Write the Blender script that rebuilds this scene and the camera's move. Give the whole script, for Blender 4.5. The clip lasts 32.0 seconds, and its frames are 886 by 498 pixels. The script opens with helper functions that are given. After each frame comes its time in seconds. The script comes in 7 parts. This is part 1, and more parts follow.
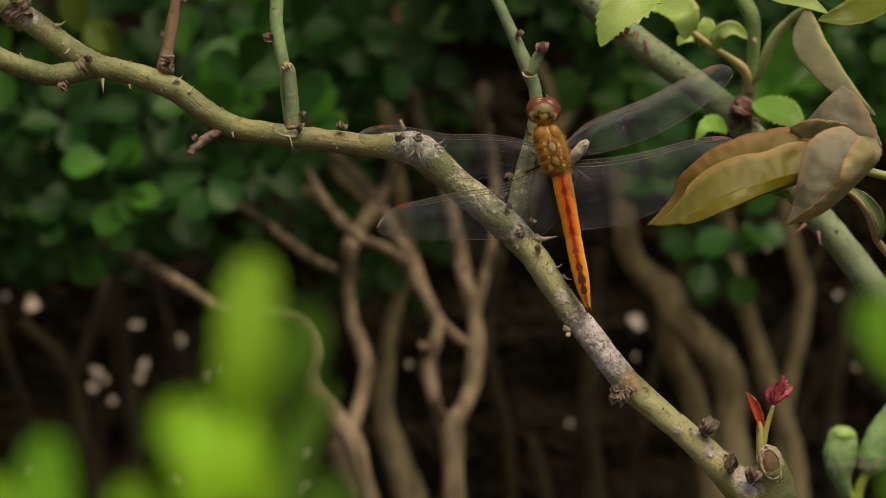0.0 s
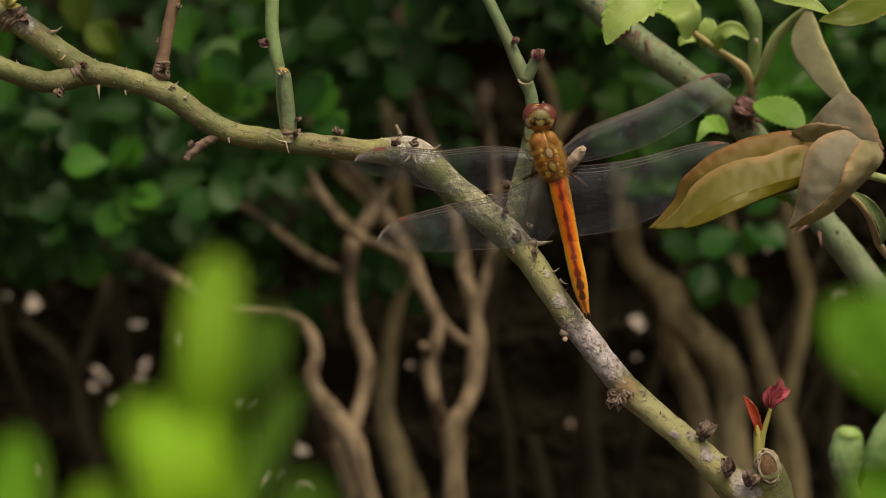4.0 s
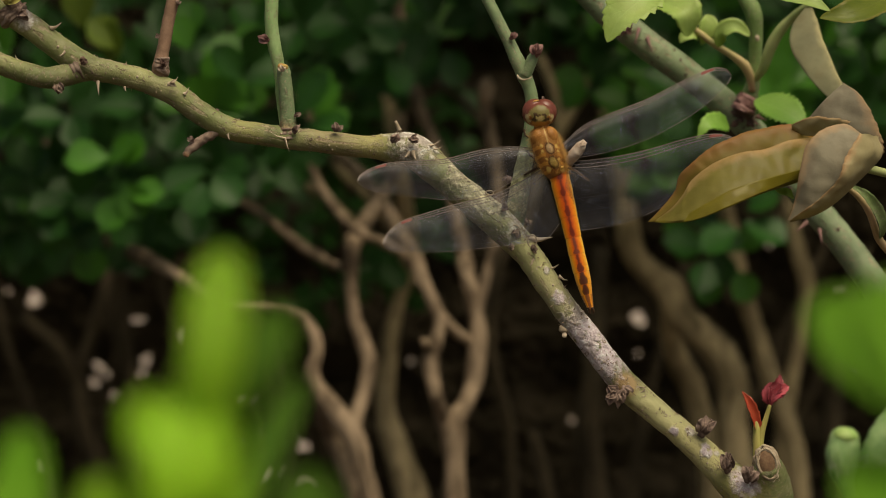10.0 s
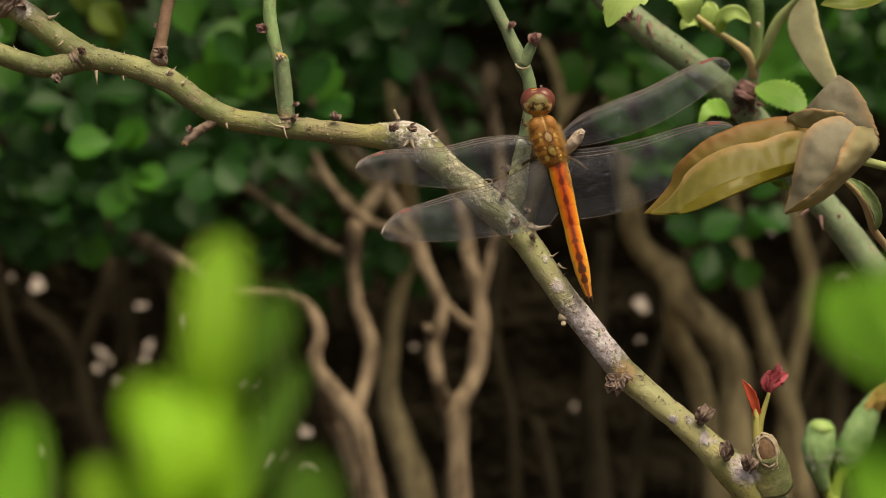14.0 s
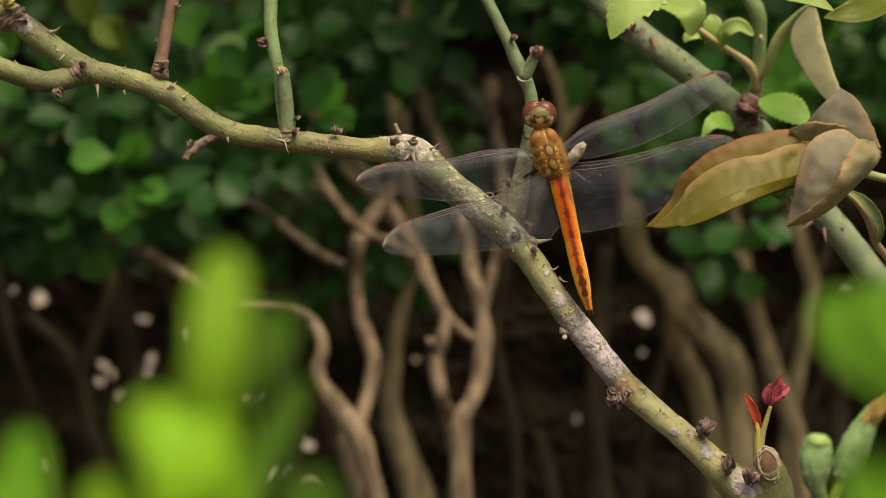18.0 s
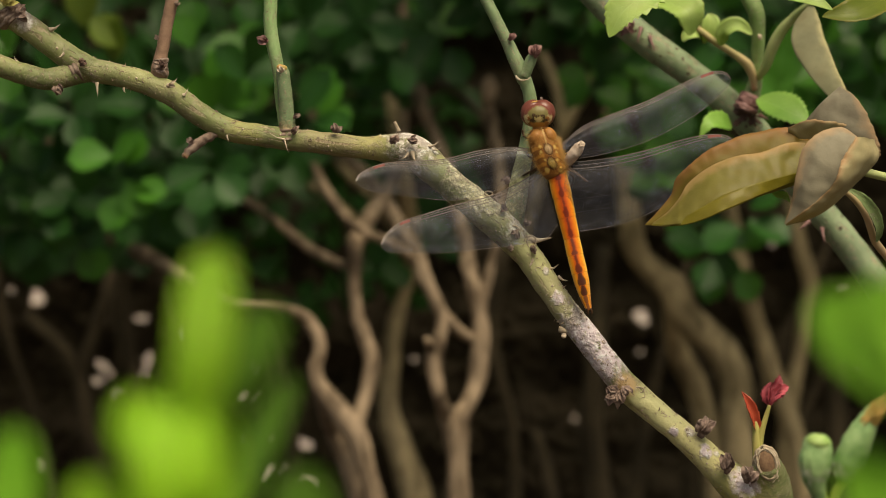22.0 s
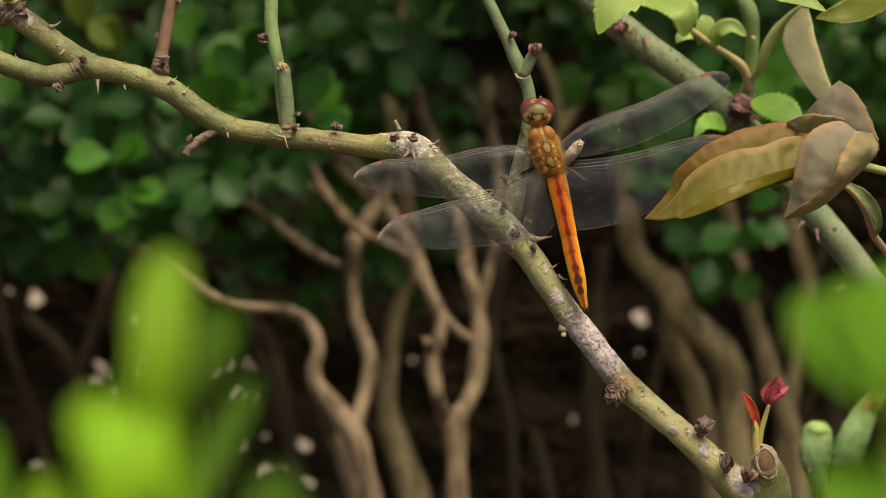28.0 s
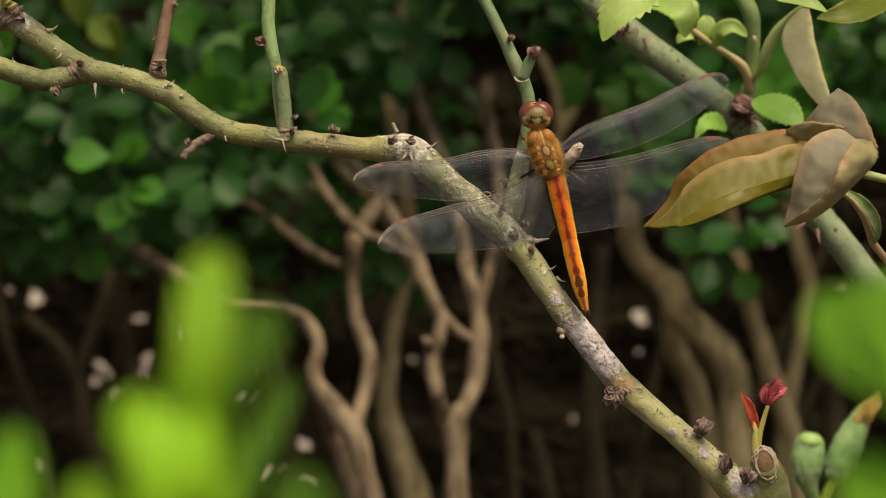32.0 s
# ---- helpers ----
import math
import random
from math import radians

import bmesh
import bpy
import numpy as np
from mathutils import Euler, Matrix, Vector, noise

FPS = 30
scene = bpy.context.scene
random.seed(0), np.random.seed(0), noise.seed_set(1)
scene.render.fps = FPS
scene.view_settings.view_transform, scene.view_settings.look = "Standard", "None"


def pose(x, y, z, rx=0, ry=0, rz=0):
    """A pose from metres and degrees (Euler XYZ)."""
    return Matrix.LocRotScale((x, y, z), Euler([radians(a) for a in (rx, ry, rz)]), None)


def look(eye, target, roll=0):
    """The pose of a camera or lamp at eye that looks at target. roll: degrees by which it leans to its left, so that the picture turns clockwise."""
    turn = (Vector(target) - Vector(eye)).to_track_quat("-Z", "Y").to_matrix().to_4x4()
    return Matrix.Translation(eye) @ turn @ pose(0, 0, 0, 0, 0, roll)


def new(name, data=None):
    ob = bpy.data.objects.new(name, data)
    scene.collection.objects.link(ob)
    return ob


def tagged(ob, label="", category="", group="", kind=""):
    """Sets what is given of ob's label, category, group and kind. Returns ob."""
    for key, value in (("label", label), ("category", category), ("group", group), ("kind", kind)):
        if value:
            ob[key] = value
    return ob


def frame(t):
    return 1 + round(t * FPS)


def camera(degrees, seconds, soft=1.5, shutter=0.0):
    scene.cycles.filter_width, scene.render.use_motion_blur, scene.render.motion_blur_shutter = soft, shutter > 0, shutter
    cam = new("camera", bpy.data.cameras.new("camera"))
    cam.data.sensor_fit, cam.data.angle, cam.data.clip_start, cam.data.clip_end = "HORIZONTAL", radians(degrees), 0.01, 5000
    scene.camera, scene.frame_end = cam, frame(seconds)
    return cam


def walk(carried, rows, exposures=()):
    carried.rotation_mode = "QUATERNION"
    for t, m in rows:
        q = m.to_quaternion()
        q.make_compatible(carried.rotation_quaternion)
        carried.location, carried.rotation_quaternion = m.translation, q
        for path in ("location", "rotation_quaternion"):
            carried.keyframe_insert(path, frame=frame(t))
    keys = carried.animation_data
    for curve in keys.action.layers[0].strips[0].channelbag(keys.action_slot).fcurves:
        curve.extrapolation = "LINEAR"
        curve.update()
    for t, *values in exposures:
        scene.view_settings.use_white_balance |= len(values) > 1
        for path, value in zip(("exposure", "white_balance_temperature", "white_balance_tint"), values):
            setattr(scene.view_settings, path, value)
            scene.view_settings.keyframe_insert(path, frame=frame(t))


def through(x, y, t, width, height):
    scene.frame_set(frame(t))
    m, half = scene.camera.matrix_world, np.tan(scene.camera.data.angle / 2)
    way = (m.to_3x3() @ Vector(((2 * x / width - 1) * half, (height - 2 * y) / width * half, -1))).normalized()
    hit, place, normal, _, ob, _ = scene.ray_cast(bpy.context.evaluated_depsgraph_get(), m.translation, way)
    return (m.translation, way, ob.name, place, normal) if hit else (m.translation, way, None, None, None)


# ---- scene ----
cam = camera(16, 32.0, 1.0, 0.0)
cam.data.dof.use_dof, cam.data.dof.focus_distance, cam.data.dof.aperture_fstop = True, 0.695, 26.5
# seconds, tilt up, turn left, lean: degrees
walk(cam, [(t, pose(0, 0, 0.6, 90 + tilt, 0, turn) @ pose(0, 0, 0, 0, 0, lean)) for t, tilt, turn, lean in (
    (0, 0.097, -0.118, -0.2), (0.5, 0.092, -0.139, -0.14), (1, 0.146, -0.172, -0.11), (1.5, 0.191, -0.186, -0.08), (2, 0.176, -0.147, -0.1), (2.5, 0.249, -0.072, -0.12),
    (3, 0.25, -0.014, -0.04), (3.5, 0.185, -0.086, -0.09), (5.5, -0.049, -0.097, 0.06), (6, -0.081, -0.084, 0.04), (6.5, -0.104, -0.052, -0.02), (7, -0.075, -0.047, -0.02),
    (7.5, -0.06, -0.067, 0.02), (8, -0.038, -0.078, -0), (8.5, 0.003, -0.092, 0.04), (9, 0.032, -0.095, -0.04), (9.5, 0.035, -0.094, -0.02), (10, 0.033, -0.074, 0.01),
    (10.5, 0.075, 0.017, 0.05), (11, 0.088, -0.015, 0), (11.5, -0.012, -0.043, -0.07), (12, -0.186, -0.082, -0.01), (12.5, -0.218, -0.102, 0.1), (13, -0.238, -0.095, 0.03),
    (13.5, -0.279, -0.064, 0.07), (14, -0.223, -0.024, 0.07), (14.5, -0.14, -0.028, 0.08), (16.5, 0.037, -0.014, -0.02), (17, 0.048, 0.013, -0.02), (17.5, 0.027, 0.025, 0.04),
    (18, 0.012, 0.018, -0.06), (18.5, -0.003, 0.003, -0.03), (19, 0, 0, 0), (19.5, 0.001, -0.011, -0.06), (20, 0.002, -0.016, -0.04), (20.5, 0.004, -0.016, -0.02),
    (21, 0.001, -0.017, -0.04), (21.5, -0.013, -0.021, -0.04), (22, 0.006, -0.021, -0.02), (22.5, -0.002, -0.018, 0.06), (23, -0.031, -0.029, -0.04), (23.5, -0.002, -0.02, -0.01),
    (24, -0.023, -0.018, -0.07), (24.5, -0.003, -0.048, -0.02), (25, 0.02, -0.048, 0.01), (25.5, 0.008, -0.053, -0.16), (27.5, -0.006, -0.066, -0.09), (28, 0.017, -0.048, -0.03),
    (28.5, -0.001, -0.045, 0.02), (29, -0.017, -0.048, -0.06), (29.5, -0.003, -0.048, -0.05), (30, -0.011, -0.047, -0.01), (30.5, 0.002, -0.053, 0.01), (31, -0.004, -0.049, 0.03),
    (31.5, -0.02, -0.048, 0.04), (32, 0.007, -0.051, -0.03))], [(0, -0.05, 8200, 8), (11.3, -0.02, 8200, 8), (12.3, 0.35, 8200, 8), (32, 0.38, 8200, 8)])

# ---- world, sun, exposure ----
world = bpy.data.worlds.new("overcast_sky")
scene.world = world
world.use_nodes = True
wn = world.node_tree.nodes
sky = wn.new("ShaderNodeTexSky")
sky.sky_type, sky.sun_disc = "NISHITA", False
sky.sun_elevation, sky.sun_rotation = radians(60), radians(155)
sky.air_density, sky.dust_density, sky.ozone_density = 1.0, 4.0, 0.6
wn["Background"].inputs["Strength"].default_value = 0.08
world.node_tree.links.new(sky.outputs[0], wn["Background"].inputs["Color"])
sun = new("sun", bpy.data.lights.new("sun", "SUN"))
sun.data.energy, sun.data.angle, sun.data.color = 3.0, radians(35), (1.0, 0.94, 0.84)
sun.matrix_world = look((0.5, -0.35, 2.7), (0, 0.7, 0.6))

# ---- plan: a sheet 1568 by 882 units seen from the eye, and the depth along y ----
EYE = 0.6
UNIT = 2 * math.tan(radians(8)) / 1568
HUB = Vector((0, 0.7, EYE))


def spot(u, v, d):
    return Vector(((u - 784) * UNIT * d, d, EYE + (441 - v) * UNIT * d))


def thing(name, base, label, category, group=""):
    ob = new(name)
    ob.location = base
    ob.empty_display_size = 0.01
    return tagged(ob, label, category, group)


def part(name, geo, material, parent, label="", kind=""):
    """geo: vertices (world), faces, and corner coordinates or None. Linked in the space of its thing."""
    verts, faces, uvs = geo
    base = Vector((0, 0, 0))
    up = parent
    while up is not None:
        base = base + up.location
        up = up.parent
    me = bpy.data.meshes.new(name)
    me.from_pydata([tuple(Vector(v) - base) for v in verts], [], [tuple(f) for f in faces])
    me.polygons.foreach_set("use_smooth", [True] * len(me.polygons))
    if uvs is not None:
        layer = me.uv_layers.new(name="UVMap")
        idx = [0] * len(me.loops)
        me.loops.foreach_get("vertex_index", idx)
        layer.data.foreach_set("uv", np.asarray(uvs, dtype=float)[idx].ravel())
    me.materials.append(material)
    ob = new(name, me)
    ob.parent = parent
    if label or kind:
        tagged(ob, label, "", "", kind)
    return ob


def join(*geos):
    verts, faces, uvs = [], [], []
    for v, f, u in geos:
        n = len(verts)
        verts += list(v)
        faces += [tuple(i + n for i in q) for q in f]
        uvs += list(u) if u is not None else [(0, 0)] * len(v)
    return verts, faces, uvs


def spline(pts, n):
    """A smooth line through pts (tuples of numbers), n samples, timed by the root of each chord so that it never overshoots."""
    p = np.array(pts, dtype=float)
    p = np.vstack([2 * p[0] - p[1], p, 2 * p[-1] - p[-2]])
    t = np.concatenate([[0.0], np.cumsum(np.maximum(np.linalg.norm(np.diff(p[:, :3], axis=0), axis=1), 1e-9) ** 0.5)])
    out = []
    for i in range(n):
        x = t[1] + (t[-2] - t[1]) * i / (n - 1)
        j = min(max(int(np.searchsorted(t, x, side="right")) - 1, 1), len(p) - 3)
        t0, t1, t2, t3 = t[j - 1:j + 3]
        p0, p1, p2, p3 = p[j - 1:j + 3]
        a1 = p0 * (t1 - x) / (t1 - t0) + p1 * (x - t0) / (t1 - t0)
        a2 = p1 * (t2 - x) / (t2 - t1) + p2 * (x - t1) / (t2 - t1)
        a3 = p2 * (t3 - x) / (t3 - t2) + p3 * (x - t2) / (t3 - t2)
        b1 = a1 * (t2 - x) / (t2 - t0) + a2 * (x - t0) / (t2 - t0)
        b2 = a2 * (t3 - x) / (t3 - t1) + a3 * (x - t1) / (t3 - t1)
        out.append(b1 * (t2 - x) / (t2 - t1) + b2 * (x - t1) / (t2 - t1))
    return np.array(out)


def tube(pts, sides=12, n=40, lump=0.06, grain=900.0, flat=1.0, close=True, seed=0):
    """A limb through (u, v, depth, radius in plan units)."""
    rows = []
    for u, v, d, r in pts:
        p = spot(u, v, d)
        rows.append((*p, r * UNIT * d))
    s = spline(rows, n)
    verts, uvs, faces = [], [], []
    prev = Vector((0.3, 1, 0.2)).normalized()
    for i in range(n):
        c = Vector(s[i][:3])
        t = Vector(s[min(i + 1, n - 1)][:3]) - Vector(s[max(i - 1, 0)][:3])
        t.normalize()
        a = (prev - t * prev.dot(t)).normalized()
        b = t.cross(a)
        prev = a
        for j in range(sides):
            w = 2 * math.pi * j / sides
            o = a * math.cos(w) * flat + b * math.sin(w)
            r = s[i][3] * (1 + lump * noise.noise((c + o * s[i][3]) * grain + Vector((seed, 0, 0))) + 0.5 * lump * noise.noise(c * grain * 0.25 + Vector((0, seed, 3))))
            verts.append(c + o * r)
            uvs.append((i / (n - 1), j / sides))
    for i in range(n - 1):
        for j in range(sides):
            k = (j + 1) % sides
            faces.append((i * sides + j, i * sides + k, (i + 1) * sides + k, (i + 1) * sides + j))
    if close:
        for i, e in ((0, -1), (n - 1, 1)):
            m = len(verts)
            verts.append(Vector(s[i][:3]))
            uvs.append((0, 0))
            for j in range(sides):
                k = (j + 1) % sides
                faces.append((m, i * sides + (j if e > 0 else k), i * sides + (k if e > 0 else j)))
    return verts, faces, uvs


def ball(u, v, d, ru, rv, rd, turn=0.0, lump=0.0, grain=2000.0, rings=12, segs=16, top=1.0):
    """An ellipsoid at a plan place; half sizes across, along and in depth in plan units, turned clockwise in the sheet."""
    c = spot(u, v, d)
    m = Matrix.Rotation(radians(turn), 3, "Y")
    verts, uvs, faces = [], [], []
    for i in range(rings + 1):
        th = math.pi * i / rings
        for j in range(segs):
            ph = 2 * math.pi * j / segs
            o = Vector((math.sin(th) * math.cos(ph) * ru, math.sin(th) * math.sin(ph) * rd, math.cos(th) * rv))
            if o.z > 0:
                o.x *= top + (1 - top) * (1 - o.z / rv)
            o = m @ o * UNIT * d
            verts.append(c + o * (1 + lump * noise.noise((c + o) * grain)))
            uvs.append((i / rings, j / segs))
    for i in range(rings):
        for j in range(segs):
            k = (j + 1) % segs
            faces.append((i * segs + j, (i + 1) * segs + j, (i + 1) * segs + k, i * segs + k))
    return verts, faces, uvs


def cone(a, b, r, bend=None, sides=6):
    """A prickle from a to b, with base radius r."""
    a, b = Vector(a), Vector(b)
    ax = (b - a).normalized()
    s = ax.orthogonal().normalized()
    q = ax.cross(s)
    mid = (a + b) / 2 + (bend if bend is not None else Vector((0, 0, 0)))
    verts, uvs, faces = [], [], []
    for c, w in ((a, 1.0), (a + (mid - a) * 0.5, 0.62), (mid, 0.4), (b, 0.05)):
        for j in range(sides):
            t = 2 * math.pi * j / sides
            verts.append(c + (s * math.cos(t) + q * math.sin(t)) * r * w)
            uvs.append((0, 0))
    for i in range(3):
        for j in range(sides):
            k = (j + 1) % sides
            faces.append((i * sides + j, i * sides + k, (i + 1) * sides + k, (i + 1) * sides + j))
    faces.append(tuple(range(3 * sides, 4 * sides)))
    return verts, faces, uvs


def blade(mid, half, face=(0, -1, 0), cup=0.25, teeth=0, tooth=0.08, curl=0.0, n=28, m=9, shape=(0.55, 0.8), wave=0.0, seed=0, thick=0.00025, fold=0.0, crumple=0.0):
    """A leaf along its midrib (points u, v, depth), half its width in plan units. face: where its upper side looks.
    cup lifts the margins, curl rolls them, wave ripples them; shape: where it is widest, and how full."""
    rows = [tuple(spot(*p)) for p in mid]
    s = spline(rows, n)
    d0 = mid[len(mid) // 2][2]
    w0 = half * UNIT * d0
    f = Vector(face).normalized()
    verts, uvs, faces = [], [], []
    rnd = random.Random(seed)
    peak, full = shape
    for layer in (0, 1):
        for i in range(n):
            x = i / (n - 1)
            t = (Vector(s[min(i + 1, n - 1)]) - Vector(s[max(i - 1, 0)])).normalized()
            side = t.cross(f).normalized()
            up = side.cross(t).normalized()
            e = x ** (math.log(0.5) / math.log(peak))
            w = w0 * max(math.sin(math.pi * e), 0.0) ** full + w0 * 0.012
            c = Vector(s[i])
            for j in range(m):
                y = 2 * j / (m - 1) - 1
                ww = w
                if abs(y) > 0.99 and teeth:
                    ww = w * (1 + tooth * (0.5 + rnd.random()) * (((x * teeth + 0.3 * math.sin(5 * x * seed)) % 1.0) - 0.4))
                a = abs(y)
                lift = cup * a * a * w + fold * a * w + wave * w * a * math.sin(9 * x + 2.1 * seed + (1 if y > 0 else 0) * 1.7)
                reach = y * (1 - curl * a * a * 0.6)
                lift += curl * a ** 3 * w * 1.1
                p = c + side * reach * ww + up * lift
                if crumple:
                    p = p + up * crumple * w0 * (noise.noise(p * 160 + Vector((seed, 0, 0))) + 0.5 * noise.noise(p * 420 + Vector((0, seed, 0))))
                if layer:
                    p = p - up * thick * (1 if 0 < j < m - 1 else 0.3)
                verts.append(p)
                uvs.append((x, j / (m - 1)))
    q = n * m
    for i in range(n - 1):
        for j in range(m - 1):
            a = i * m + j
            faces.append((a, a + 1, a + m + 1, a + m))
            faces.append((q + a, q + a + m, q + a + m + 1, q + a + 1))
    rim = [i * m for i in range(n)], [i * m + m - 1 for i in range(n)]
    for i in range(n - 1):
        a, b = rim[0][i], rim[0][i + 1]
        faces.append((a, b, q + b, q + a))
        a, b = rim[1][i], rim[1][i + 1]
        faces.append((b, a, q + a, q + b))
    return verts, faces, uvs


def patch(rib, margin, bulge=0.15, teeth=0, tooth=0.05, n=64, m=13, crumple=0.0, seed=0, thick=0.00025, ripple=0.0):
    """Half a folded leaf: a sheet from its midrib to its margin (points u, v, depth), bulged towards the eye."""
    a, b = spline([tuple(spot(*p)) for p in rib], n), spline([tuple(spot(*p)) for p in margin], n)
    rnd = random.Random(seed)
    verts, uvs, faces = [], [], []
    bite = [rnd.uniform(0.4, 1.3) for i in range(teeth + 2)]
    for layer in (0, 1):
        for i in range(n):
            x = i / (n - 1)
            p, q = Vector(a[i]), Vector(b[i])
            w = (q - p).length
            k = x * teeth
            cut = 1 + tooth * bite[int(k)] * (0.55 - k % 1.0) + 0.03 * noise.noise((x * 9, seed, 0)) if teeth else 1.0
            for j in range(m):
                y = j / (m - 1)
                o = p + (q - p) * y * (cut if j == m - 1 else 1.0)
                o.y -= w * (bulge * math.sin(math.pi * y) + ripple * y * y * math.sin(11 * x + seed))
                if crumple:
                    o = o + Vector((0.3, -1, 0.3)) * crumple * 0.006 * (noise.noise(o * 150 + Vector((seed, 0, 0))) + 0.5 * noise.noise(o * 420 + Vector((0, seed, 0)))) * min(1.0, w / 0.004)
                o.y += layer * thick
                verts.append(o)
                uvs.append((x, 0.5 + 0.5 * y))
    q = n * m
    for i in range(n - 1):
        for j in range(m - 1):
            c = i * m + j
            faces.append((c, c + 1, c + m + 1, c + m))
            faces.append((q + c, q + c + m, q + c + m + 1, q + c + 1))
        for c, e in ((i * m, (i + 1) * m), ((i + 1) * m + m - 1, i * m + m - 1)):
            faces.append((c, e, q + e, q + c))
    return verts, faces, uvs


def collar(a, b, d, ra, rb, seed=0, count=9):
    """Wrinkled bark round a limb's foot, from plan place a to b."""
    rnd = random.Random(seed)
    pts = []
    for i in range(count):
        x = i / (count - 1)
        pts.append((a[0] + (b[0] - a[0]) * x + rnd.uniform(-0.8, 0.8), a[1] + (b[1] - a[1]) * x, d, (ra + (rb - ra) * x) * (1.03 if i % 2 else 0.97) * rnd.uniform(0.93, 1.06)))
    return tube(pts, 20, count * 5, 0.22, 1500.0, seed=seed)


# ---- materials ----
class Nodes:
    """Short hand for one node material."""

    def __init__(self, name):
        self.material = bpy.data.materials.new(name)
        self.material.use_nodes = True
        self.tree = self.material.node_tree
        self.shader = self.tree.nodes["Principled BSDF"]
        self.out = self.tree.nodes["Material Output"]

    def add(self, kind, **values):
        node = self.tree.nodes.new("ShaderNode" + kind)
        for key, value in values.items():
            node.inputs[key.replace("_", " ")].default_value = value
        return node

    def link(self, a, b):
        self.tree.links.new(a, b)

    def coords(self, uv=False):
        node = self.add("TexCoord")
        return node.outputs["UV" if uv else "Object"]

    def noise(self, scale, detail=4.0, rough=0.6, at=None, stretch=None):
        node = self.add("TexNoise", Scale=scale, Detail=detail, Roughness=rough)
        src = at if at is not None else self.coords()
        if stretch:
            mp = self.add("Mapping")
            mp.inputs["Scale"].default_value = stretch
            self.link(src, mp.inputs["Vector"])
            src = mp.outputs[0]
        self.link(src, node.inputs["Vector"])
        return node.outputs["Fac"]

    def ramp(self, fac, stops):
        node = self.add("ValToRGB")
        el = node.color_ramp.elements
        while len(el) < len(stops):
            el.new(0.5)
        for e, (p, c) in zip(el, stops):
            e.position = p
            e.color = (*c, 1) if len(c) == 3 else c
        self.link(fac, node.inputs[0])
        return node.outputs[0]

    def math(self, op, a, b=0.5, clamp=False):
        node = self.tree.nodes.new("ShaderNodeMath")
        node.operation, node.use_clamp = op, clamp
        for i, x in enumerate((a, b)):
            if isinstance(x, (int, float)):
                node.inputs[i].default_value = x
            else:
                self.link(x, node.inputs[i])
        return node.outputs[0]

    def step(self, x, lo, hi):
        node = self.add("MapRange")
        node.inputs["From Min"].default_value, node.inputs["From Max"].default_value = lo, hi
        self.link(x, node.inputs["Value"])
        return node.outputs[0]

    def mix(self, fac, a, b, blend="MIX"):
        node = self.tree.nodes.new("ShaderNodeMix")
        node.data_type, node.blend_type = "RGBA", blend
        for i, x in ((0, fac), (6, a), (7, b)):
            if isinstance(x, (int, float)):
                node.inputs[i].default_value = x
            elif isinstance(x, tuple):
                node.inputs[i].default_value = (*x, 1)
            else:
                self.link(x, node.inputs[i])
        return node.outputs[2]

    def near(self, place, radius, wobble=0.35, origin=None):
        """1 near a place of the plan, 0 beyond the radius (metres), with an uneven border."""
        p = Vector(place) - (origin if origin is not None else HUB)
        node = self.tree.nodes.new("ShaderNodeVectorMath")
        node.operation = "DISTANCE"
        self.link(self.coords(), node.inputs[0])
        node.inputs[1].default_value = p
        n = self.noise(700, 3)
        x = self.math("ADD", self.math("DIVIDE", node.outputs["Value"], radius), self.math("MULTIPLY", self.math("SUBTRACT", n, 0.5), wobble * 4))
        return self.step(x, 1.15, 0.65)

    def bump(self, height, strength=0.4, distance=0.0004):
        node = self.add("Bump", Strength=strength, Distance=distance)
        self.link(height, node.inputs["Height"])
        self.link(node.outputs[0], self.shader.inputs["Normal"])

    def finish(self, color, rough=0.6, spec=0.4, through=0.0, tint=None, coat=0.0):
        sh = self.shader
        if isinstance(color, tuple):
            sh.inputs["Base Color"].default_value = (*color, 1)
        else:
            self.link(color, sh.inputs["Base Color"])
        if isinstance(rough, (int, float)):
            sh.inputs["Roughness"].default_value = rough
        else:
            self.link(rough, sh.inputs["Roughness"])
        sh.inputs["Specular IOR Level"].default_value = spec
        sh.inputs["Coat Weight"].default_value = coat
        if through:
            tr = self.add("BsdfTranslucent")
            if tint is not None:
                if isinstance(tint, tuple):
                    tr.inputs["Color"].default_value = (*tint, 1)
                else:
                    self.link(tint, tr.inputs["Color"])
            elif not isinstance(color, tuple):
                self.link(color, tr.inputs["Color"])
            else:
                tr.inputs["Color"].default_value = (*color, 1)
            mx = self.tree.nodes.new("ShaderNodeMixShader")
            mx.inputs[0].default_value = through
            self.link(sh.outputs[0], mx.inputs[1])
            self.link(tr.outputs[0], mx.inputs[2])
            self.link(mx.outputs[0], self.out.inputs["Surface"])
        return self.material


def bark_material(name, dark, light, scale=120.0, rough=0.85, depth=0.0012):
    m = Nodes(name)
    a = m.noise(scale, 6, 0.65, stretch=(1, 1, 0.25))
    b = m.noise(scale * 0.22, 4, 0.6)
    c = m.mix(m.step(b, 0.38, 0.62), dark, light)
    c = m.mix(m.math("MULTIPLY", m.step(a, 0.50, 0.62), 0.8), c, tuple(x * 1.3 for x in light))
    c = m.mix(m.math("MULTIPLY", m.step(a, 0.46, 0.34), 0.75), c, tuple(x * 0.5 for x in dark))
    m.bump(a, 0.5, depth)
    return m.finish(c, rough, 0.25)


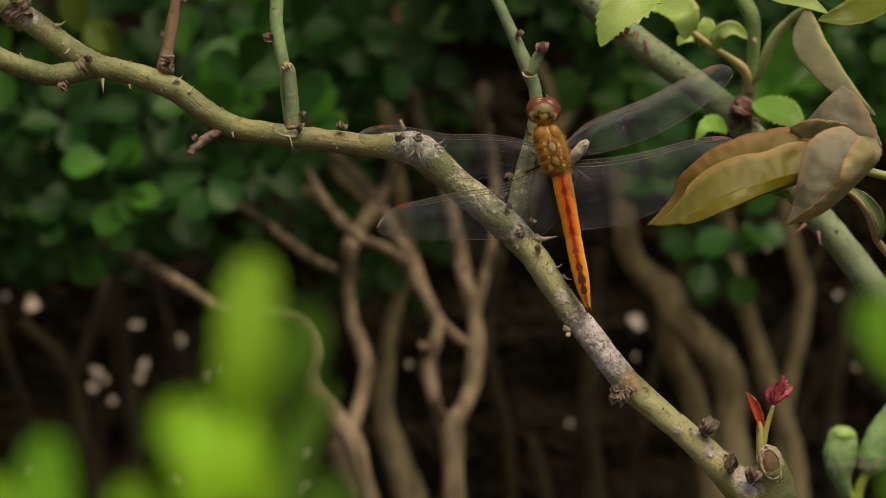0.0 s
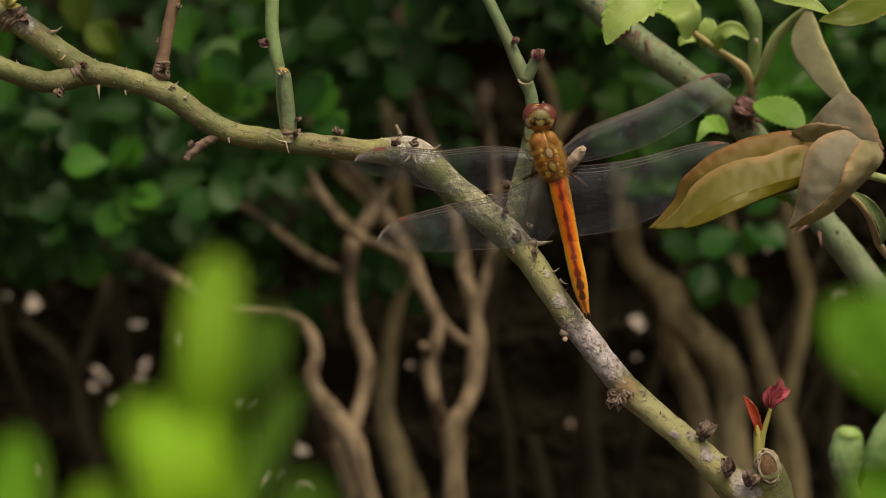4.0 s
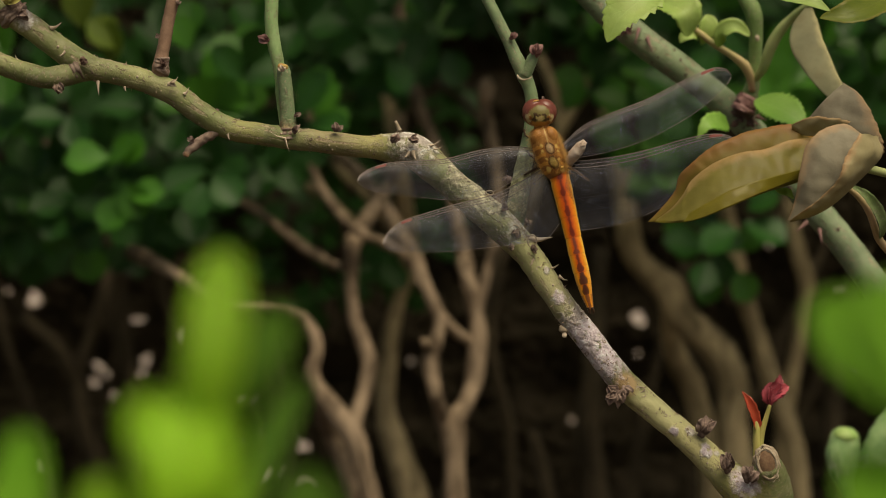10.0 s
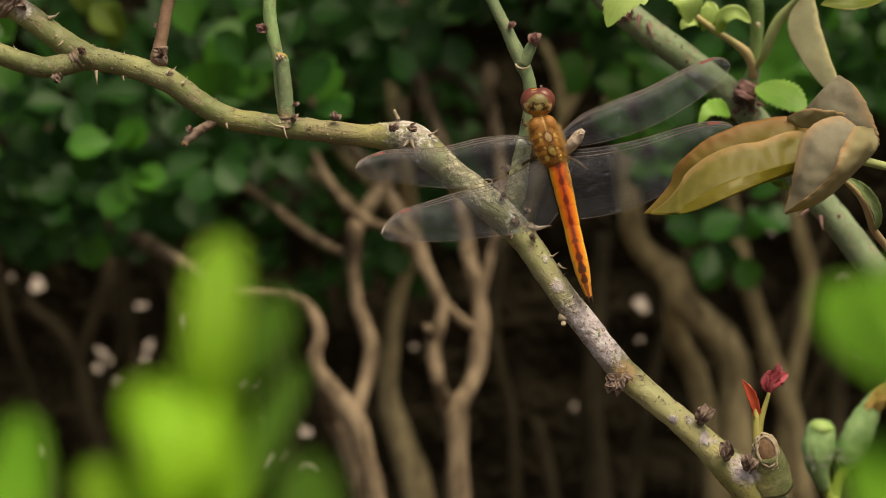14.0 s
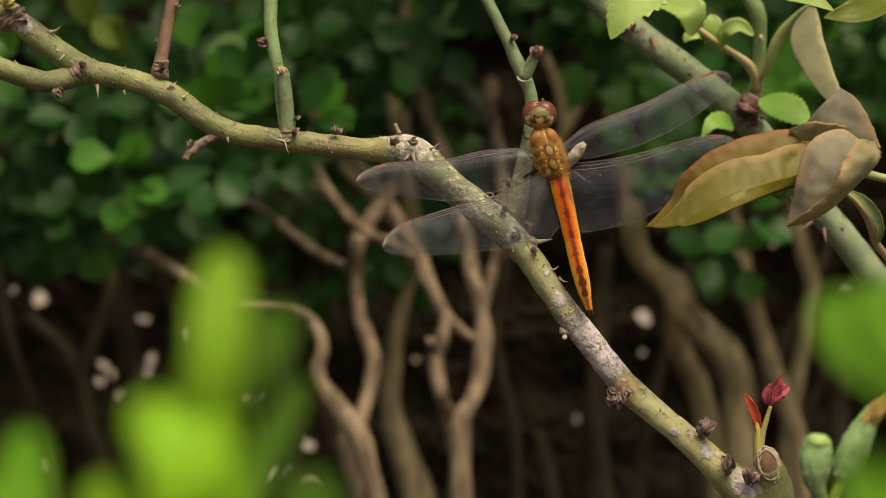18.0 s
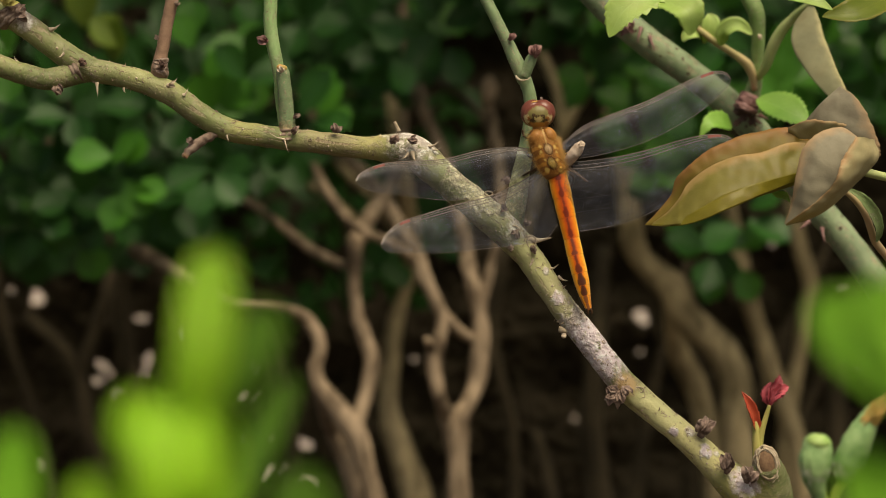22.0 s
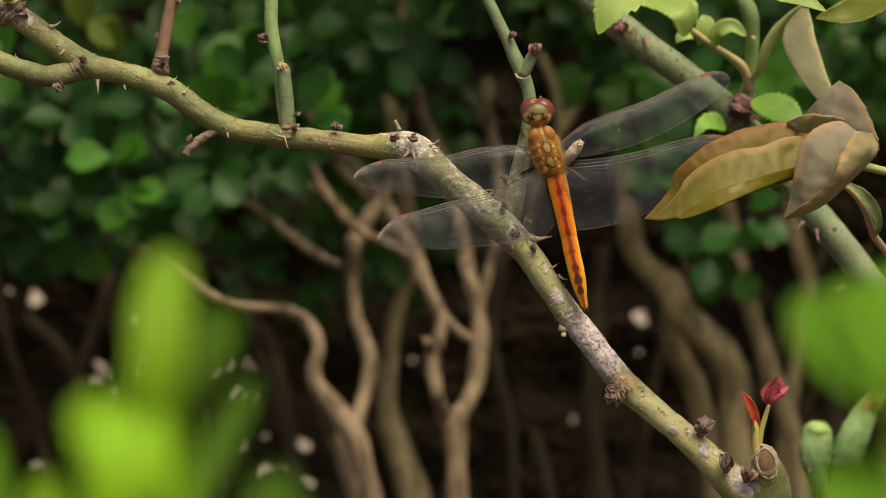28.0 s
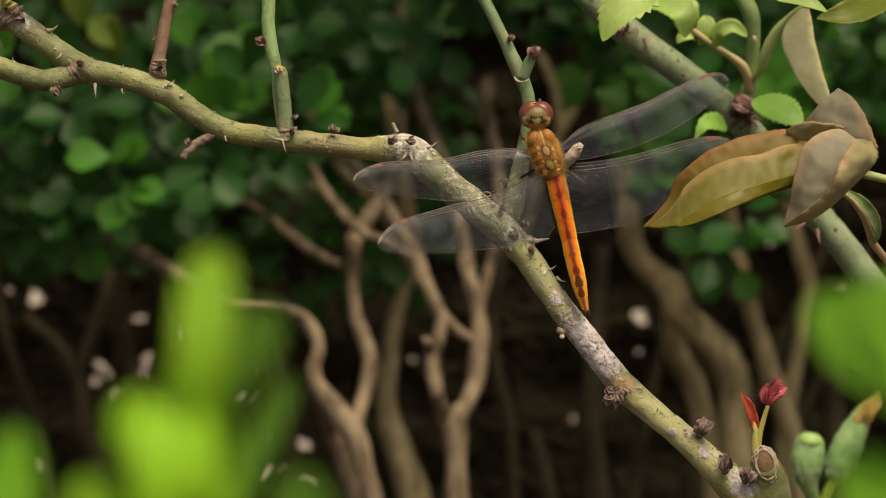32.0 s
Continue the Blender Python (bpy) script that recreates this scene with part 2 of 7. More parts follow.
def cane_material(name, green, pale, worn, patches=(), dots=0.0, dot_color=(0.05, 0.02, 0.015), rough_skin=False, flushes=(), dot_size=0.22):
    """Rose cane: green skin, yellowish flushes, cork scabs, and old grey bark in the patches (place, radius, colour)."""
    m = Nodes(name)
    big = m.noise(55, 3)
    fine = m.noise(900, 5, 0.65)
    c = m.mix(m.step(big, 0.35, 0.65), green, pale)
    c = m.mix(m.math("MULTIPLY", m.step(m.noise(240, 5, 0.7), 0.45, 0.72), 0.5), c, worn)
    c = m.mix(m.math("MULTIPLY", m.step(m.noise(95, 4, 0.65), 0.5, 0.68), 0.45), c, tuple(x * 0.55 for x in green))
    for place, radius, color in flushes:
        c = m.mix(m.math("MULTIPLY", m.near(place, radius, 0.2), 0.85), c, color)
    scab = m.math("MULTIPLY", m.step(m.noise(560, 6, 0.72), 0.56, 0.61), m.step(m.noise(120, 2), 0.36, 0.52))
    flake = m.ramp(m.noise(1300, 4, 0.7), [(0.35, (0.10, 0.06, 0.045)), (0.5, (0.25, 0.18, 0.15)), (0.64, (0.46, 0.39, 0.36))])
    c = m.mix(m.math("MULTIPLY", scab, 0.85 if rough_skin else 0.35), c, flake)
    height = m.math("ADD", m.math("MULTIPLY", fine, 0.5), m.math("MULTIPLY", scab, 0.6 if rough_skin else 0.2))
    if dots:
        vo = m.add("TexVoronoi", Scale=dots)
        m.link(m.coords(), vo.inputs["Vector"])
        dot = m.step(vo.outputs["Distance"], dot_size, dot_size - 0.1)
        c = m.mix(m.math("MULTIPLY", dot, m.step(m.noise(dots * 1.7, 1), 0.47, 0.54)), c, dot_color)
    uv = m.coords(True)
    streak = m.math("MULTIPLY", m.step(m.noise(1.0, 4, 0.62, at=uv, stretch=(55, 15, 1)), 0.565, 0.60), m.step(m.noise(90, 2), 0.40, 0.52))
    c = m.mix(m.math("MULTIPLY", streak, 0.6), c, m.ramp(m.noise(1500, 3), [(0.35, (0.16, 0.095, 0.06)), (0.6, (0.46, 0.36, 0.26))]))
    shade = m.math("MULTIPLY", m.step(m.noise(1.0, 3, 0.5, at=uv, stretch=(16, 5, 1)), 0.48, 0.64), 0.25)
    c = m.mix(shade, c, tuple(x * 0.62 for x in green))
    height = m.math("SUBTRACT", height, m.math("MULTIPLY", streak, 0.5))
    for place, radius, color in patches:
        near = m.near(place, radius)
        crust = m.noise(640, 7, 0.75)
        tone = m.ramp(crust, [(0.36, tuple(x * 0.66 for x in color)), (0.5, color), (0.6, tuple(min(x * 1.8, 0.75) for x in color))])
        keep = m.math("MULTIPLY", near, m.step(m.noise(420, 6, 0.7), 0.35, 0.44))
        c = m.mix(keep, c, tone)
        height = m.math("ADD", height, m.math("MULTIPLY", m.math("MULTIPLY", near, crust), 1.4))
    crack = m.math("MULTIPLY", m.step(m.noise(210, 5, 0.7, stretch=(0.35, 1, 1.6)), 0.60, 0.64), m.step(m.noise(70, 2), 0.45, 0.6))
    c = m.mix(m.math("MULTIPLY", crack, 0.22), c, (0.15, 0.10, 0.07))
    m.bump(m.math("SUBTRACT", height, m.math("MULTIPLY", crack, 0.08)), 0.7, 0.0006)
    return m.finish(c, m.ramp(fine, [(0.3, (0.42, 0.42, 0.42)), (0.7, (0.75, 0.75, 0.75))]), 0.35)


def leaf_material(name, dark, light, vein, rough=0.45, through=0.35, veins=9.0, tint=None, blotch=None, spec=0.4, edge=None, coat=0.0, ribs=0.38):
    """Leaf skin: two tones, side veins and midrib by the leaf's own coordinates, blotches, a browned margin."""
    m = Nodes(name)
    uv = m.add("SeparateXYZ")
    m.link(m.coords(True), uv.inputs[0])
    x, y = uv.outputs["X"], uv.outputs["Y"]
    a = m.math("ABSOLUTE", m.math("SUBTRACT", y, 0.5))
    info = m.add("ObjectInfo")
    c = m.mix(m.step(m.noise(90, 4), 0.35, 0.68), dark, light)
    c = m.mix(m.math("MULTIPLY", m.step(m.noise(330, 6, 0.72), 0.46, 0.66), 0.35), c, tuple(x * 0.72 for x in dark))
    side = m.math("ABSOLUTE", m.math("SUBTRACT", m.math("FRACT", m.math("SUBTRACT", m.math("MULTIPLY", x, veins), m.math("MULTIPLY", a, 4.0))), 0.5))
    line = m.step(side, 0.44, 0.5)
    rib = m.step(a, 0.03, 0.012)
    net = m.math("MAXIMUM", m.math("MULTIPLY", line, 0.45), rib)
    c = m.mix(m.math("MULTIPLY", net, ribs), c, vein)
    if blotch is not None:
        c = m.mix(m.math("MULTIPLY", m.step(m.noise(160, 5, 0.7), 0.5, 0.72), 0.75), c, blotch)
    if edge is not None:
        rim = m.step(m.math("ADD", a, m.math("MULTIPLY", m.noise(420, 3), 0.16)), 0.47, 0.58)
        c = m.mix(rim, c, edge)
    hue = m.add("HueSaturation")
    m.link(c, hue.inputs["Color"])
    m.link(m.math("ADD", m.math("MULTIPLY", info.outputs["Random"], 0.5), 0.75), hue.inputs["Value"])
    c = hue.outputs[0]
    m.bump(m.math("ADD", m.math("MULTIPLY", net, -1.8 * ribs), m.math("MULTIPLY", m.noise(700, 4), 0.5)), 0.5, 0.0004)
    return m.finish(c, rough, spec, through, tint, coat)


def grain_material(name, a, b, scale, rough=0.7, spec=0.3, bump=0.4, depth=0.0003, through=0.0):
    m = Nodes(name)
    n = m.noise(scale, 5, 0.65)
    c = m.mix(m.step(n, 0.32, 0.68), a, b)
    c = m.mix(m.math("MULTIPLY", m.step(m.noise(scale * 0.2, 3), 0.4, 0.7), 0.4), c, tuple((x + y) * 0.35 for x, y in zip(a, b)))
    m.bump(n, bump, depth)
    return m.finish(c, rough, spec, through)


CORK = (0.50, 0.45, 0.39)
LILAC = (0.62, 0.53, 0.56)
# yellow-green flushes; those at 1160 and 1235 are also paled to paint skylight
M_CANE = cane_material("rose_cane_skin", (0.142, 0.178, 0.062), (0.275, 0.290, 0.122), (0.38, 0.34, 0.22), [
    (spot(1062, 630, 0.7), 0.0068, LILAC), (spot(1030, 585, 0.7), 0.0058, LILAC), (spot(1012, 562, 0.7), 0.0036, (0.44, 0.38, 0.33)), (spot(725, 258, 0.7), 0.0062, CORK), (spot(905, 405, 0.7), 0.0036, CORK), (spot(800, 320, 0.7), 0.0040, (0.43, 0.39, 0.27)), (spot(870, 375, 0.7), 0.0036, (0.40, 0.36, 0.27)),
    (spot(845, 350, 0.7), 0.0052, (0.42, 0.39, 0.26)), (spot(1318, 852, 0.6958), 0.0036, LILAC), (spot(986, 530, 0.697), 0.0016, LILAC), (spot(966, 480, 0.697), 0.0011, CORK), (spot(1248, 800, 0.6968), 0.0017, LILAC), (spot(1268, 800, 0.6968), 0.0013, CORK), (spot(1222, 764, 0.6972), 0.0014, CORK), (spot(1190, 766, 0.6972), 0.0012, LILAC), (spot(36, 36, 0.6974), 0.0030, CORK)], 0.0, (0.15, 0.085, 0.055), False, [(spot(590, 257, 0.7), 0.0075, (0.26, 0.23, 0.11)), (spot(430, 240, 0.7), 0.0050, (0.27, 0.27, 0.10)), 
    (spot(1160, 735, 0.7), 0.0085, (0.60, 0.58, 0.30)), (spot(1235, 800, 0.7), 0.0085, (0.60, 0.56, 0.27)), (spot(1315, 870, 0.7), 0.008, (0.38, 0.35, 0.12)), (spot(950, 470, 0.7), 0.009, (0.42, 0.42, 0.20)), (spot(990, 535, 0.7), 0.007, (0.40, 0.38, 0.21)), (spot(1105, 682, 0.6972), 0.003, (0.46, 0.30, 0.15)), (spot(850, 365, 0.7), 0.008, (0.36, 0.36, 0.19)), (spot(660, 262, 0.7), 0.005, (0.36, 0.33, 0.13))])
M_TWIG = cane_material("green_twig_skin", (0.135, 0.215, 0.10), (0.215, 0.305, 0.16), (0.28, 0.29, 0.16), [(spot(500, 235, 0.7), 0.003, (0.20, 0.15, 0.08)), (spot(912, 345, 0.702), 0.006, (0.30, 0.285, 0.17)), (spot(920, 305, 0.703), 0.005, (0.25, 0.26, 0.14))])
M_BLUE = cane_material("bloomed_cane_skin", (0.160, 0.235, 0.120), (0.255, 0.335, 0.195), (0.25, 0.27, 0.17), [(spot(1312, 200, 0.811), 0.0030, (0.15, 0.10, 0.075))], 360.0, (0.06, 0.022, 0.018), dot_size=0.25)
M_COLLAR = grain_material("wrinkled_brown_bark", (0.12, 0.075, 0.055), (0.30, 0.235, 0.19), 700, 0.8, 0.2, 0.7)
M_DRYTWIG = grain_material("dry_brown_twig", (0.19, 0.115, 0.075), (0.32, 0.205, 0.14), 500, 0.75)
M_SCALE = grain_material("dry_bud_scale", (0.085, 0.05, 0.045), (0.36, 0.27, 0.22), 900, 0.8, 0.2, 0.7)
M_PITH = grain_material("cut_wood", (0.13, 0.075, 0.045), (0.26, 0.16, 0.09), 900, 0.85)
M_CALLUS = grain_material("pale_callus", (0.26, 0.19, 0.12), (0.52, 0.45, 0.34), 700, 0.7)
M_DRYWOOD = grain_material("pale_dry_wood", (0.36, 0.27, 0.20), (0.66, 0.56, 0.46), 620, 0.75)
M_THORN = grain_material("thorn", (0.42, 0.33, 0.24), (0.60, 0.50, 0.38), 900, 0.5)
M_BRISTLE = grain_material("bristle", (0.20, 0.15, 0.09), (0.36, 0.28, 0.19), 900, 0.5)
M_REDTHORN = grain_material("red_thorn", (0.15, 0.07, 0.065), (0.28, 0.155, 0.14), 900, 0.5)
M_RED = leaf_material("red_young_leaf", (0.50, 0.065, 0.10), (0.66, 0.17, 0.20), (0.66, 0.24, 0.22), 0.35, 0.3, 6)
M_SCARLET = leaf_material("scarlet_young_leaf", (0.56, 0.085, 0.045), (0.66, 0.14, 0.07), (0.66, 0.28, 0.14), 0.35, 0.3, 6)
M_REDSTEM = grain_material("young_stem", (0.36, 0.40, 0.11), (0.50, 0.40, 0.14), 260, 0.45)
M_BRONZE = leaf_material("bronze_leaf", (0.165, 0.148, 0.028), (0.235, 0.210, 0.055), (0.32, 0.28, 0.11), 0.5, 0.4, 7, (0.38, 0.36, 0.025), (0.20, 0.15, 0.032), 0.35, (0.46, 0.30, 0.13), 0.0, 0.07)
M_GREYLEAF = leaf_material("grey_leaf_back", (0.215, 0.197, 0.138), (0.285, 0.262, 0.185), (0.30, 0.275, 0.19), 0.65, 0.25, 9, (0.28, 0.25, 0.10), (0.19, 0.155, 0.11), 0.3, (0.40, 0.27, 0.15), 0.0, 0.035)
M_TAN = leaf_material("tan_leaf_margin", (0.40, 0.355, 0.190), (0.52, 0.46, 0.27), (0.54, 0.47, 0.28), 0.6, 0.3, 9, (0.46, 0.40, 0.14), (0.36, 0.27, 0.13), 0.3, (0.50, 0.31, 0.16), 0.0, 0.05)
M_OLIVE = leaf_material("olive_leaf_back", (0.160, 0.160, 0.092), (0.215, 0.212, 0.122), (0.26, 0.25, 0.14), 0.6, 0.3, 8, (0.26, 0.27, 0.08), (0.16, 0.14, 0.075), 0.3, (0.36, 0.33, 0.17), 0.0, 0.03)
M_LIME = leaf_material("lime_leaf", (0.36, 0.52, 0.13), (0.50, 0.64, 0.24), (0.58, 0.68, 0.34), 0.42, 0.45, 8, (0.48, 0.70, 0.14), (0.42, 0.50, 0.16), 0.4, None, 0.0, 0.22)
M_AGEING = leaf_material("yellowing_rose_leaf", (0.12, 0.175, 0.018), (0.19, 0.235, 0.03), (0.30, 0.34, 0.08), 0.42, 0.45, 8, (0.32, 0.42, 0.03), None, 0.4, (0.30, 0.24, 0.06), 0.0, 0.2)
M_LEAFLET = leaf_material("green_leaflet", (0.17, 0.36, 0.06), (0.27, 0.47, 0.10), (0.36, 0.52, 0.18), 0.42, 0.42, 8, (0.28, 0.58, 0.06), None, 0.4, None, 0.0, 0.22)
M_SHOOT = cane_material("green_shoot_skin", (0.15, 0.26, 0.08), (0.25, 0.37, 0.145), (0.27, 0.32, 0.15))
M_GREENTWIG = cane_material("pale_green_twig_skin", (0.21, 0.36, 0.13), (0.32, 0.49, 0.22), (0.33, 0.40, 0.20))
M_NODE = grain_material("dark_prickly_node", (0.06, 0.033, 0.026), (0.19, 0.12, 0.095), 900, 0.7, 0.25, 0.8)
M_RUSTLEAF = leaf_material("rusty_leaf_half", (0.150, 0.110, 0.018), (0.215, 0.165, 0.034), (0.25, 0.19, 0.07), 0.5, 0.4, 7, (0.36, 0.27, 0.03), (0.17, 0.105, 0.022), 0.3, (0.27, 0.135, 0.045), 0.0, 0.06)
M_YELLOWSTRIP = leaf_material("yellow_olive_leaf", (0.150, 0.130, 0.012), (0.215, 0.185, 0.020), (0.28, 0.25, 0.06), 0.45, 0.4, 7, (0.36, 0.34, 0.015), (0.16, 0.12, 0.02), 0.4, None, 0.0, 0.12)
M_SPRIG = leaf_material("fresh_sprig_leaf", (0.25, 0.50, 0.032), (0.33, 0.56, 0.047), (0.44, 0.62, 0.10), 0.5, 0.5, 7, (0.50, 0.86, 0.042), None, 0.15)
M_SPRIG_MID = leaf_material("green_sprig_leaf", (0.13, 0.34, 0.025), (0.18, 0.41, 0.033), (0.22, 0.42, 0.07), 0.6, 0.45, 7, (0.21, 0.54, 0.03), None, 0.12)
M_SPRIG_DARK = leaf_material("dark_sprig_leaf", (0.060, 0.155, 0.015), (0.085, 0.19, 0.022), (0.16, 0.28, 0.07), 0.6, 0.3, 7, (0.15, 0.38, 0.02), None, 0.06)
M_SPRIGSTEM = grain_material("sprig_stem", (0.22, 0.34, 0.05), (0.34, 0.42, 0.08), 300, 0.5)
M_HEDGE = leaf_material("hedge_leaf", (0.011, 0.049, 0.009), (0.022, 0.097, 0.014), (0.05, 0.12, 0.04), 0.42, 0.16, 6, (0.06, 0.20, 0.02), None, 0.24, None, 0.0)
M_HEDGE_NEW = leaf_material("young_hedge_leaf", (0.036, 0.145, 0.016), (0.064, 0.215, 0.024), (0.10, 0.24, 0.05), 0.38, 0.3, 6, (0.10, 0.34, 0.02), None, 0.3)
M_HEDGE_YELLOW = leaf_material("yellowing_hedge_leaf", (0.12, 0.20, 0.02), (0.17, 0.26, 0.03), (0.22, 0.30, 0.08), 0.4, 0.3, 6)
M_STEM = bark_material("hedge_bark", (0.103, 0.074, 0.047), (0.280, 0.213, 0.145), 210, 0.9)
M_STEM_OLD = bark_material("old_hedge_bark", (0.190, 0.152, 0.084), (0.455, 0.368, 0.212), 130, 0.95)
# hedge bark again, its colour darkened to paint the shade deep inside
M_STEM_SHADED = bark_material("shaded_hedge_bark", (0.052, 0.042, 0.026), (0.102, 0.081, 0.050), 70, 0.95)
# near-black colour that stands for the shade inside the hedge
M_INNER_SHADE = grain_material("hedge_inner_shade", (0.029, 0.024, 0.015), (0.056, 0.044, 0.028), 60, 0.95, 0.1, 0.8, 0.004)
M_SOIL = grain_material("soil", (0.035, 0.026, 0.018), (0.075, 0.055, 0.038), 18, 0.95, 0.15, 0.8, 0.01)
M_WALL = grain_material("pale_render", (0.66, 0.57, 0.50), (0.76, 0.67, 0.60), 6, 0.9, 0.2, 0.3, 0.004)
M_BUDGREEN = grain_material("bud_green", (0.105, 0.235, 0.075), (0.33, 0.47, 0.21), 260, 0.55)
M_BUDCAP = grain_material("bud_crown", (0.20, 0.35, 0.09), (0.34, 0.47, 0.16), 400, 0.5)
M_BUDTIP = grain_material("bud_tip", (0.36, 0.30, 0.08), (0.45, 0.22, 0.08), 400, 0.6)
M_BUDBASE = grain_material("bud_down", (0.28, 0.29, 0.22), (0.42, 0.42, 0.35), 500, 0.8)
M_PINKSTALK = grain_material("pinkish_leaf_stalk", (0.46, 0.46, 0.20), (0.54, 0.36, 0.22), 60, 0.5)
M_PALESTALK = grain_material("pale_leaf_stalk", (0.32, 0.43, 0.15), (0.44, 0.48, 0.22), 150, 0.5)

# ---- setting: ground, pale wall added behind the hedge ----
def sheet(name, x0, x1, y0, y1, nx, ny, height):
    verts = [(x0 + (x1 - x0) * i / nx, y0 + (y1 - y0) * j / ny, height(x0 + (x1 - x0) * i / nx, y0 + (y1 - y0) * j / ny)) for j in range(ny + 1) for i in range(nx + 1)]
    faces = [(j * (nx + 1) + i, j * (nx + 1) + i + 1, (j + 1) * (nx + 1) + i + 1, (j + 1) * (nx + 1) + i) for j in range(ny) for i in range(nx)]
    return verts, faces, None


near_soil = sheet("ground", -3, 3, -2, 4, 60, 60, lambda x, y: 0.012 * noise.noise((x * 6, y * 6, 0)) + 0.006 * noise.noise((x * 21, y * 21, 4)))
far_soil = []
for x0, x1, y0, y1 in ((-900, 900, 4, 1800), (-900, 900, -900, -2), (-900, -3, -2, 4), (3, 900, -2, 4)):
    far_soil.append(sheet("ground", x0, x1, y0, y1, 1, 1, lambda x, y: -0.012))
ground = part("ground", join(near_soil, *far_soil), M_SOIL, None)
tagged(ground, "bare dark brown soil under the hedge and roses", "soil", "", "structure")

# no wall shows; this pale one is added as the brightness behind the chinks
wall_box = bmesh.new()
bmesh.ops.create_cube(wall_box, size=1.0, matrix=Matrix.Translation((0, 5.2, 1.1)) @ Matrix.Diagonal((14, 0.2, 2.3, 1)))
bmesh.ops.bevel(wall_box, geom=wall_box.edges[:], offset=0.01, segments=2, affect="EDGES")
wall_mesh = bpy.data.meshes.new("wall_behind")
wall_box.to_mesh(wall_mesh)
wall_mesh.materials.append(M_WALL)
tagged(new("wall_behind", wall_mesh), "pale cream rendered wall added beyond the hedge to brighten its chinks", "wall", "", "structure")

# ---- hedge: stems, leaves, dark sheet for its inner shade with chinks of light ----
left_shrub = thing("hedge_shrub", (-0.09, 1.32, 0), "old hedge shrub with crooked brown stems and small leaves", "hedge", "hedge shrubs")
mid_shrub = thing("hedge_shrub", (0.01, 1.3, 0), "hedge shrub with a slim forked stem", "hedge", "hedge shrubs")
right_shrub = thing("hedge_shrub", (0.16, 1.5, 0), "hedge shrub with thick olive-brown gnarled trunks", "hedge", "hedge shrubs")


def foot(u, v, d, r, drift=0):
    """A stem's lower end, carried down to the soil."""
    z = EYE / (UNIT * d) + 441
    return [(u + drift, z + 12, d, r * 1.35), (u + drift * 0.6, z - 250, d, r * 1.15), (u + drift * 0.3, (z + v) / 2 - 100, d, r * 1.08)]


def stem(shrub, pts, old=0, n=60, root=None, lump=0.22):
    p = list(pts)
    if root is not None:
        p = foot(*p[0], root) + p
    # bark 2 carries the deep shade in its colour
    return part("stem", tube(p, 10, n, lump, 60.0, seed=len(bpy.data.objects) * 0.37), (M_STEM, M_STEM_OLD, M_STEM_SHADED)[int(old)], shrub)


# slim forked shrub
stem(mid_shrub, [(816, 905, 1.30, 20), (812, 820, 1.30, 19), (810, 775, 1.30, 20), (810, 745, 1.30, 20), (829, 715, 1.305, 15), (845, 680, 1.31, 15), (851, 640, 1.31, 16.5), (854, 590, 1.31, 16.5), (848, 550, 1.31, 14.5), (838, 500, 1.31, 14), (829, 455, 1.32, 14), (823, 420, 1.32, 13), (812, 370, 1.33, 12), (798, 310, 1.34, 11.5), (776, 250, 1.35, 12), (752, 195, 1.35, 12), (736, 140, 1.36, 11), (724, 95, 1.36, 10), (705, -80, 1.38, 9)], root=10, n=100)
stem(mid_shrub, [(808, 775, 1.30, 11), (794, 738, 1.30, 14), (779, 697, 1.29, 13), (771, 655, 1.29, 14), (770, 627, 1.29, 14), (781, 596, 1.29, 11), (785, 566, 1.29, 11), (774, 535, 1.29, 13), (759, 502, 1.29, 14), (746, 467, 1.30, 16), (731, 438, 1.31, 15), (706, 395, 1.32, 14), (680, 350, 1.34, 13), (648, 308, 1.36, 12), (590, 250, 1.38, 10), (520, 150, 1.42, 8)], n=80)
stem(mid_shrub, [(771, 620, 1.29, 11), (763, 609, 1.285, 8), (757, 600, 1.28, 5)], n=12)
stem(mid_shrub, [(842, 603, 1.31, 10), (816, 586, 1.305, 10), (791, 560, 1.30, 10), (772, 534, 1.30, 11)], n=24)
stem(mid_shrub, [(849, 560, 1.31, 9), (861, 515, 1.31, 9), (872, 470, 1.31, 9), (881, 430, 1.31, 8.5), (888, 370, 1.33, 9), (888, 310, 1.34, 10), (880, 255, 1.35, 11), (870, 205, 1.36, 10), (862, 170, 1.36, 9)], n=50)
stem(mid_shrub, [(872, 232, 1.40, 9), (850, 202, 1.42, 8), (822, 174, 1.45, 8), (790, 152, 1.48, 7), (760, 110, 1.52, 6)], 2, 30)
part("bud", ball(867, 158, 1.34, 15, 24, 14, 4, 0.1, 300), M_STEM, mid_shrub, "swollen pale bud")
# old crooked shrub
stem(left_shrub, [(668, 905, 1.28, 19), (650, 830, 1.28, 18), (636, 775, 1.28, 20), (607, 735, 1.28, 20), (582, 705, 1.28, 19), (563, 678, 1.28, 15), (559, 648, 1.28, 13), (568, 620, 1.28, 12), (562, 590, 1.28, 12), (544, 563, 1.28, 11), (514, 549, 1.27, 10), (480, 544, 1.26, 9), (435, 541, 1.26, 8), (400, 534, 1.26, 8), (345, 500, 1.26, 10), (300, 472, 1.30, 12), (240, 440, 1.38, 15), (190, 410, 1.44, 14), (130, 340, 1.52, 13), (60, 180, 1.60, 10)], root=25, n=110)
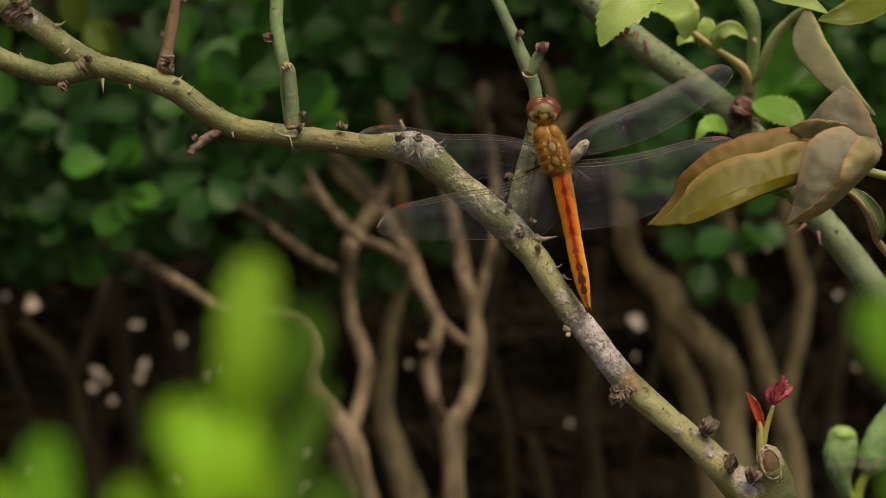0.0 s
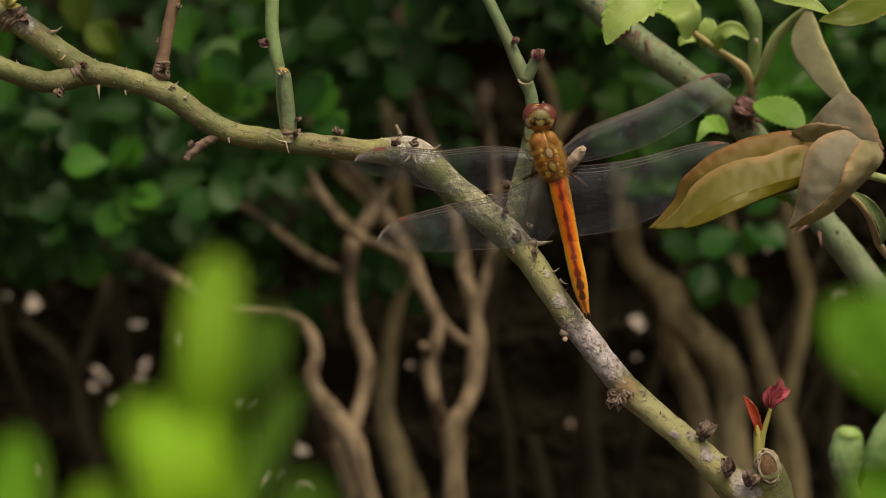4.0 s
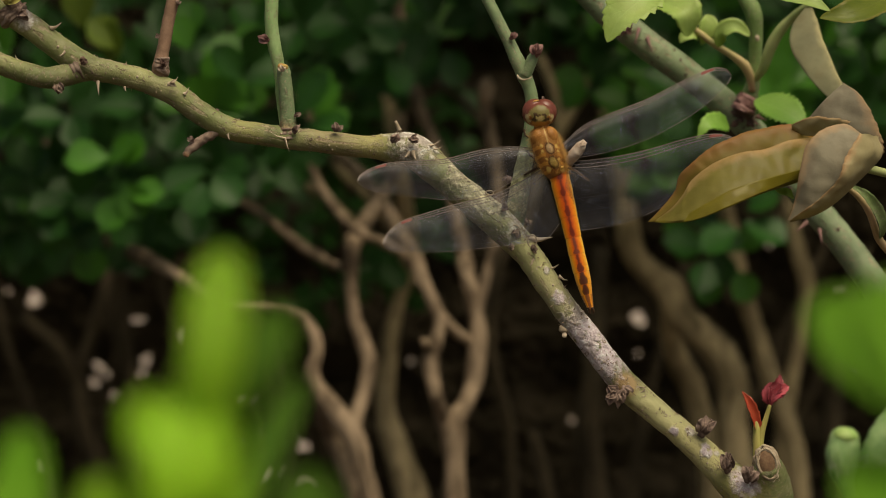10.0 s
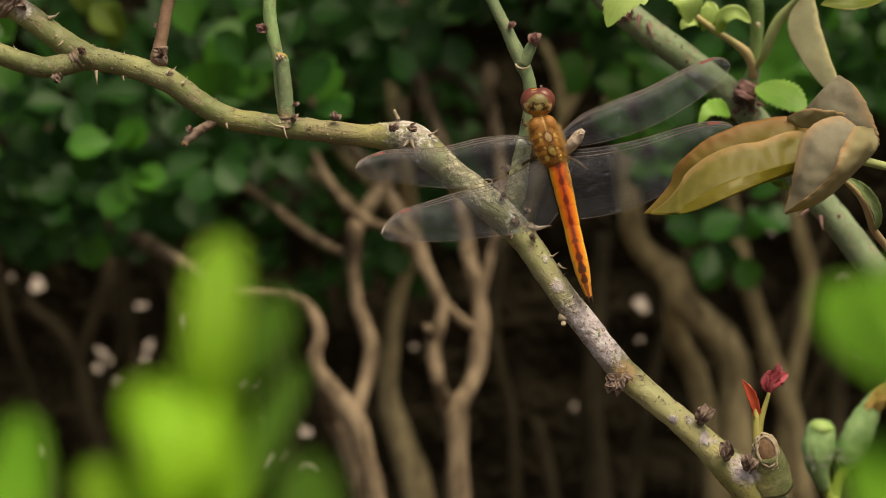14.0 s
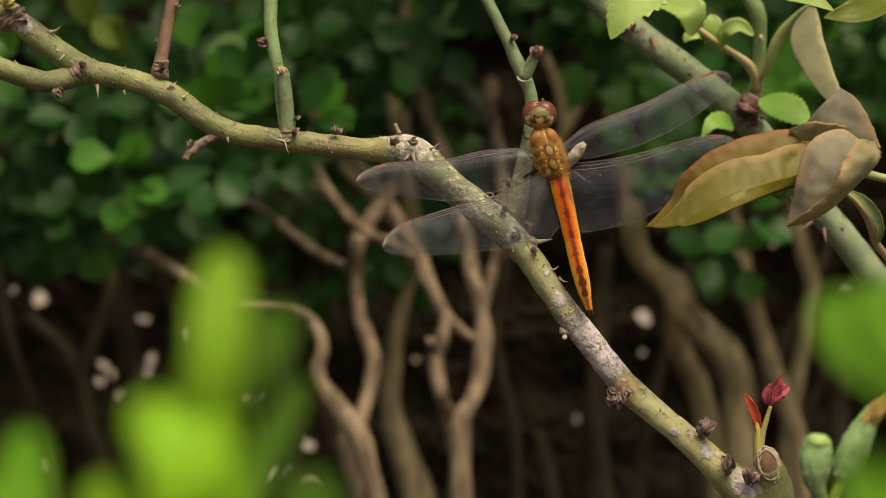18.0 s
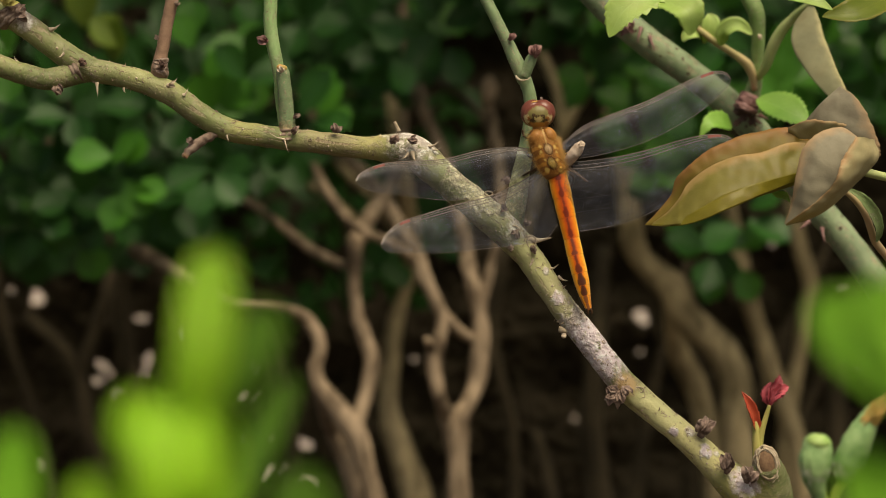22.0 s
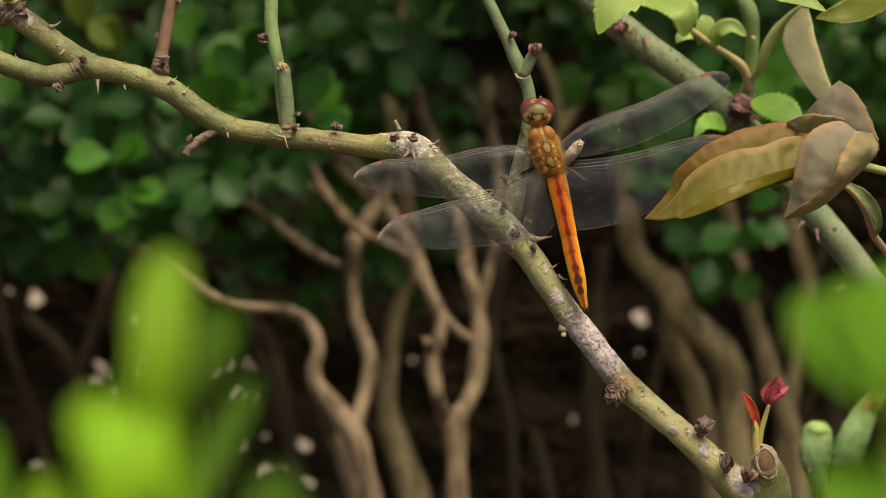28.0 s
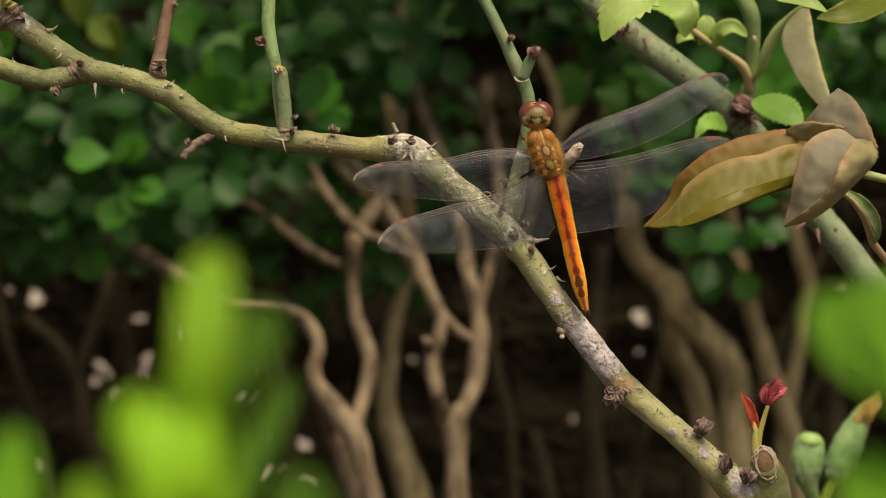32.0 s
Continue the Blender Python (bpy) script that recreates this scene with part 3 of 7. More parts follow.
stem(left_shrub, [(640, 835, 1.28, 11), (633, 780, 1.282, 13), (638, 735, 1.287, 14), (650, 695, 1.29, 14), (658, 660, 1.29, 15), (660, 635, 1.29, 15), (649, 600, 1.29, 13), (635, 560, 1.29, 12), (629, 510, 1.29, 12), (630, 470, 1.29, 13), (628, 436, 1.29, 15), (644, 405, 1.30, 15), (664, 372, 1.32, 13), (692, 330, 1.35, 12), (710, 285, 1.38, 11), (716, 200, 1.42, 9)], n=80)
stem(left_shrub, [(632, 470, 1.29, 11), (606, 468, 1.30, 9), (562, 446, 1.31, 9), (528, 422, 1.32, 9), (490, 391, 1.33, 8.5), (455, 366, 1.36, 8), (415, 342, 1.40, 7)], n=40)
stem(left_shrub, [(740, 470, 1.31, 9), (712, 442, 1.30, 8.5), (682, 425, 1.29, 9), (650, 413, 1.28, 9), (620, 390, 1.28, 8.5), (592, 354, 1.29, 8), (574, 325, 1.30, 8), (556, 290, 1.33, 8), (530, 240, 1.38, 7)], n=44)
stem(left_shrub, [(645, 420, 1.40, 10), (618, 378, 1.40, 9), (572, 340, 1.41, 9), (515, 302, 1.43, 8), (480, 250, 1.46, 7)], 1, 36)
stem(left_shrub, [(735, 470, 1.42, 11), (700, 400, 1.42, 11), (660, 345, 1.43, 10), (612, 300, 1.45, 9), (570, 240, 1.48, 8)], 1, 36)
stem(left_shrub, [(640, 905, 1.30, 22), (620, 820, 1.30, 20), (598, 775, 1.30, 17), (580, 735, 1.29, 15), (572, 700, 1.283, 12)], n=30, root=12)
stem(left_shrub, [(745, 905, 1.48, 28), (716, 810, 1.48, 26), (694, 745, 1.48, 21), (690, 700, 1.48, 18), (692, 640, 1.48, 18), (700, 580, 1.48, 16), (716, 520, 1.48, 14), (730, 470, 1.48, 14), (728, 380, 1.47, 14), (714, 300, 1.46, 13), (690, 150, 1.50, 11)], 1, 70, -20)
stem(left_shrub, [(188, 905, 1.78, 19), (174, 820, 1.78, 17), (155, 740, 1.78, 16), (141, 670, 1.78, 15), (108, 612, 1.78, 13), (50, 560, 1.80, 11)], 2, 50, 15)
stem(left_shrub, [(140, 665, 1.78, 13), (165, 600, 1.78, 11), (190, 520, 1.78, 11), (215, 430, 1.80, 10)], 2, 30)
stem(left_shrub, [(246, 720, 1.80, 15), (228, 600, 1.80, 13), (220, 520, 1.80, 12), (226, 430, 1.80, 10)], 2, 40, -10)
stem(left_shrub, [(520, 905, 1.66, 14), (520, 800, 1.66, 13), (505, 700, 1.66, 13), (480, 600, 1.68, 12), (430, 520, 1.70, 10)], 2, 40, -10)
# thick gnarled shrub
stem(right_shrub, [(1335, 905, 1.52, 36), (1312, 810, 1.52, 31), (1303, 740, 1.52, 28), (1303, 680, 1.52, 29), (1285, 625, 1.52, 29), (1246, 588, 1.52, 29), (1212, 555, 1.52, 30), (1196, 515, 1.52, 29), (1160, 482, 1.52, 24), (1132, 452, 1.52, 24), (1118, 400, 1.52, 22), (1106, 300, 1.53, 19), (1082, 200, 1.55, 16), (1060, 60, 1.58, 13)], 1, 100, 30)
stem(right_shrub, [(1275, 905, 1.58, 27), (1258, 790, 1.58, 24), (1236, 690, 1.58, 22), (1202, 620, 1.57, 22), (1192, 540, 1.55, 20)], 1, 50, 10)
stem(right_shrub, [(1425, 905, 1.56, 21), (1408, 770, 1.56, 19), (1378, 690, 1.56, 19), (1350, 600, 1.56, 18), (1322, 510, 1.56, 17), (1300, 400, 1.58, 15), (1260, 250, 1.60, 12)], 1, 70, 20)
stem(right_shrub, [(1395, 760, 1.60, 16), (1412, 650, 1.60, 15), (1432, 560, 1.60, 15), (1436, 500, 1.60, 15), (1416, 430, 1.60, 14), (1402, 340, 1.62, 12), (1420, 200, 1.66, 10)], 1, 60, -25)
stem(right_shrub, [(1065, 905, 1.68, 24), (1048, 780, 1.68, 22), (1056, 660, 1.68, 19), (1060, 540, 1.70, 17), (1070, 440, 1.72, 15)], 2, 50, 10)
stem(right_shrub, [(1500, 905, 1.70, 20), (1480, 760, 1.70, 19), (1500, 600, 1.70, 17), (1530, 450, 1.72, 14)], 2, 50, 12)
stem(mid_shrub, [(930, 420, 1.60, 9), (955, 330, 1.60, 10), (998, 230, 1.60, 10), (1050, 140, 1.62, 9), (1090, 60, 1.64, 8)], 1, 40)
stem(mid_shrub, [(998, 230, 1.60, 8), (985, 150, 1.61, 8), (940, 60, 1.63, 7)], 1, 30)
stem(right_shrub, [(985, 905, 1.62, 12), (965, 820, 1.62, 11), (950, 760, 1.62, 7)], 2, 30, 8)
# thin shoots deep inside, in the bark darkened for shade
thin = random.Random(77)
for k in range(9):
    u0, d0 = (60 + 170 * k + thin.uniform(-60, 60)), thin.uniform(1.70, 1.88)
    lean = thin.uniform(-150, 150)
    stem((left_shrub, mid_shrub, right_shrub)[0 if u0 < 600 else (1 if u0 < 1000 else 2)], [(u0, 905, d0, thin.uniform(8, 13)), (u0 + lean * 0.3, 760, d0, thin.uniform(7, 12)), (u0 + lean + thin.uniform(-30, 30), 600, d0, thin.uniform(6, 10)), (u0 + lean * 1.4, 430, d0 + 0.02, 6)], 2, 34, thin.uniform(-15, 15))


def leaf_shape(length=0.0165, width=0.0132, cup=0.25, bend=0.12, nu=7, nv=5):
    """Obovate hedge leaf along +z from its stalk, upper side towards -y."""
    verts, uvs, faces = [], [], []
    for i in range(nu + 1):
        x = i / nu
        w = width / 2 * (math.sin(math.pi * min(x ** 1.45, 1.0)) ** 0.62 if 0 < x < 1 else 0.02) + 0.0004 * (1 - x)
        for j in range(nv):
            y = 2 * j / (nv - 1) - 1
            verts.append((y * w, -cup * y * y * w + bend * length * x * x, x * length))
            uvs.append((x, j / (nv - 1)))
    for i in range(nu):
        for j in range(nv - 1):
            a = i * nv + j
            faces.append((a, a + 1, a + nv + 1, a + nv))
    return verts, faces, uvs


def leaf_data(name, material, **size):
    v, f, u = leaf_shape(**size)
    me = bpy.data.meshes.new(name)
    me.from_pydata(v, [], f)
    me.polygons.foreach_set("use_smooth", [True] * len(me.polygons))
    layer = me.uv_layers.new(name="UVMap")
    idx = [0] * len(me.loops)
    me.loops.foreach_get("vertex_index", idx)
    layer.data.foreach_set("uv", np.asarray(u, dtype=float)[idx].ravel())
    me.materials.append(material)
    return me


LEAVES = [leaf_data("leaf", M_HEDGE), leaf_data("leaf", M_HEDGE, length=0.0150, width=0.0128, bend=0.2), leaf_data("leaf", M_HEDGE, length=0.0185, width=0.0128, cup=0.35, bend=0.05)]
NEW_LEAVES = [leaf_data("leaf", M_HEDGE_NEW), leaf_data("leaf", M_HEDGE_NEW, length=0.0158, width=0.0138, bend=0.2)]
YELLOW_LEAVES = [leaf_data("leaf", M_HEDGE_YELLOW)]
dice = random.Random(11)
leaf_count = [0]


def shrub_at(x):
    return left_shrub if x < -0.03 else (mid_shrub if x < 0.06 else right_shrub)


def put_leaf(base, along, face, data, size=1.0):
    """One leaf as a part of the shrub that it grows on."""
    z = along.normalized()
    y = -(face - z * face.dot(z)).normalized()
    m = Matrix((y.cross(z), y, z)).transposed().to_4x4()
    shrub = shrub_at(base.x)
    ob = new("leaf", data)
    ob.parent = shrub
    ob.matrix_local = Matrix.Translation(base - shrub.location) @ m @ Matrix.Scale(size, 4)
    leaf_count[0] += 1


def cluster(u, v, d, leaves, data, size=1.0):
    """A shoot tip: leaves by their direction in the sheet (degrees clockwise from up) round one place."""
    c = spot(u, v, d)
    for a in leaves:
        w = radians(a + dice.uniform(-22, 22))
        along = Vector((math.sin(w), -0.35 + dice.uniform(-0.35, 0.35), math.cos(w)))
        face = Vector((dice.uniform(-0.35, 0.35), -1.0, 0.75 + dice.uniform(-0.3, 0.3)))
        put_leaf(c + along * 0.0015 + Vector((dice.uniform(-1, 1), dice.uniform(-1, 1), dice.uniform(-1, 1))) * 0.0045, along, face, dice.choice(data), size * dice.uniform(0.9, 1.12))


# shoot tips: place, depth, leaf directions, kind (old, young, yellowing)
SHOOTS_LEFT_HIGH = [(370, 150, 1.27, (30, 75, 110, 250), 1), (350, 210, 1.3, (40, 200, 290), 0), (215, 95, 1.27, (15, 330), 2), (165, 65, 1.29, (20, 340), 2), (392, 215, 1.26, (350, 30), 1), (350, 75, 1.27, (350, 20, 60), 1), (30, 95, 1.26, (30, 290, 180), 1), (150, 190, 1.29, (10, 80, 170, 260), 0), (270, 190, 1.32, (40, 130, 220, 310), 0), (60, 210, 1.33, (20, 100, 180, 280), 0), (110, 130, 1.31, (50, 140, 230, 320), 0)]
SHOOTS_LEFT_LOW = [(205, 290, 1.26, (5, 50, 280), 1), (222, 322, 1.27, (150, 200, 85), 1), (150, 420, 1.33, (170, 60), 1), (350, 325, 1.3, (110, 160, 200, 250), 0), (270, 345, 1.36, (0, 90, 180, 270), 0), (80, 300, 1.38, (190, 250, 330, 70), 0), (40, 400, 1.4, (180, 120, 250), 0), (255, 410, 1.38, (170, 220, 110), 0), (20, 330, 1.39, (60, 150, 240), 0)]
SHOOTS_MIDDLE = [(548, 205, 1.25, (30, 75, 100), 0), (385, 300, 1.27, (150, 190, 230), 0), (440, 130, 1.26, (30, 330, 80), 0), (690, 90, 1.3, (150, 200, 250), 0), (785, 70, 1.32, (170, 210), 0), (545, 190, 1.26, (45, 95, 20), 1), (650, 60, 1.3, (80, 130, 10, 270), 0), (590, 90, 1.33, (0, 60, 190, 280), 0), (765, 60, 1.35, (170, 60, 290), 0), (440, 60, 1.3, (0, 60, 140, 230), 0), (520, 40, 1.32, (20, 110, 200), 0), (500, 280, 1.33, (90, 200, 150), 0), (460, 290, 1.31, (60, 130, 250), 0), (960, 30, 1.46, (80, 170, 260), 0), (860, 20, 1.44, (100, 180, 250), 0), (420, 110, 1.28, (60, 150), 1), (670, 465, 1.46, (20, 130, 250), 0)]
SHOOTS_RIGHT_HIGH = [(1355, 160, 1.33, (40, 120, 200), 1), (1395, 210, 1.34, (60, 150, 330), 1), (1080, 170, 1.37, (60, 180), 1), (1215, 210, 1.36, (30, 150, 270), 1), (1385, 120, 1.32, (20, 150, 90, 200), 1), (1440, 80, 1.33, (30, 100, 170), 1), (1490, 160, 1.33, (60, 140, 200), 0), (1050, 150, 1.36, (100, 200, 300), 1), (1110, 100, 1.38, (20, 100, 240), 0), (1560, 90, 1.45, (180, 260, 320), 0), (1390, 165, 1.31, (10, 80, 300), 1), (1255, 25, 1.34, (60, 170, 280), 1), (1290, 130, 1.34, (30, 150, 250), 1), (1545, 45, 1.42, (20, 200), 1), (1180, 60, 1.46, (30, 140, 240), 0)]
SHOOTS_RIGHT_LOW = [(1265, 440, 1.36, (110, 165, 215, 280), 0), (1290, 455, 1.38, (60, 150, 200), 1), (1240, 410, 1.38, (90, 200, 300), 1), (1330, 385, 1.32, (70, 130, 250), 0), (1455, 185, 1.32, (100, 180, 270), 1), (1180, 180, 1.37, (60, 190, 300), 1), (1130, 235, 1.36, (30, 110, 200, 290), 1), (1165, 300, 1.36, (60, 150, 250), 1), (1200, 340, 1.37, (20, 130, 260), 0), (1100, 190, 1.38, (80, 200, 320), 0), (1330, 290, 1.35, (40, 160, 280), 1), (1520, 200, 1.34, (100, 200, 330), 0), (1420, 240, 1.35, (60, 180, 290), 0), (1230, 250, 1.36, (20, 120, 220, 300), 1)]
for u, v, d, ways, kind in SHOOTS_LEFT_HIGH + SHOOTS_LEFT_LOW + SHOOTS_MIDDLE + SHOOTS_RIGHT_HIGH + SHOOTS_RIGHT_LOW:
    cluster(u, v, d, ways, (LEAVES, NEW_LEAVES, YELLOW_LEAVES)[kind], (1.08, 1.0, 1.05)[kind])


def crown_floor(x):
    """Height at which the hedge's leaves begin, along the hedge."""
    return float(np.interp(x, [-0.30, -0.115, -0.075, -0.045, -0.01, 0.05, 0.09, 0.2, 0.35], [0.585, 0.59, 0.615, 0.645, 0.685, 0.70, 0.655, 0.64, 0.62]))


# shoots that fill the crown between the ones above
for i in range(130):
    x, d = dice.uniform(-0.22, 0.22), dice.uniform(1.30, 1.46)
    low = crown_floor(x * 1.3 / d) + 0.01
    z = low + (EYE + 0.14 - low) * dice.random()
    c = Vector((x, d, z))
    u, v = 784 + x / (UNIT * d), 441 - (z - EYE) / (UNIT * d)
    turn = dice.uniform(0, 360)
    cluster(u, v, d, [turn + 360 * j / 4 for j in range(4 if leaf_count[0] < 640 else 0)], LEAVES if dice.random() < 0.8 else NEW_LEAVES)

for u, v, d in ((128, 362, 1.31), (152, 332, 1.32), (78, 335, 1.33), (178, 392, 1.32), (118, 318, 1.34)):
    cluster(u, v, d, (20, 110, 190, 280), LEAVES)


def leaf_mass(n, place, seed, low=(4, 3)):
    """Many leaves in one mesh; place(rnd) gives a base."""
    rnd = random.Random(seed)
    v0, f0, u0 = leaf_shape(nu=low[0], nv=low[1])
    v0 = np.array(v0)
    verts, faces, uvs = [], [], []
    for i in range(n):
        base = place(rnd)
        z = Vector((rnd.gauss(0, 1), rnd.gauss(-0.3, 0.8), rnd.gauss(0.1, 0.9))).normalized()
        f = Vector((rnd.gauss(0, 0.5), rnd.gauss(-0.7, 0.5), rnd.gauss(0.8, 0.4)))
        y = -(f - z * f.dot(z)).normalized()
        rot = np.array(Matrix((y.cross(z), y, z)).transposed())
        p = v0 @ rot.T * rnd.uniform(0.8, 1.25) + np.array(base)
        k = len(verts)
        verts += [Vector(q) for q in p]
        faces += [tuple(a + k for a in q) for q in f0]
        uvs += u0
    return verts, faces, uvs


def inside(x0, x1, shrub):
    def place(rnd):
        x, y = rnd.uniform(x0, x1), rnd.uniform(1.42, 2.0)
        low = EYE + (crown_floor(max(min(x * 1.3 / y, 0.35), -0.3)) - EYE) * y / 1.3 + 0.012
        return (x, y, low + (1.35 - low) * rnd.random() ** 1.6)
    return place


# unseen upper crown, placed to block light; overhangs more at x < 0.03
def outside(x0, x1):
    def place(rnd):
        if rnd.random() < 0.6:
            z, x = rnd.uniform(0.78, 1.4), rnd.uniform(x0, x1)
            return (x, rnd.uniform((1.20 if x < 0.03 else 1.27) - 0.35 * (z - 0.74) if z < 1.1 else 1.10, 1.5), z)
        return (rnd.uniform(x0, x1), rnd.uniform(1.1, 2.2), rnd.uniform(1.25, 1.42))
    return place


for shrub, x0, x1, s in ((left_shrub, -0.62, -0.03, 1), (mid_shrub, -0.03, 0.06, 2), (right_shrub, 0.06, 0.62, 3)):
    share = (x1 - x0) / 1.24
    part("foliage", join(leaf_mass(int(7000 * share), inside(x0, x1, shrub), s), leaf_mass(int(9000 * share), outside(x0, x1), s + 9)), M_HEDGE, shrub, "dense foliage with an unseen upper part that blocks light", "stuff")



def shading_leaves(rnd):
    """Unseen leaves at the crown's front edge, added to shade the slim stems below."""
    return (rnd.uniform(-0.02, 0.07), rnd.uniform(1.24, 1.34), rnd.uniform(0.724, 0.78))


part("foliage", leaf_mass(110, shading_leaves, 51), M_HEDGE, mid_shrub, "unseen foliage added to shade the stems", "stuff")


def flank(side):
    """Where the hedge runs on beyond the three shrubs, and its far side."""
    def place(rnd):
        x = side * rnd.uniform(0.55, 1.36)
        z = 0.42 + 1.02 * rnd.random() ** 0.8
        return (x, rnd.uniform(1.12, 2.3) if z > 1.2 or rnd.random() < 0.3 else rnd.choice((rnd.uniform(1.12, 1.4), rnd.uniform(2.02, 2.3))), z)
    return place


def crest(rnd):
    return (rnd.uniform(-0.6, 0.6), rnd.uniform(2.02, 2.3), rnd.uniform(0.85, 1.42))


for side, shade in ((-1, 21), (1, 22)):
    more = thing("hedge_shrub", (side * 0.95, 1.6, 0), "dense dark green hedge shrub", "hedge", "hedge shrubs")
    part("foliage", leaf_mass(5200, flank(side), shade), M_HEDGE, more, "dense green foliage", "stuff")
    for k, (x, lean) in enumerate(((0.72, 0.05), (0.95, -0.04), (1.16, 0.03))):
        u0 = 784 + side * x / (UNIT * 1.6)
        stem(more, [(u0, 1000, 1.6, 34), (u0 + lean * 2500, 300, 1.62, 30), (u0 - lean * 1200, -700, 1.66, 24), (u0 + lean * 900, -2000, 1.7, 14)], True, 40, 60)
part("foliage", leaf_mass(2600, crest, 31), M_HEDGE, mid_shrub, "far side foliage", "stuff")



def deep_low(rnd):
    """Thin shaded leaves between the stems, deep under the crown."""
    y = rnd.uniform(1.52, 1.9)
    return (rnd.uniform(-0.105, 0.012) * y / 1.3, y, EYE + rnd.uniform(-0.022, 0.075) * y / 1.3)


part("foliage", leaf_mass(190, deep_low, 41), M_HEDGE, left_shrub, "thin shaded foliage", "stuff")

# chinks: centre, half width, half height in plan units at the back of the hedge, and slant
CHINKS = [(70, 527, 10, 10, 0), (65, 571, 4, 5, 20), (181, 646, 8, 4, 40), (194, 660, 5, 4, 40), (172, 674, 6, 4, 25), (202, 694, 10, 5, 30), (264, 636, 5, 8, 20), (258, 658, 4, 5, 20), (255, 563, 8, 3, 0), (322, 604, 7, 5, -40), (330, 592, 4, 8, 10), (424, 697, 6, 6, 20), (454, 700, 3, 3, 0), (500, 708, 5, 6, 30), (508, 720, 4, 6, -30), (545, 787, 10, 5, 8), (534, 778, 4, 3, 0),
          (474, 832, 6, 9, 20), (474, 769, 4, 3, 0), (432, 787, 4, 5, 0), (548, 852, 9, 4, 20), (70, 824, 8, 4, 25), (86, 834, 6, 4, 30), (92, 872, 5, 8, -30), (1135, 558, 9, 7, 0), (1142, 568, 6, 6, 0), (1020, 741, 3.5, 3.5, 0), (735, 635, 4, 3.5, 0), (1494, 515, 4, 4, 0), (1137, 622, 3, 3.5, 0),
          (1368, 432, 3, 3, 0), (1388, 412, 3, 4, 0), (1525, 644, 3, 3, 0), (1532, 596, 3, 3, 0), (408, 645, 5, 3, 30), (382, 655, 5, 3, -20), (330, 838, 5, 4, 0), (505, 830, 3, 3, 0), (20, 512, 3, 3, 0),
          (440, 640, 4, 3, 20), (452, 652, 3, 4, 0)]
# lumpy dark sheet in place of the hedge's inner shade, pierced by the chinks
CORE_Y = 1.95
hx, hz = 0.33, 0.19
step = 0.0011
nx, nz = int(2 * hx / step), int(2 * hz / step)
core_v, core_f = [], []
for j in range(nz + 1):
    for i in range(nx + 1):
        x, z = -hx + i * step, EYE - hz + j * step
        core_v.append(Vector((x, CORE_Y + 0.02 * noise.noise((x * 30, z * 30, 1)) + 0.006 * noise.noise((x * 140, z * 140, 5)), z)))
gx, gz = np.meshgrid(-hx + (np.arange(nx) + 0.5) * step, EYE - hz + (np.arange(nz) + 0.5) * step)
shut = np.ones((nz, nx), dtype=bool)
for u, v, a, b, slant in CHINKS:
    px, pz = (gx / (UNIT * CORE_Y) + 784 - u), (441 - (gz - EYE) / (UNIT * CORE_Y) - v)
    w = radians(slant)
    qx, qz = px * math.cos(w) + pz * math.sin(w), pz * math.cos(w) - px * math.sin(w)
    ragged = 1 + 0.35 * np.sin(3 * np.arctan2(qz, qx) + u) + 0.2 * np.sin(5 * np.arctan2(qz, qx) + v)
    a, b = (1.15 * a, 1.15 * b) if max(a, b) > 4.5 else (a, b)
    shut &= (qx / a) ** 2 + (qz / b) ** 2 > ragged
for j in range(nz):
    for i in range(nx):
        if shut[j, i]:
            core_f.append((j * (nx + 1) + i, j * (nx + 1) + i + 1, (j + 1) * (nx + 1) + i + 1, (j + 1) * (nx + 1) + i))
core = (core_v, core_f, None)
# unseen rim of the sheet, blocks light from behind
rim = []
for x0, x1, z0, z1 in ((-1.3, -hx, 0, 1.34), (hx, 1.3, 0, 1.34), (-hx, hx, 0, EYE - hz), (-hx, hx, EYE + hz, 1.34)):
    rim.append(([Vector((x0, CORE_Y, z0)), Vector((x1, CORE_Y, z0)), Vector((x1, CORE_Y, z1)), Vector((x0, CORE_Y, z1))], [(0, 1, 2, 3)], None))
hedge_shade_sheet = part("hedge_shade_sheet", join(core, *rim), M_INNER_SHADE, None)
tagged(hedge_shade_sheet, "dark sheet for the shade at the hedge's back, with small chinks", "hedge", "", "structure")

# ---- the rose cane on which the dragonfly sits ----
cane = thing("rose_cane", HUB, "arching thorny rose cane, green with grey corky bark", "rose")
ARCH = [(-260, -150, 0.72, 22), (-90, -60, 0.71, 22), (0, 22, 0.7, 22), (50, 55, 0.7, 22), (100, 93, 0.7, 22.5), (150, 124, 0.7, 22.5), (200, 136, 0.7, 20.5), (250, 149, 0.7, 20.5), (300, 170, 0.7, 21), (350, 206, 0.7, 21), (400, 232, 0.7, 20), (450, 242, 0.7, 19.5), (500, 249, 0.7, 19.5), (550, 254, 0.7, 20), (600, 260, 0.7, 20), (650, 265, 0.7, 20.5), (690, 266, 0.7, 27)]
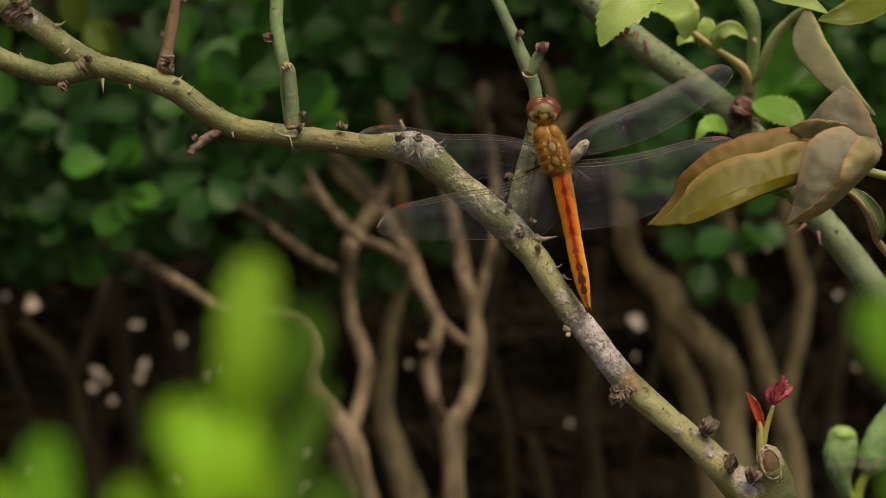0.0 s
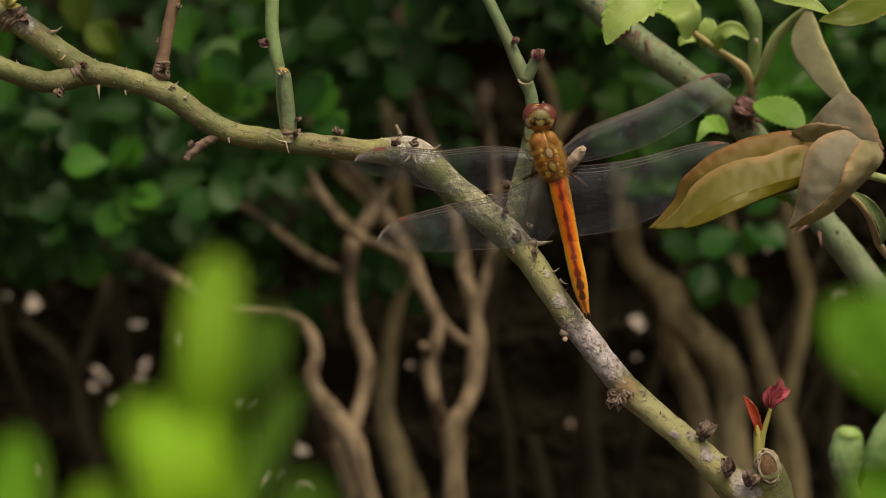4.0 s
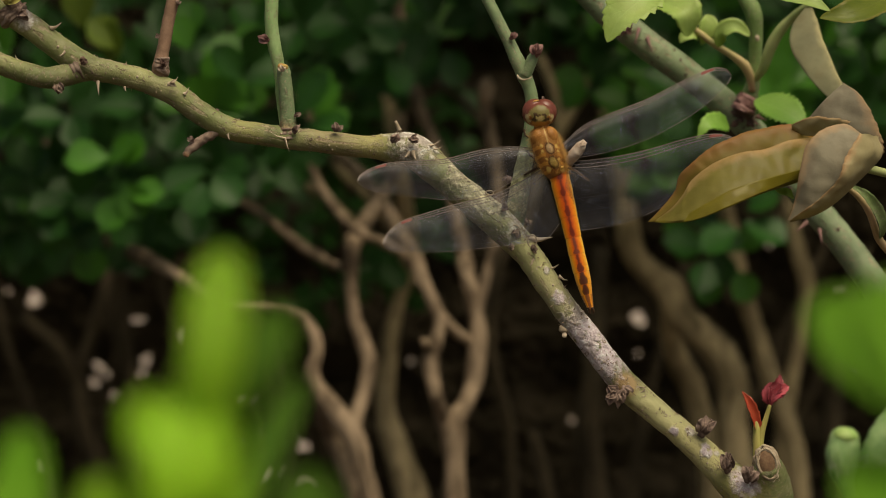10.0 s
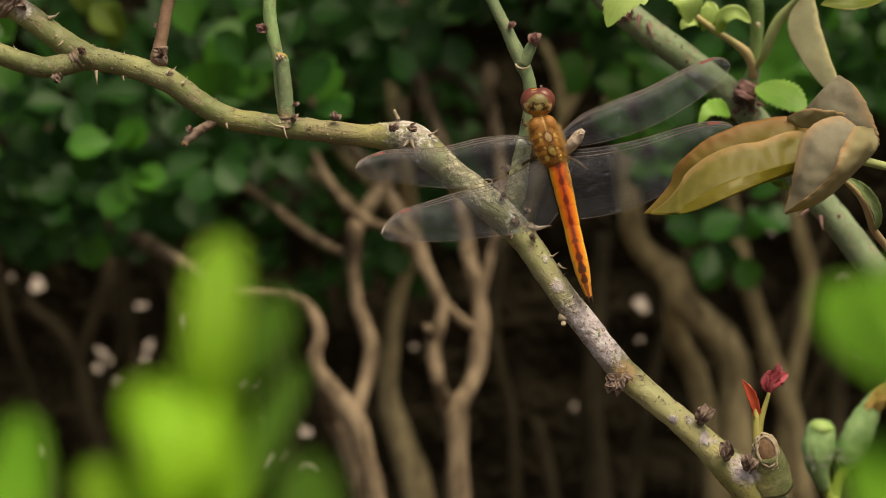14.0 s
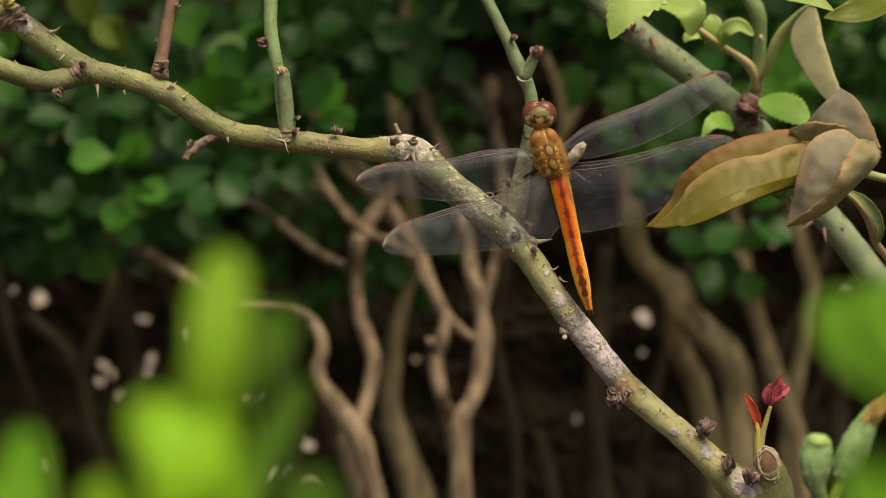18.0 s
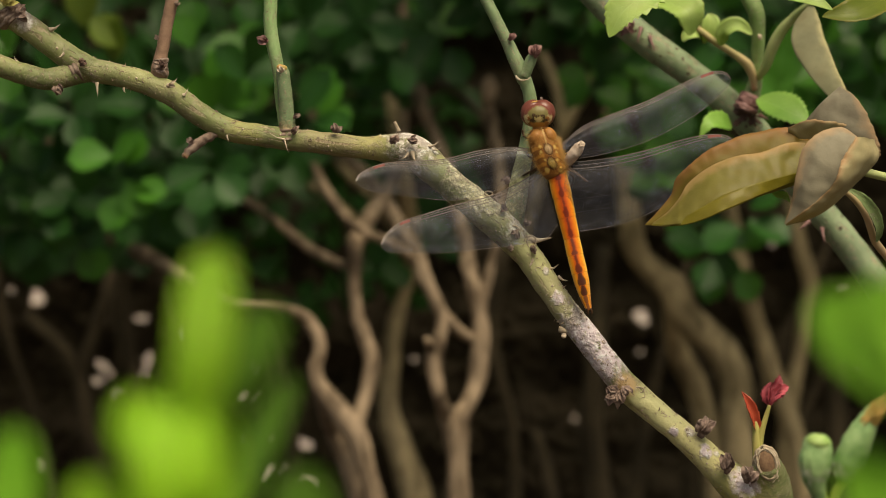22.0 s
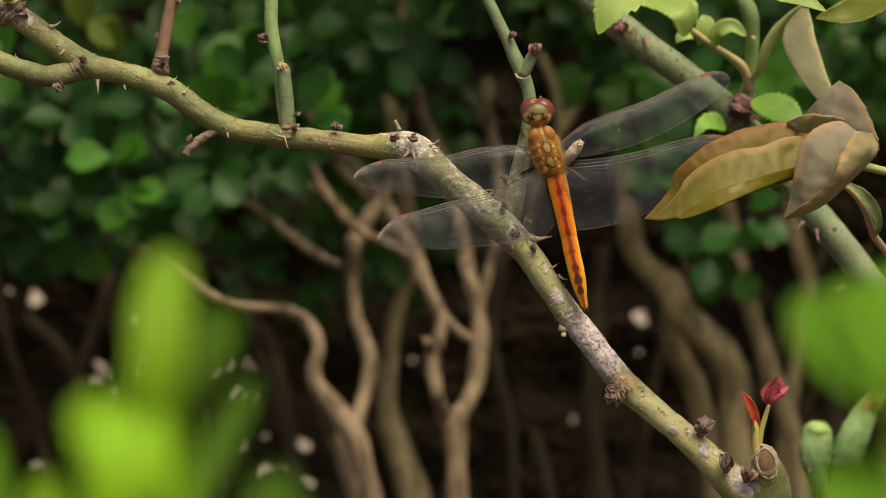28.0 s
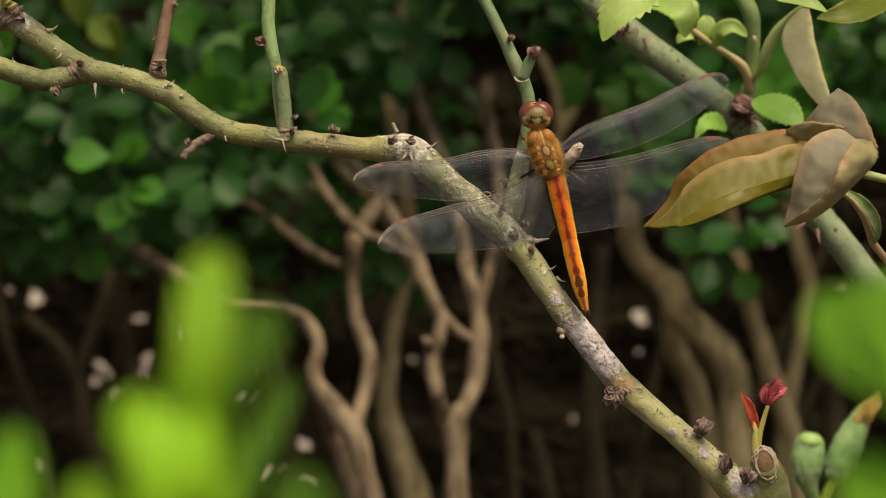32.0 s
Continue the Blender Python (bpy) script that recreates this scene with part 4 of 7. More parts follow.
FALL = [(725, 270, 0.7, 30), (765, 302, 0.7, 28), (800, 333, 0.7, 27), (840, 366, 0.7, 28), (878, 398, 0.7, 29), (905, 425, 0.7, 26.5), (932, 455, 0.7, 24), (970, 512, 0.7, 22.5), (1004, 559, 0.7, 23), (1037, 600, 0.7, 23.5), (1074, 649, 0.7, 24), (1109, 688, 0.7, 24.5), (1155, 729, 0.7, 23), (1205, 770, 0.7, 23.5), (1262, 823, 0.7, 27), (1330, 890, 0.7, 37), (1400, 990, 0.71, 44), (1480, 1250, 0.73, 50), (1520, 2400, 0.76, 56), (1525, 5200, 0.8, 62)]
MAIN = ARCH + FALL
part("stem", tube(MAIN, 22, 420, 0.07, 420.0), M_CANE, cane)


def swell(u, v, d, ru, rv, material, name="node", turn=0.0, parent=cane, label="", lump=0.25, grain=900.0, rd=None):
    return part(name, ball(u, v, d, ru, rv, rd if rd is not None else min(ru, rv), turn, lump, grain, 14, 20), material, parent, label)


def scales(u, v, d, size, turn, count=7, parent=cane, material=None, label="dry brown bud", seed=0, spread=0.7, name="bud"):
    """A dry bud: a core, and pointed scales that overlap round it, directed by turn (clockwise from up)."""
    rnd = random.Random(seed + 5)
    mt = material if material is not None else M_SCALE
    w = radians(turn)
    d += 0.0005 if parent == cane else 0.0
    core = part(name, ball(u + math.sin(w) * size * 0.15, v - math.cos(w) * size * 0.15, d, size * 0.30, size * 0.42, size * 0.28, turn, 0.5, 1300, 9, 12), mt, parent, label)
    deep = core.parent is not None and core.parent.parent is not None
    for i in range(count):
        w = radians(turn + rnd.uniform(-60, 60) * spread)
        ln = size * rnd.uniform(0.7, 1.1)
        off = rnd.uniform(-0.28, 0.28) * size
        bu, bv = u + math.cos(w) * off, v + math.sin(w) * off
        dd = d - size * UNIT * 0.7 * rnd.uniform(0.05, 0.35)
        tip = (bu + math.sin(w) * ln, bv - math.cos(w) * ln, dd - size * UNIT * 0.7 * rnd.uniform(-0.2, 0.3))
        mid = (bu + math.sin(w) * ln * 0.5 + rnd.uniform(-2, 2), bv - math.cos(w) * ln * 0.5, dd - size * UNIT * 0.7 * 0.22)
        g = blade([(bu, bv, dd), mid, tip], size * rnd.uniform(0.2, 0.32), (rnd.uniform(-0.5, 0.5), -1, rnd.uniform(-0.2, 0.6)), 0.7, n=9, m=5, shape=(0.42, 0.8), thick=0.0002, wave=0.3, seed=i, crumple=0.25)
        part("flake" if name == "bark_flake" else "scale", g, mt, parent if deep else core)
    return core


# side limbs
part("twig", tube([(-160, 45, 0.698, 19), (-60, 92, 0.698, 19), (0, 122, 0.698, 19), (45, 137, 0.698, 19), (80, 145, 0.698, 19), (112, 139, 0.699, 20), (150, 130, 0.7005, 20), (190, 138, 0.702, 13)], 14, 60, 0.06), M_CANE, cane)
scales(96, 156, 0.6968, 17, 150, 6, seed=1)
part("bark_ring", collar((110, 139), (138, 127), 0.6992, 18.6, 20.5, 31, 6), M_COLLAR, cane)
scales(140, 118, 0.6960, 13, 60, 5, seed=33, material=M_NODE, label="dark shrivelled bud")
part("bark_ring", collar((24, 42), (4, 22), 0.6992, 26.5, 24, 32, 5), M_COLLAR, cane)
scales(26, 30, 0.6960, 22, 60, 7, seed=35, label="flaking grey bark", name="bark_flake", spread=1.3)
scales(6, 10, 0.6955, 24, 35, 6, seed=71, material=M_REDSTEM, label="pale yellow-green bud with pinkish scales", spread=0.9)
dry = part("twig", tube([(322, -160, 0.70, 12), (312, -60, 0.70, 12), (302, 0, 0.70, 11.5), (293, 40, 0.70, 11), (287, 75, 0.70, 11), (281, 108, 0.70, 12), (278, 130, 0.70, 15), (277, 156, 0.702, 15)], 12, 50, 0.10), M_DRYTWIG, cane, "dry brown side twig")
part("bark_ring", collar((278, 134), (282, 108), 0.6998, 15, 11.5, 36, 9), M_COLLAR, cane)
scales(284, 122, 0.6972, 13, 10, 5, seed=37, material=M_NODE, label="dark purplish bud")
scales(276, 71, 0.6980, 9, 290, 3, seed=2, label="small grey bud")
scales(308, 14, 0.6983, 9, 60, 3, seed=3, label="small brown bud")
green = part("twig", tube([(466, -150, 0.70, 13), (474, -60, 0.70, 12.5), (475, 0, 0.70, 12), (475, 50, 0.70, 12), (480, 85, 0.7003, 12), (487, 118, 0.7008, 11), (490, 145, 0.7014, 9), (490, 175, 0.7016, 7), (492, 205, 0.7014, 5), (497, 240, 0.7008, 5)], 14, 70, 0.05), M_GREENTWIG, cane, "smooth green side twig")
part("twig", tube([(505, 250, 0.70, 20), (505, 228, 0.6997, 15), (504, 205, 0.6995, 13.5), (502, 175, 0.6993, 13), (499, 150, 0.6992, 12.5), (497, 133, 0.6990, 12.5), (496, 124, 0.6990, 10)], 14, 40, 0.08), M_TWIG, cane, "bluish green cut spur")
swell(496, 124, 0.6982, 9.5, 6, M_BUDTIP, "cut_end", 6)
scales(495, 130, 0.6972, 11, 350, 4, seed=43, material=M_THORN, label="frayed pale bark edge", name="bark_flake")
scales(469, 76, 0.6989, 19, 285, 5, seed=4, label="reddish dry bud", material=M_REDTHORN)
scales(518, 210, 0.6980, 12, 60, 3, seed=6)
part("bark_ring", collar((505, 252), (504, 232), 0.6998, 20, 16, 38, 7), M_COLLAR, cane)
scales(516, 238, 0.6965, 15, 30, 6, seed=39, label="dry brown bud", spread=1.2)
part("twig", tube([(394, 228, 0.701, 13), (376, 241, 0.6995, 10), (356, 252, 0.6985, 9), (342, 262, 0.698, 8.5), (330, 273, 0.6975, 7), (321, 281, 0.697, 3.5)], 12, 40, 0.4, 1100.0), M_COLLAR, cane, "short rough dry stub")
scales(326, 277, 0.6965, 9, 225, 4, seed=61, material=M_PITH, label="orange-brown stub tip")
scales(338, 256, 0.6968, 12, 320, 5, seed=7)
scales(590, 236, 0.6974, 15, 10, 5, seed=8)
scales(296, 155, 0.6953, 13, 80, 3, seed=9, material=M_CALLUS, label="pale scale")
scales(690, 254, 0.6947, 17, 20, 5, seed=21, label="flaking grey bark", name="bark_flake")
scales(722, 250, 0.6947, 15, 80, 5, seed=22, label="flaking grey bark", name="bark_flake")
part("twig", tube([(703, 236, 0.6968, 4.5), (699, 228, 0.6968, 3.5), (694, 219, 0.6968, 4)], 8, 10, 0.1), M_CALLUS, cane, "pale broken spur")
scales(1090, 699, 0.6956, 26, 235, 14, seed=10, spread=1.3)
scales(1100, 690, 0.6950, 18, 160, 5, seed=30)
scales(1240, 768, 0.6968, 31, 42, 11, seed=11, label="grey dried bud", spread=0.5)
scales(1286, 832, 0.6944, 28, 350, 8, seed=12, spread=0.5)
scales(1322, 850, 0.6938, 26, 10, 8, seed=13, label="flaking grey bark", name="bark_flake")
for u, v, ru, rv, dd in ((906, 408, 9, 6, 0.6966), (938, 430, 8, 11, 0.6968), (1127, 692, 11, 5, 0.6968), (862, 345, 7, 4, 0.6972)):
    ringed = [(u + ru * math.cos(2 * math.pi * j / 14), v + rv * math.sin(2 * math.pi * j / 14), dd + 0.0005, 1.3) for j in range(15)]
    part("scar", tube(ringed, 8, 40, 0.4, 1800.0, close=False), M_CALLUS, cane, "pale leaf scar")
swell(993, 588, 0.6988, 5, 10, M_CALLUS, "resin_drop", -30, lump=0.9)
swell(996, 596, 0.6986, 6, 5, M_THORN, "resin_drop", 20, lump=0.8)

# rough bark where the upright twig leaves the cane
for u, v, size, turn, k in ((912, 412, 13, 200, 91), (893, 372, 12, 300, 92), (928, 400, 12, 30, 93), (880, 352, 10, 320, 94), (940, 446, 11, 60, 95), (905, 440, 10, 240, 96)):
    scales(u, v, 0.6966, size, turn, 5, seed=k, label="flaking brown bark", name="bark_flake", spread=1.5, material=M_COLLAR)
# cut stub with its ring of callus, and the young red shoot
stub = part("stub", tube([(1360, 884, 0.700, 42), (1358, 852, 0.6978, 37), (1356, 832, 0.6955, 30), (1355, 822, 0.6936, 22)], 22, 18, 0.08), M_CANE, cane, "cut back stub")
for k, (grow, depth, thick) in enumerate(((1.0, 0.6926, 1.5), (1.08, 0.6928, 1.7), (0.92, 0.6927, 1.3), (1.16, 0.6932, 1.7), (1.25, 0.6938, 1.8), (0.84, 0.6930, 1.2), (1.34, 0.6946, 1.9))):
    loop = []
    for j in range(40):
        a = 2 * math.pi * j / 39
        uu, vv = 16.5 * grow * math.cos(a), 25 * grow * math.sin(a) * (1.15 if math.sin(a) > 0.6 else 1.0)
        wob = (2.0 + k * 0.6) * noise.noise((math.cos(a) * 2.6, math.sin(a) * 2.6, 3 + k))
        loop.append((1355 + (uu + wob) * 0.96 + vv * 0.25, 821 + vv * 0.96 - uu * 0.25 + wob, depth, thick + 1.1 * noise.noise((math.cos(a) * 3, math.sin(a) * 3, 9 + k))))
    part("callus", tube(loop, 8, 120, 0.25, 1700.0, close=False, seed=k), M_CALLUS, cane, "pale cracked bark rim")
part("cut_end", ball(1355, 821, 0.6930, 16, 25, 6, -15, 0.15, 1500), M_PITH, cane, "brown cut wood")
part("leaf", blade([(15, -42, 0.6965), (45, -34, 0.6955), (85, -28, 0.695), (125, -22, 0.6955)], 20, (0.1, -1, 0.5), 0.4, teeth=9, tooth=0.12, n=50, shape=(0.5, 0.7), wave=0.15, seed=5), M_SCARLET, cane, "young red leaf")
part("leaf_stalk", tube([(2, 0, 0.6985, 6), (6, -20, 0.697, 5), (20, -33, 0.6965, 4)], 8, 14, 0.05), M_REDSTEM, cane, "pinkish leaf stalk")
part("shoot", join(tube([(1338, 815, 0.6950, 8), (1338, 790, 0.6947, 8.5), (1337, 762, 0.6947, 7.5), (1335, 745, 0.6947, 4)], 10, 16, 0.04), tube([(1341, 795, 0.6947, 7), (1346, 765, 0.6944, 6), (1354, 738, 0.6941, 4.5), (1360, 718, 0.6938, 3.5)], 10, 16, 0.04)), M_REDSTEM, cane, "young yellow-green shoot")
part("leaf", blade([(1338, 765, 0.6944), (1330, 735, 0.6938), (1320, 712, 0.6938), (1311, 694, 0.6941)], 9.5, (0.4, -1, 0.2), 0.9, n=40, m=9, teeth=5, tooth=0.25, shape=(0.35, 0.8), wave=0.2, crumple=0.25), M_SCARLET, cane, "folded red young leaf")
for i, (mid, w) in enumerate((([(1360, 722, 0.6941), (1362, 700, 0.6932), (1374, 680, 0.6932), (1378, 664, 0.6935)], 10), ([(1360, 720, 0.6938), (1372, 700, 0.6929), (1384, 690, 0.6929), (1394, 685, 0.6932)], 11), ([(1360, 722, 0.6944), (1355, 706, 0.6938), (1356, 692, 0.6938), (1362, 678, 0.6941)], 9),
                              ([(1362, 720, 0.6935), (1368, 706, 0.6926), (1378, 702, 0.6926), (1386, 702, 0.6929)], 7))):
    part("leaf", blade(mid, w * 0.88, (0.2 - 0.3 * i, -1, 0.3), 0.8, n=40, m=9, teeth=6, tooth=0.5, wave=0.35, seed=i, crumple=0.35), M_RED, cane, "unfolding crimson young leaf")

# prickles
LARGE_THORNS = [((930, 427, 0.6985), (974, 423, 0.6972), 10), ((86, 57, 0.698), (103, 47, 0.6968), 5), ((168, 150, 0.6968), (170, 176, 0.6962), 4), ((757, 262, 0.6968), (775, 252, 0.6962), 3.5), ((764, 268, 0.6966), (778, 263, 0.696), 2.5), ((725, 272, 0.695), (733, 290, 0.6944), 6), ((720, 274, 0.695), (708, 284, 0.6941), 4), ((986, 492, 0.6983), (1002, 499, 0.6974), 4), ((970, 478, 0.6983), (986, 470, 0.6974), 4)]
SMALL_THORNS = [((940, 462, 0.6968), (934, 474, 0.6962), 4), ((322, 172, 0.6968), (330, 160, 0.6962), 4), ((300, 153, 0.6968), (310, 142, 0.6962), 3.5), ((500, 250, 0.6962), (472, 238, 0.6956), 2.2), ((500, 250, 0.6962), (508, 274, 0.6956), 2.2), ((25, 112, 0.6968), (22, 104, 0.6962), 3), ((110, 98, 0.6968), (98, 106, 0.6962), 3.5), ((398, 243, 0.6956), (402, 253, 0.6953), 3), ((215, 160, 0.6962), (219, 168, 0.6959), 3)]
for a, b, r in LARGE_THORNS + SMALL_THORNS:
    part("thorn", cone(spot(a[0], a[1], a[2] + 0.0006), spot(b[0], b[1], b[2] + 0.0006), r * UNIT * 0.7, Vector((0, 0, -0.0003))), M_THORN, cane)


def bristles(line, n, seed, reach=(4, 13), lo=0.0, hi=1.0):
    """Fine prickles that stand out from a limb."""
    rnd = random.Random(seed)
    s = spline([(*spot(u, v, d), r * UNIT * d) for u, v, d, r in line], 400)
    geos = []
    for i in range(n):
        j = int((lo + (hi - lo) * rnd.random()) * 396) + 1
        c = Vector(s[j][:3])
        t = (Vector(s[j + 1][:3]) - Vector(s[j - 1][:3])).normalized()
        a = t.orthogonal().normalized()
        a.rotate(Matrix.Rotation(rnd.uniform(0, 2 * math.pi), 3, t))
        if a.y > 0.5:
            a.y = -a.y
        o = c + a * s[j][3] * 0.97
        ln = rnd.uniform(*reach) * UNIT * 0.7
        geos.append(cone(o, o + (a + t * rnd.uniform(-0.5, 0.3)).normalized() * ln, ln * 0.13 + 0.00006, sides=5))
    return join(*geos)


def warts(line, n, seed, lo, hi):
    """Small pale corky bumps on a limb's skin."""
    rnd = random.Random(seed)
    s = spline([(*spot(u, v, d), r * UNIT * d) for u, v, d, r in line], 400)
    geos = []
    for i in range(n):
        j = int((lo + (hi - lo) * rnd.random()) * 396) + 1
        c = Vector(s[j][:3])
        t = (Vector(s[j + 1][:3]) - Vector(s[j - 1][:3])).normalized()
        a = t.orthogonal().normalized()
        a.rotate(Matrix.Rotation(rnd.uniform(0, 2 * math.pi), 3, t))
        if a.y > 0.2:
            a.y = -a.y
        o = c + a * s[j][3] * 0.97
        w = rnd.uniform(1.0, 3.0) * UNIT * 0.7
        geos.append(cone(o, o + a * w * 1.1, w, sides=6))
    return join(*geos)


def curls(line, n, seed, lo, hi):
    """Open rings of raised cork where buds and prickles broke off a limb's skin."""
    rnd = random.Random(seed)
    s = spline([(*spot(u, v, d), r * UNIT * d) for u, v, d, r in line], 400)
    verts, faces = [], []
    for i in range(n):
        j = int((lo + (hi - lo) * rnd.random()) * 396) + 1
        c = Vector(s[j][:3])
        t = (Vector(s[j + 1][:3]) - Vector(s[j - 1][:3])).normalized()
        a = t.orthogonal().normalized()
        a.rotate(Matrix.Rotation(rnd.uniform(0, 2 * math.pi), 3, t))
        if a.y > 0.1:
            a.y = -a.y
        b = a.cross(t).normalized()
        size, thick = rnd.uniform(1.6, 4.2) * UNIT * 0.7, rnd.uniform(0.55, 1.0) * UNIT * 0.7
        squash, turn, sweep, start = rnd.uniform(0.45, 0.9), rnd.uniform(0, 3.2), rnd.uniform(2.2, 5.4), rnd.uniform(0, 6.3)
        first = len(verts)
        for k in range(10):
            w = start + sweep * k / 9
            p, q = size * math.cos(w), size * squash * math.sin(w)
            x, y = p * math.cos(turn) - q * math.sin(turn), p * math.sin(turn) + q * math.cos(turn)
            g = thick * (0.5 if k in (0, 9) else rnd.uniform(0.8, 1.25))
            rad = math.sqrt(max(s[j][3] ** 2 - x * x, 0.0))
            o = c + a * rad + b * x + t * y
            out = b * x / size + t * y / size
            verts += [o - out * g, o + a * g * 1.3, o + out * g]
            if k:
                m = first + 3 * k
                faces += [(m - 3, m, m + 1, m - 2), (m - 2, m + 1, m + 2, m - 1)]
    return verts, faces, None


part("scar_tissue", curls(MAIN, 110, 51, 0.44, 0.74), M_CALLUS, cane, "small pale curled bark scars", "stuff")
part("scar_tissue", curls(MAIN, 95, 52, 0.44, 0.74), M_COLLAR, cane, "small brown curled bark scars", "stuff")
part("scar_tissue", curls(MAIN, 90, 53, 0.05, 0.44), M_COLLAR, cane, "small brown curled bark scars", "stuff")
part("corky_skin", warts(MAIN, 110, 23, 0.04, 0.42), M_CALLUS, cane, "small pale corky bumps", "stuff")
part("corky_skin", warts(MAIN, 80, 24, 0.42, 0.75), M_CALLUS, cane, "small pale corky bumps", "stuff")
part("bristle_fuzz", bristles(MAIN, 85, 3, (3, 8), 0.43, 0.72), M_BRISTLE, cane, "fine brown bristles", "stuff")
part("bristle_fuzz", bristles(MAIN, 60, 4, (2, 6), 0.05, 0.43), M_BRISTLE, cane, "fine brown bristles", "stuff")

# upright twig that carries the dragonfly
UP = [(898, 425, 0.704, 15), (906, 392, 0.703, 19), (913, 352, 0.702, 18.5), (920, 310, 0.703, 16), (928, 270, 0.704, 14), (934, 235, 0.704, 12.5), (937, 200, 0.704, 11.8), (936, 175, 0.704, 11.8), (931, 155, 0.704, 11.8), (925, 141, 0.704, 13.5), (918, 125, 0.704, 13.5), (908, 105, 0.704, 12.5), (896, 78, 0.704, 11.2), (881, 48, 0.704, 10.6), (862, 10, 0.704, 10.4), (840, -30, 0.705, 10.4), (800, -100, 0.705, 10.4), (770, -200, 0.705, 10.4)]
upright = part("upright_twig", tube(UP, 16, 120, 0.05), M_TWIG, cane, "smooth blue-green upright twig")
part("spur", tube([(924, 138, 0.7034, 11), (932, 122, 0.7030, 10.5), (938, 108, 0.7028, 10), (943, 98, 0.7026, 8)], 12, 14, 0.08), M_TWIG, upright, "green spur")
scales(944, 100, 0.7018, 21, 22, 7, seed=14, parent=upright, label="reddish dry bud", material=M_REDTHORN, spread=0.5)
scales(901, 71, 0.7022, 13, 20, 4, seed=15, parent=upright, label="small reddish bud", material=M_REDTHORN, spread=0.4)
part("bark_ring", tube([(911, 137, 0.7024, 1.5), (914, 142, 0.7012, 2.2), (921, 145, 0.7010, 1.4), (929, 144, 0.7012, 1.3), (936, 140, 0.7022, 1.2)], 8, 24, 0.5, 1500.0), M_CALLUS, upright, "pale leaf scar ridge")
scales(956, 182, 0.7018, 8, 15, 3, seed=16, parent=upright, label="small dry bud")
part("spur", tube([(980, 312, 0.7020, 7), (994, 298, 0.6980, 8.5), (1005, 286, 0.6948, 10), (1016, 272, 0.6936, 11), (1024, 262, 0.6932, 9), (1031, 254, 0.6932, 5)], 14, 40, 0.3, 1500.0), M_DRYWOOD, upright, "pale dry spur")
scales(1023, 263, 0.6928, 11, 45, 5, seed=17, parent=upright, material=M_DRYWOOD, label="pale frayed tip")
scales(898, 318, 0.6990, 14, 200, 4, seed=18, parent=upright)
part("bristle_fuzz", bristles(UP, 26, 8, (2, 6), 0.0, 0.6), M_BRISTLE, upright, "fine bristles", "stuff")

# ---- second rose cane, with its leafy shoot ----
back_cane = thing("rose_cane", spot(1300, 190, 0.811), "thick pale green rose cane dotted with dark prickles", "rose")
BACK = [(940, -140, 0.814, 22), (1020, -40, 0.8125, 23), (1080, 20, 0.8116, 25), (1145, 74, 0.811, 26), (1225, 132, 0.811, 25), (1298, 192, 0.811, 25), (1370, 272, 0.811, 25), (1440, 358, 0.811, 25), (1502, 435, 0.811, 26), (1570, 530, 0.811, 28), (1640, 660, 0.8116, 30), (1690, 1100, 0.8125, 36), (1700, 4600, 0.814, 46)]
part("stem", tube(BACK, 20, 240, 0.05, 380.0), M_BLUE, back_cane)
part("bristle_fuzz", bristles(BACK, 60, 12, (4, 9), 0.2, 0.785), M_REDTHORN, back_cane, "dark red prickles", "stuff")
for i, (u, v, w, tu, tv) in enumerate(((1120, 40, 5, 1108, 62), (1135, 50, 5, 1128, 76), (1108, 30, 5, 1098, 50), (1150, 66, 5, 1160, 92), (1455, 405, 5, 1460, 432), (1432, 392, 5, 1412, 410), (1345, 205, 5, 1362, 212), (1335, 212, 5, 1352, 222), (1350, 195, 5, 1366, 200))):
    part("thorn", cone(spot(u, v, 0.8076), spot(tu, tv, 0.8040), w * UNIT * 0.8), M_REDTHORN, back_cane)
scales(1312, 204, 0.8056, 17, 30, 9, seed=40, parent=back_cane, spread=1.7, material=M_NODE)
scales(1330, 212, 0.8056, 15, 100, 6, seed=44, parent=back_cane, spread=1.6, material=M_NODE)
scales(1106, 42, 0.8056, 22, 200, 8, seed=41, parent=back_cane, spread=1.3, material=M_REDTHORN, label="reddish prickly node")
part("bark_ring", collar((1318, 196), (1330, 168), 0.8045, 23, 17, 51, 7), M_REDTHORN, back_cane, "reddish collar")
scales(1308, 214, 0.8052, 14, 160, 6, seed=46, parent=back_cane, spread=1.8, material=M_NODE)
# leafy shoot
part("shoot", tube([(1324, 192, 0.8095, 20), (1332, 165, 0.808, 15), (1338, 140, 0.8068, 12), (1341, 100, 0.805, 11.5), (1342, 60, 0.8035, 12.5), (1338, 22, 0.802, 15), (1318, -18, 0.802, 14), (1295, -90, 0.802, 12)], 14, 60, 0.04), M_SHOOT, back_cane, "green shoot")
part("leaf_scar", ball(1345, 66, 0.8008, 4, 6, 3, -20, 0.2), M_CALLUS, back_cane, "pale leaf scar")
part("leaf_stalk", tube([(1342, 138, 0.8044, 6), (1356, 118, 0.8008, 8), (1366, 88, 0.7984, 10), (1382, 57, 0.796, 10), (1405, 31, 0.793, 8), (1434, 8, 0.7877, 7), (1470, -20, 0.783, 6)], 10, 34, 0.04), M_PALESTALK, back_cane, "yellow-green leaf stalk")
